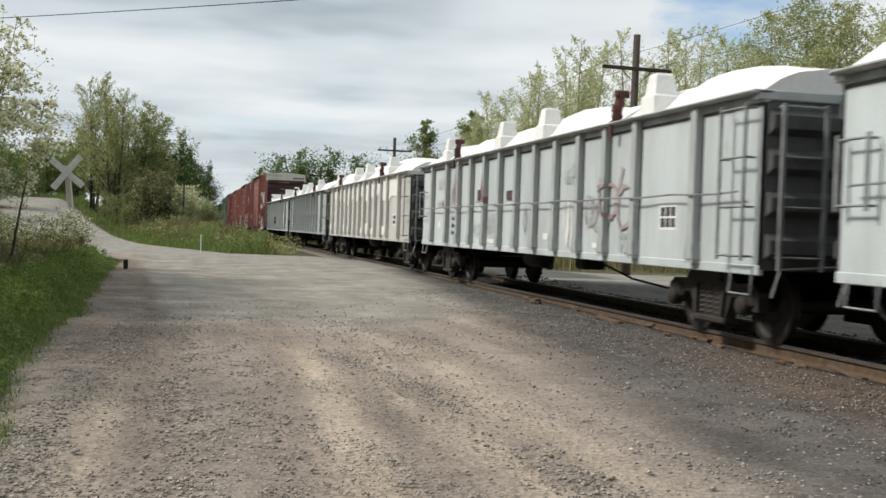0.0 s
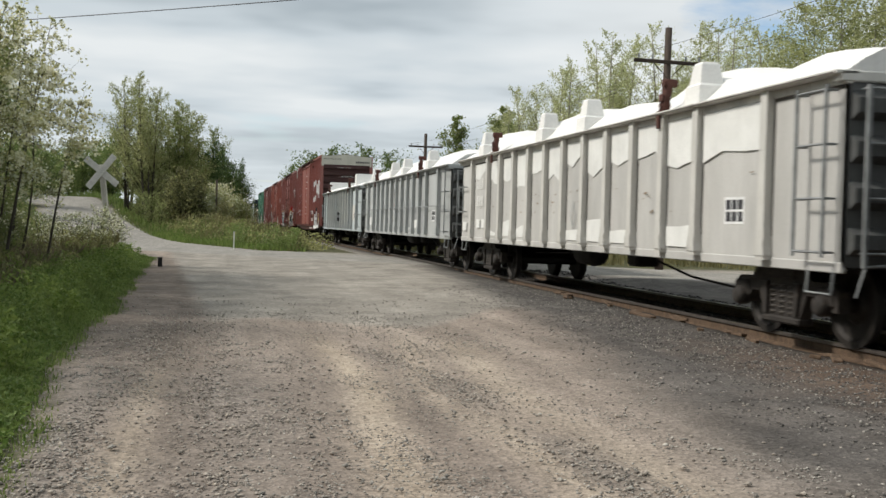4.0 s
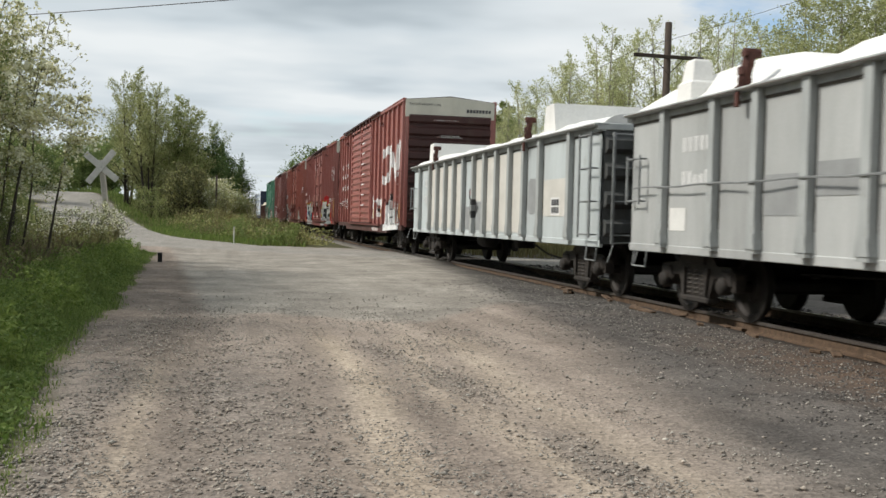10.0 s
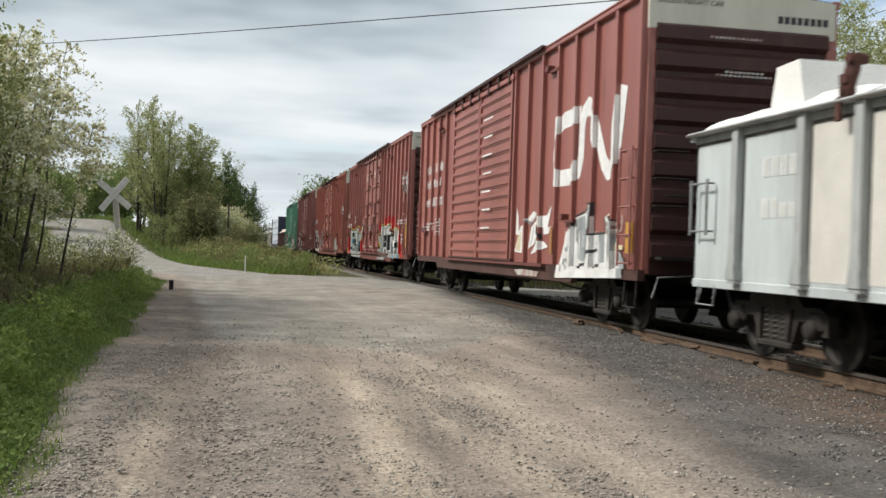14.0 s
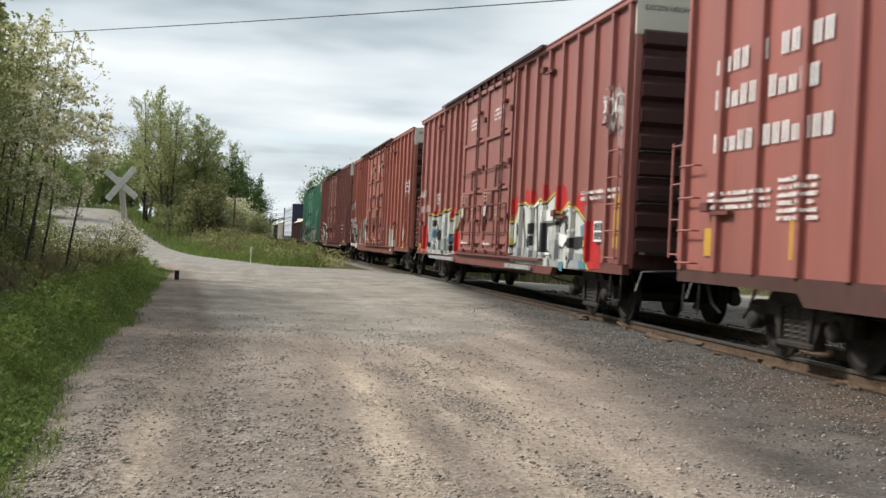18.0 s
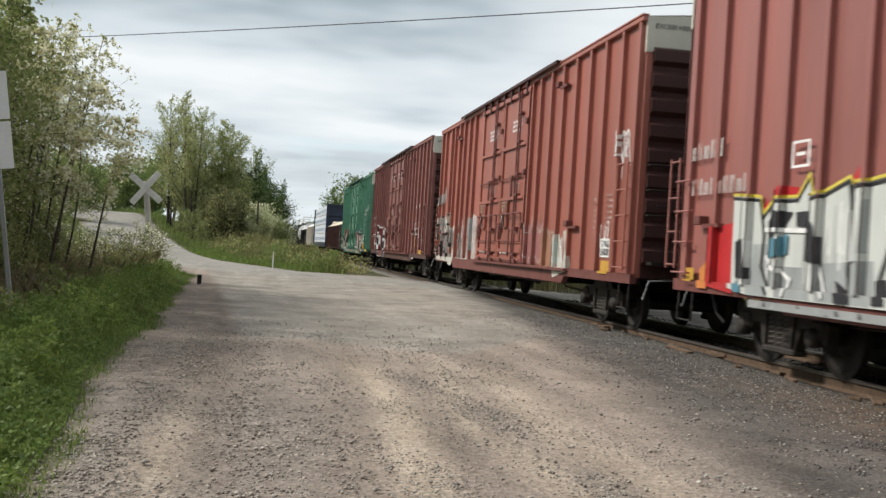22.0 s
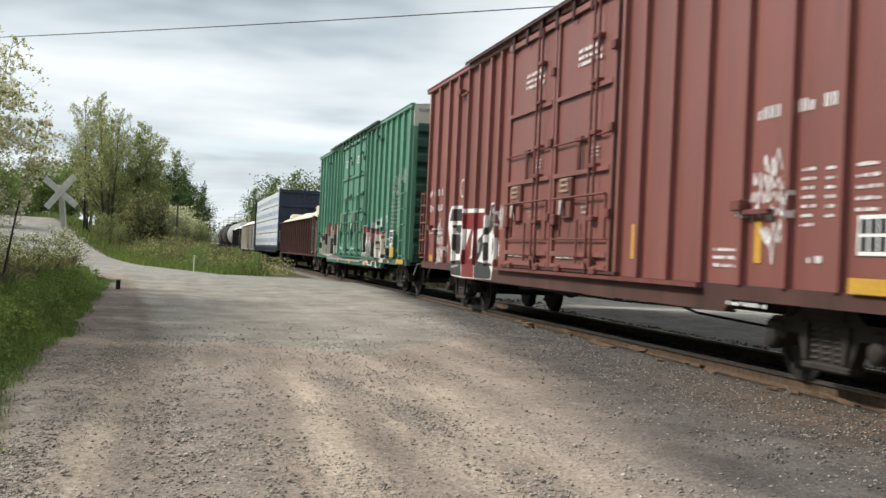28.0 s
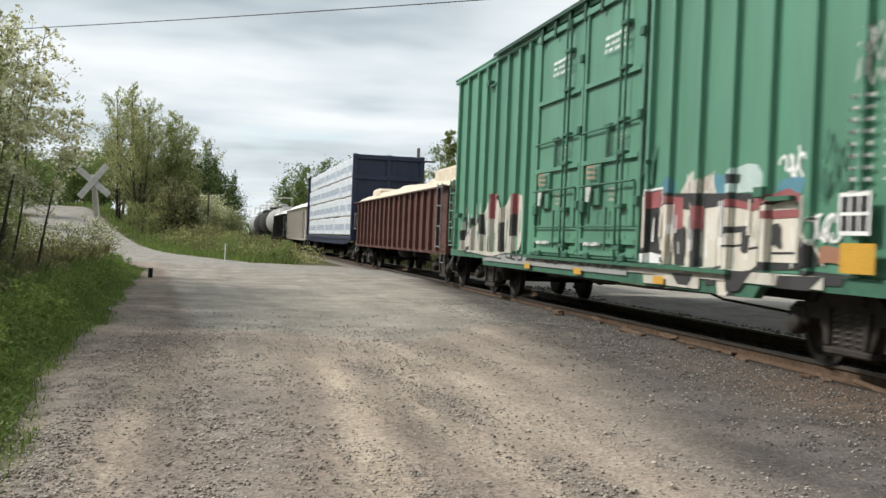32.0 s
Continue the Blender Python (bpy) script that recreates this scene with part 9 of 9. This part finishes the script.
    shapes(sd, "graffiti_dome", [[(14.37, 1.98), (14.60, 2.12), (14.86, 2.16), (15.10, 2.13), (15.23, 2.0), (15.23, 1.84), (14.50, 1.83)]], M["g_aqua"], "pale sprayed dome above the letters")
    shapes(sd, "graffiti_line", [[(14.30, 1.82), (14.62, 1.84), (14.60, 1.74), (14.32, 1.72)], [(14.50, 2.06), (14.72, 2.04), (14.70, 1.94), (14.52, 1.94)]], M["g_charcoal"])
    loops(sd, 15.58, 16.08, 1.95, 2.28, 4, 85, M["g_white"], 0.04)
    # white letters with dark gaps and red tops
    sd.paint("graffiti_backing", [[(11.95, 1.0), (12.10, 1.80), (12.6, 1.90), (15.4, 1.80), (16.05, 1.60), (16.46, 1.06), (16.1, 1.0), (14.3, 0.93)]], M["g_charcoal"], "dark shade behind the letters")
    shapes(sd, "graffiti_letter", [[(11.65, 1.49), (12.01, 1.85), (12.19, 1.88), (12.19, 1.18), (11.67, 0.99)], [(12.51, 1.72), (12.93, 1.74), (13.03, 0.96), (12.56, 1.04)], [(13.21, 1.68), (13.44, 1.65), (13.58, 0.95), (13.35, 0.94)], [(13.86, 1.67), (14.28, 1.69), (14.30, 0.97), (13.87, 0.94)],
                                   [(14.32, 1.66), (15.19, 1.67), (15.17, 1.02), (14.81, 0.86), (14.64, 0.65), (14.37, 0.65), (14.29, 1.0)], [(15.22, 1.65), (15.91, 1.73), (16.11, 1.42), (16.09, 1.07), (15.26, 1.06)]], M["g_bone"], "off-white sprayed letter with a dark edge")
    drips(sd, 12.55, 16.0, 1.0, 1.62, 26, 86, (M["g_white"], M["g_dirty"]), 0.04)
    shapes(sd, "graffiti_counter", [[(14.45, 1.44), (15.0, 1.46), (14.88, 1.39), (14.46, 1.36)], [(12.19, 1.51), (12.50, 1.51), (12.47, 1.10), (12.20, 1.12)], [(13.98, 0.95), (14.40, 1.0), (14.29, 0.76), (14.04, 0.75)], [(15.30, 0.96), (14.71, 0.66), (14.57, 0.64), (14.82, 0.81), (15.05, 0.97)], [(16.15, 1.0), (16.96, 0.98), (16.88, 0.87), (16.06, 0.86)]], M["g_charcoal"], "dark block shade")
    for way in (((15.20, 1.66), (15.22, 1.1)), ((14.31, 1.66), (14.34, 1.1)), ((15.0, 1.2), (15.2, 1.22)), ((15.5, 1.16), (16.0, 1.17)), ((14.5, 1.22), (14.9, 1.24))):
        stroke(sd, "graffiti_line", way, 0.025, M["g_charcoal"])
    shapes(sd, "graffiti_top", [[(12.18, 1.92), (12.54, 1.94), (12.57, 1.72), (12.21, 1.70)], [(12.62, 1.87), (13.24, 1.82), (13.25, 1.42), (12.97, 1.42), (12.92, 1.76), (12.63, 1.76)], [(13.46, 1.72), (13.84, 1.70), (13.82, 1.42), (13.50, 1.42)], [(15.05, 1.84), (15.35, 1.83), (15.37, 1.70), (15.07, 1.69)]], M["g_wine"], "dull red top of a letter")
    for way in (((14.31, 1.72), (14.6, 1.72), (15.05, 1.66), (15.45, 1.74)), ((15.48, 1.75), (15.78, 1.80), (16.05, 1.72), (16.06, 1.58), (15.4, 1.57))):
        stroke(sd, "graffiti_top", way, 0.085, M["g_wine"], "dull red band across the letters")
    stroke(sd, "graffiti_edge", [(12.16, 1.70), (12.18, 1.95), (12.58, 1.97), (12.62, 1.72)], 0.03, M["g_white"])
    stroke(sd, "graffiti_edge", [(15.02, 1.84), (15.1, 1.88), (15.38, 1.86), (15.42, 1.74)], 0.03, M["g_white"])
    stroke(sd, "graffiti_edge", [(16.10, 1.52), (16.20, 1.40), (16.5, 1.06)], 0.03, M["g_bone"])
    loops(sd, 16.22, 16.80, 1.28, 1.56, 4, 90, M["g_white"], 0.035)
    sd.paint("graffiti_stain", [blob(16.4, 16.85, 1.06, 1.26, cloud, 12, 0.3)], M["g_tan"])
    sd.paint("graffiti_arch", [[(11.76, 0.96), (12.0, 1.06), (12.29, 1.11), (12.6, 1.08), (12.82, 0.97)]], M["g_white"])
    stroke(sd, "graffiti_line", [(11.72, 0.98), (12.0, 1.10), (12.29, 1.15), (12.65, 1.11), (12.88, 0.98)], 0.05, M["g_charcoal"])
    sd.paint("sill_overspray", [crest([(11.6, 0.90), (12.0, 0.93), (16.6, 0.95)], 0.82)], M["g_dirty"], "dirty white paint along the sill")
    sd.paint("sill_overspray", [crest([(12.2, 0.80), (13.0, 0.82), (13.9, 0.82)], 0.69)], M["g_dirty"])
    sd.paint("sill_overspray", [crest([(3.4, 0.90), (5.0, 0.94), (7.0, 0.90), (9.5, 0.94), (11.58, 0.90)], 0.76)], M["patch_grey"], "grey grimy paint along the sill")
    for shape in ([(14.55, 0.94), (15.2, 0.95), (14.9, 0.72), (14.6, 0.70)], [(13.1, 0.86), (13.75, 0.86), (13.6, 0.72), (13.3, 0.72)], [(15.75, 0.93), (16.6, 0.95), (16.35, 0.80), (15.7, 0.80)]):
        sd.paint("graffiti_shade", [shape], M["g_charcoal"])
    for a, z, w, hh in ((12.35, 1.45, 0.10, 0.22), (13.3, 1.25, 0.07, 0.25), (14.9, 1.30, 0.09, 0.16), (15.6, 1.35, 0.12, 0.14), (16.2, 1.2, 0.10, 0.18), (1.6, 1.25, 0.16, 0.20), (2.6, 1.50, 0.14, 0.22), (3.9, 1.80, 0.12, 0.25), (5.1, 1.4, 0.16, 0.30)):
        sd.paint("graffiti_blot", [blob(a - w, a + w, z - hh, z + hh, cloud, 12, 0.35)], M["g_charcoal"])
    drips(sd, 11.8, 16.4, 0.92, 1.75, 30, 104, (M["g_white"], M["g_bone"]), 0.06)
    drips(sd, 1.2, 6.1, 0.92, 2.0, 26, 105, (M["g_white"], M["g_bone"]), 0.06)
    loops(sd, 3.4, 11.5, 0.83, 0.95, 22, 92, M["g_charcoal"], 0.03)
    shapes(sd, "graffiti_letter", [[(0.94, 0.95), (1.02, 1.13), (2.10, 1.42), (3.10, 1.74), (3.60, 2.10), (4.27, 2.05), (4.6, 1.75), (5.30, 2.14), (6.05, 2.08), (6.21, 1.38), (5.95, 1.02), (4.04, 0.86)]], M["g_dirty"], "white sprayed letters, red and black in them")
    drips(sd, 1.3, 6.0, 0.92, 1.8, 34, 87, (M["g_white"], M["g_grey"], M["green"]), 0.08)
    shapes(sd, "graffiti_top", [[(3.60, 2.19), (4.17, 2.17), (4.09, 1.64), (3.69, 1.69)], [(5.34, 2.14), (5.84, 2.12), (5.83, 1.71), (5.41, 1.76)]], M["g_wine"], "dull red top of a letter")
    shapes(sd, "graffiti_counter", [[(1.83, 1.66), (2.37, 1.68), (2.30, 1.44), (1.87, 1.42)], [(1.0, 1.40), (1.54, 1.42), (1.47, 1.18), (1.05, 1.16)], [(2.79, 1.74), (3.19, 1.76), (3.36, 1.30), (2.95, 1.34)], [(4.39, 1.55), (4.84, 1.57), (4.94, 0.98), (4.49, 0.97)], [(5.41, 1.72), (5.83, 1.73), (5.81, 1.30), (5.39, 1.30)], [(3.58, 1.27), (3.93, 1.27), (3.93, 0.95), (3.63, 0.97)], [(1.5, 1.02), (1.9, 1.05), (1.85, 0.90), (1.5, 0.90)]], M["g_charcoal"], "dark counter of a letter")
    sd.rect("reflector", 17.75, 18.7, 0.83, 0.95, M["yellow"])
    squiggle(sd, [(16.42, 16.95, 1.72, 2.0), (16.45, 16.9, 2.0, 2.3)], 87, M["hardware_green"], 0.03, 0.07)
    squiggle(sd, [(11.7, 12.3, 2.1, 2.5)], 88, M["hardware_green"], 0.03, 0.09)
    data_plate(sd, 16.9, 1.35, 0.5, 0.4)
    sd.rect("reflector", 16.95, 17.5, 1.0, 1.28, M["yellow"], lift=0.06)
    sd.bars("small_stencil", 17.05, 2.62, 9, 0.22, 0.038, M["white"], gap=2.9, rng=random.Random(23))
    sd.bars("small_stencil", 17.45, 2.62, 8, 0.22, 0.038, M["white"], gap=2.9, rng=random.Random(33))
    for s in (7.95, 10.48):
        door_marks(sd, s - 0.92)
        sd.bars("door_stencil", s, 4.28, 3, 0.9, 0.06, M["g_white"], lift=0.064, rng=random.Random(24))
    squiggle(sd, [(17.1, 17.6, 2.74, 2.92), (17.1, 17.65, 2.95, 3.12), (17.15, 17.6, 3.14, 3.28)], 89, M["white"], 0.016, 0.05)
    loops(sd, 17.95, 18.55, 3.0, 3.42, 6, 94, M["white"], 0.022)
    for s in (6.6, 9.4, 12.6):
        sd.rect("reflector", s, s + 0.35, 0.70, 0.80, M["yellow"], lift=0.06)

    # brown gondola with a cream cover
    car, sd = gondola("gondola_car", 103.75, 17.4, M["brown"], M["brown"], "rust-brown gondola car with a cream covered load", 16, top=2.56, posts=17, bar=False, sheet=M["cream_sheet"])
    part("load_block", Build().box(-1.1, 1.1, -8.3, -5.2, 2.72, 3.16, 0.05), M["cream_sheet"], car, "squared cream bundle at the car's end")
    part("load_block", Build().box(-1.2, 0.9, 4.6, 6.2, 2.70, 3.02, 0.08), M["cream_sheet"], car)
    lumber_car(122.3, 21.6)
    car, sd = gondola("gondola_car", 145.7, 16.8, M["weathered"], M["weathered"], "whitewashed rust-streaked gondola car, pale cover", 17, top=2.95, posts=12, bar=False, humps=())
    car, sd = gondola("gondola_car", 164.3, 16.6, M["black"], M["black"], "black gondola car under a pale cover", 18, top=2.8, posts=12, bar=False, humps=(8.0,))
    tank_car(182.6, 15.5, M["tank_grey"], "grey tank car with a pale gantry", 31)
    tank_car(199.8, 15.5, M["black"], "plain black tank car of the train", 32)
    tank_car(217.0, 15.5, M["black"], "plain black tank car of the train", 33)
    tank_car(234.2, 15.5, M["tank_grey"], "plain grey tank car of the train", 34)


M["rust_smear"] = material("rust_smear_stain", (0.26, 0.185, 0.12), 0.8, dark=0.6, light=1.3, scale=6, bump=0.1)
M["rib_pale"] = material("rib_pale_paint", (0.62, 0.605, 0.565), 0.6, dark=0.65, light=1.15, scale=1.5, streak=4, bump=0.05, dirt=(0.22, 0.18, 0.14), dirt_at=0.64)


def lumber_car(front, L):
    car = start_car("lumber_car", front, L, "navy centre-beam flatcar with white wrapped lumber", "flatcar")
    h, low, top = L / 2, 1.0, 4.62
    deck = Build().box(-HALF, HALF, -h, h, low, low + 0.16, 0.02)
    deck.prism_x([(-h, low), (h, low), (h - 3, low - 0.2), (-h + 3, low - 0.2)], -HALF + 0.05, -HALF + 0.15)
    part("deck", deck, M["navy"], car)
    beam = Build().box(-0.06, 0.06, -h + 0.4, h - 0.4, top - 0.25, top, 0.02)
    for k in range(12):
        y = -h + 0.8 + k * (L - 1.6) / 11
        beam.box(-0.05, 0.05, y - 0.08, y + 0.08, low + 0.1, top - 0.1)
    part("centre_beam", beam, M["navy"], car)
    for sy in (-1, 1):
        y = sy * (h - 0.15)
        bh = part("bulkhead", Build().box(-HALF + 0.02, HALF - 0.02, y - 0.05, y + 0.05, low, top), M["navy"], car, "navy end bulkhead with braces")
        for x in (-HALF + 0.09, 0.0, HALF - 0.09):
            part("bulkhead_post", Build().box(x - 0.1, x + 0.1, y - 0.13, y + 0.13, low, top + 0.08, 0.02), M["navy"], bh)
        for z in (low + 0.5, low + 1.6, low + 2.7, top - 0.05):
            part("bulkhead_brace", Build().box(-HALF + 0.05, HALF - 0.05, y - 0.15, y + 0.15, z - 0.1, z + 0.1, 0.02), M["navy"], bh)
    rng = random.Random(4)
    z0 = low + 0.22
    pack = [Build().box(-0.62, 0.62, -1.16, 1.16, 0, 0.80, 0.03).mesh("lumber_pack", M["wrap"]), Build().box(-0.62, 0.62, -1.16, 1.16, 0, 0.825, 0.03).mesh("lumber_pack", M["wrap"])]
    mark = Build().box(-0.626, -0.622, -0.11, 0.11, 0.22, 0.50).mesh("wrap_print", M["wrap_mark"])
    n = 9
    for row in range(4):
        for k in range(n):
            for sx in (-1, 1):
                y = -h + 0.55 + (k + 0.5) * (L - 1.1) / n
                p = part("lumber_pack", pack[(k + row) % 2], None, car, "white wrapped pack of lumber", at=pose(sx * 0.82 + rng.uniform(-0.03, 0.03), y, z0 + row * 0.86, 0, 0, rng.uniform(-0.5, 0.5)))
                if sx < 0:
                    for j in range(5):
                        part("wrap_print", mark, None, p, at=pose(0, -0.84 + j * 0.42, 0))
    for row in range(4):
        dn = Build()
        for k in range(24):
            y = -h + 0.7 + k * (L - 1.4) / 23
            dn.box(-1.4, 1.4, y - 0.04, y + 0.04, z0 + row * 0.86 - 0.08, z0 + row * 0.86)
        tagged(part("dunnage", dn, M["lumber"], car), kind="stuff")
    underframe(car, L, low - 0.1, rng)
    for y in (-h + 2.1, h - 2.1):
        add_truck(car, y)
    add_couplers(car, h)


def tank_car(front, L, mat, label, seed):
    car = start_car("tank_car", front, L, label, "tank car")
    h = L / 2
    t = Build().lathe_x([(-h + 0.3, 0.1), (-h + 0.38, 0.7), (-h + 0.62, 1.15), (-h + 1.0, 1.42), (h - 1.0, 1.42), (h - 0.62, 1.15), (h - 0.38, 0.7), (h - 0.3, 0.1)], 0, 28)
    t.v = [(y, x, z + 2.45) for x, y, z in t.v]
    part("tank", t, mat, car, smooth=True)
    bands = Build()
    for y in (-h + 2.2, h - 2.2, 0):
        ring = Build().lathe_x([(-0.06, 1.435), (0.06, 1.435)], 0, 28)
        ring.f = ring.f[:28]
        bands.add([(yy, x + y, z + 2.45) for x, yy, z in ring.v], ring.f)
    part("tank_bands", bands, M["black"], car)
    dome = Build().lathe_x([(0, 0.5), (0.3, 0.5), (0.42, 0.42), (0.45, 0.1)], 0, 16)
    dome.v = [(y, z, x + 3.84) for x, y, z in dome.v]
    part("dome", dome, mat, car)
    plat = part("top_platform", Build().box(-0.9, 0.9, -1.2, 1.2, 3.95, 3.99), M["cap"], car, "pale gantry on top")
    for x in (-0.88, 0.88):
        for y in (-1.2, 1.2):
            part("platform_post", Build().tube([(x, y, 3.97), (x, y, 4.9)], 0.03, 5), M["cap"], plat)
        part("handrail", Build().tube([(x, -1.2, 4.9), (x, 1.2, 4.9)], 0.03, 5), M["cap"], plat)
    for y in (-1.2, 1.2):
        part("handrail", Build().tube([(-0.88, y, 4.9), (0.88, y, 4.9)], 0.03, 5), M["cap"], plat)
    fr = Build().box(-HALF + 0.1, HALF - 0.1, -h, -h + 2.6, 0.92, 1.12, 0.02).box(-HALF + 0.1, HALF - 0.1, h - 2.6, h, 0.92, 1.12, 0.02).box(-0.3, 0.3, -h, h, 0.8, 1.05)
    for sy in (-1, 1):
        y = sy * (h - 0.05)
        fr.tube([(-1.4, y, 1.1), (-1.4, y, 2.1), (1.4, y, 2.1), (1.4, y, 1.1)], 0.025, 5)
    part("stub_frame", fr, M["black"], car)
    for y in (-h + 1.9, h - 1.9):
        add_truck(car, y)
    add_couplers(car, h)


build_train()


# ---------------------------------------------------------------- motion of the train
def motions():
    times = [2.0 * k for k in range(17)]
    for car, behind in CARS:
        walk(car, [(t, pose(TRACK_X, train_y(t) + behind, 0)) for t in times])
    step = 4 / FPS
    spins = [k * step for k in range(int(32.0 / step) + 1)]
    for ws, sy in WHEELSETS:
        if ws.parent.parent not in ROLLING:
            continue
        walk(ws, [(t, pose(0, sy, WHEEL_R, -math.degrees((train_y(t) - train_y(0)) / WHEEL_R) % 360)) for t in spins])


ROLLING = [car for car, behind in CARS]
motions()
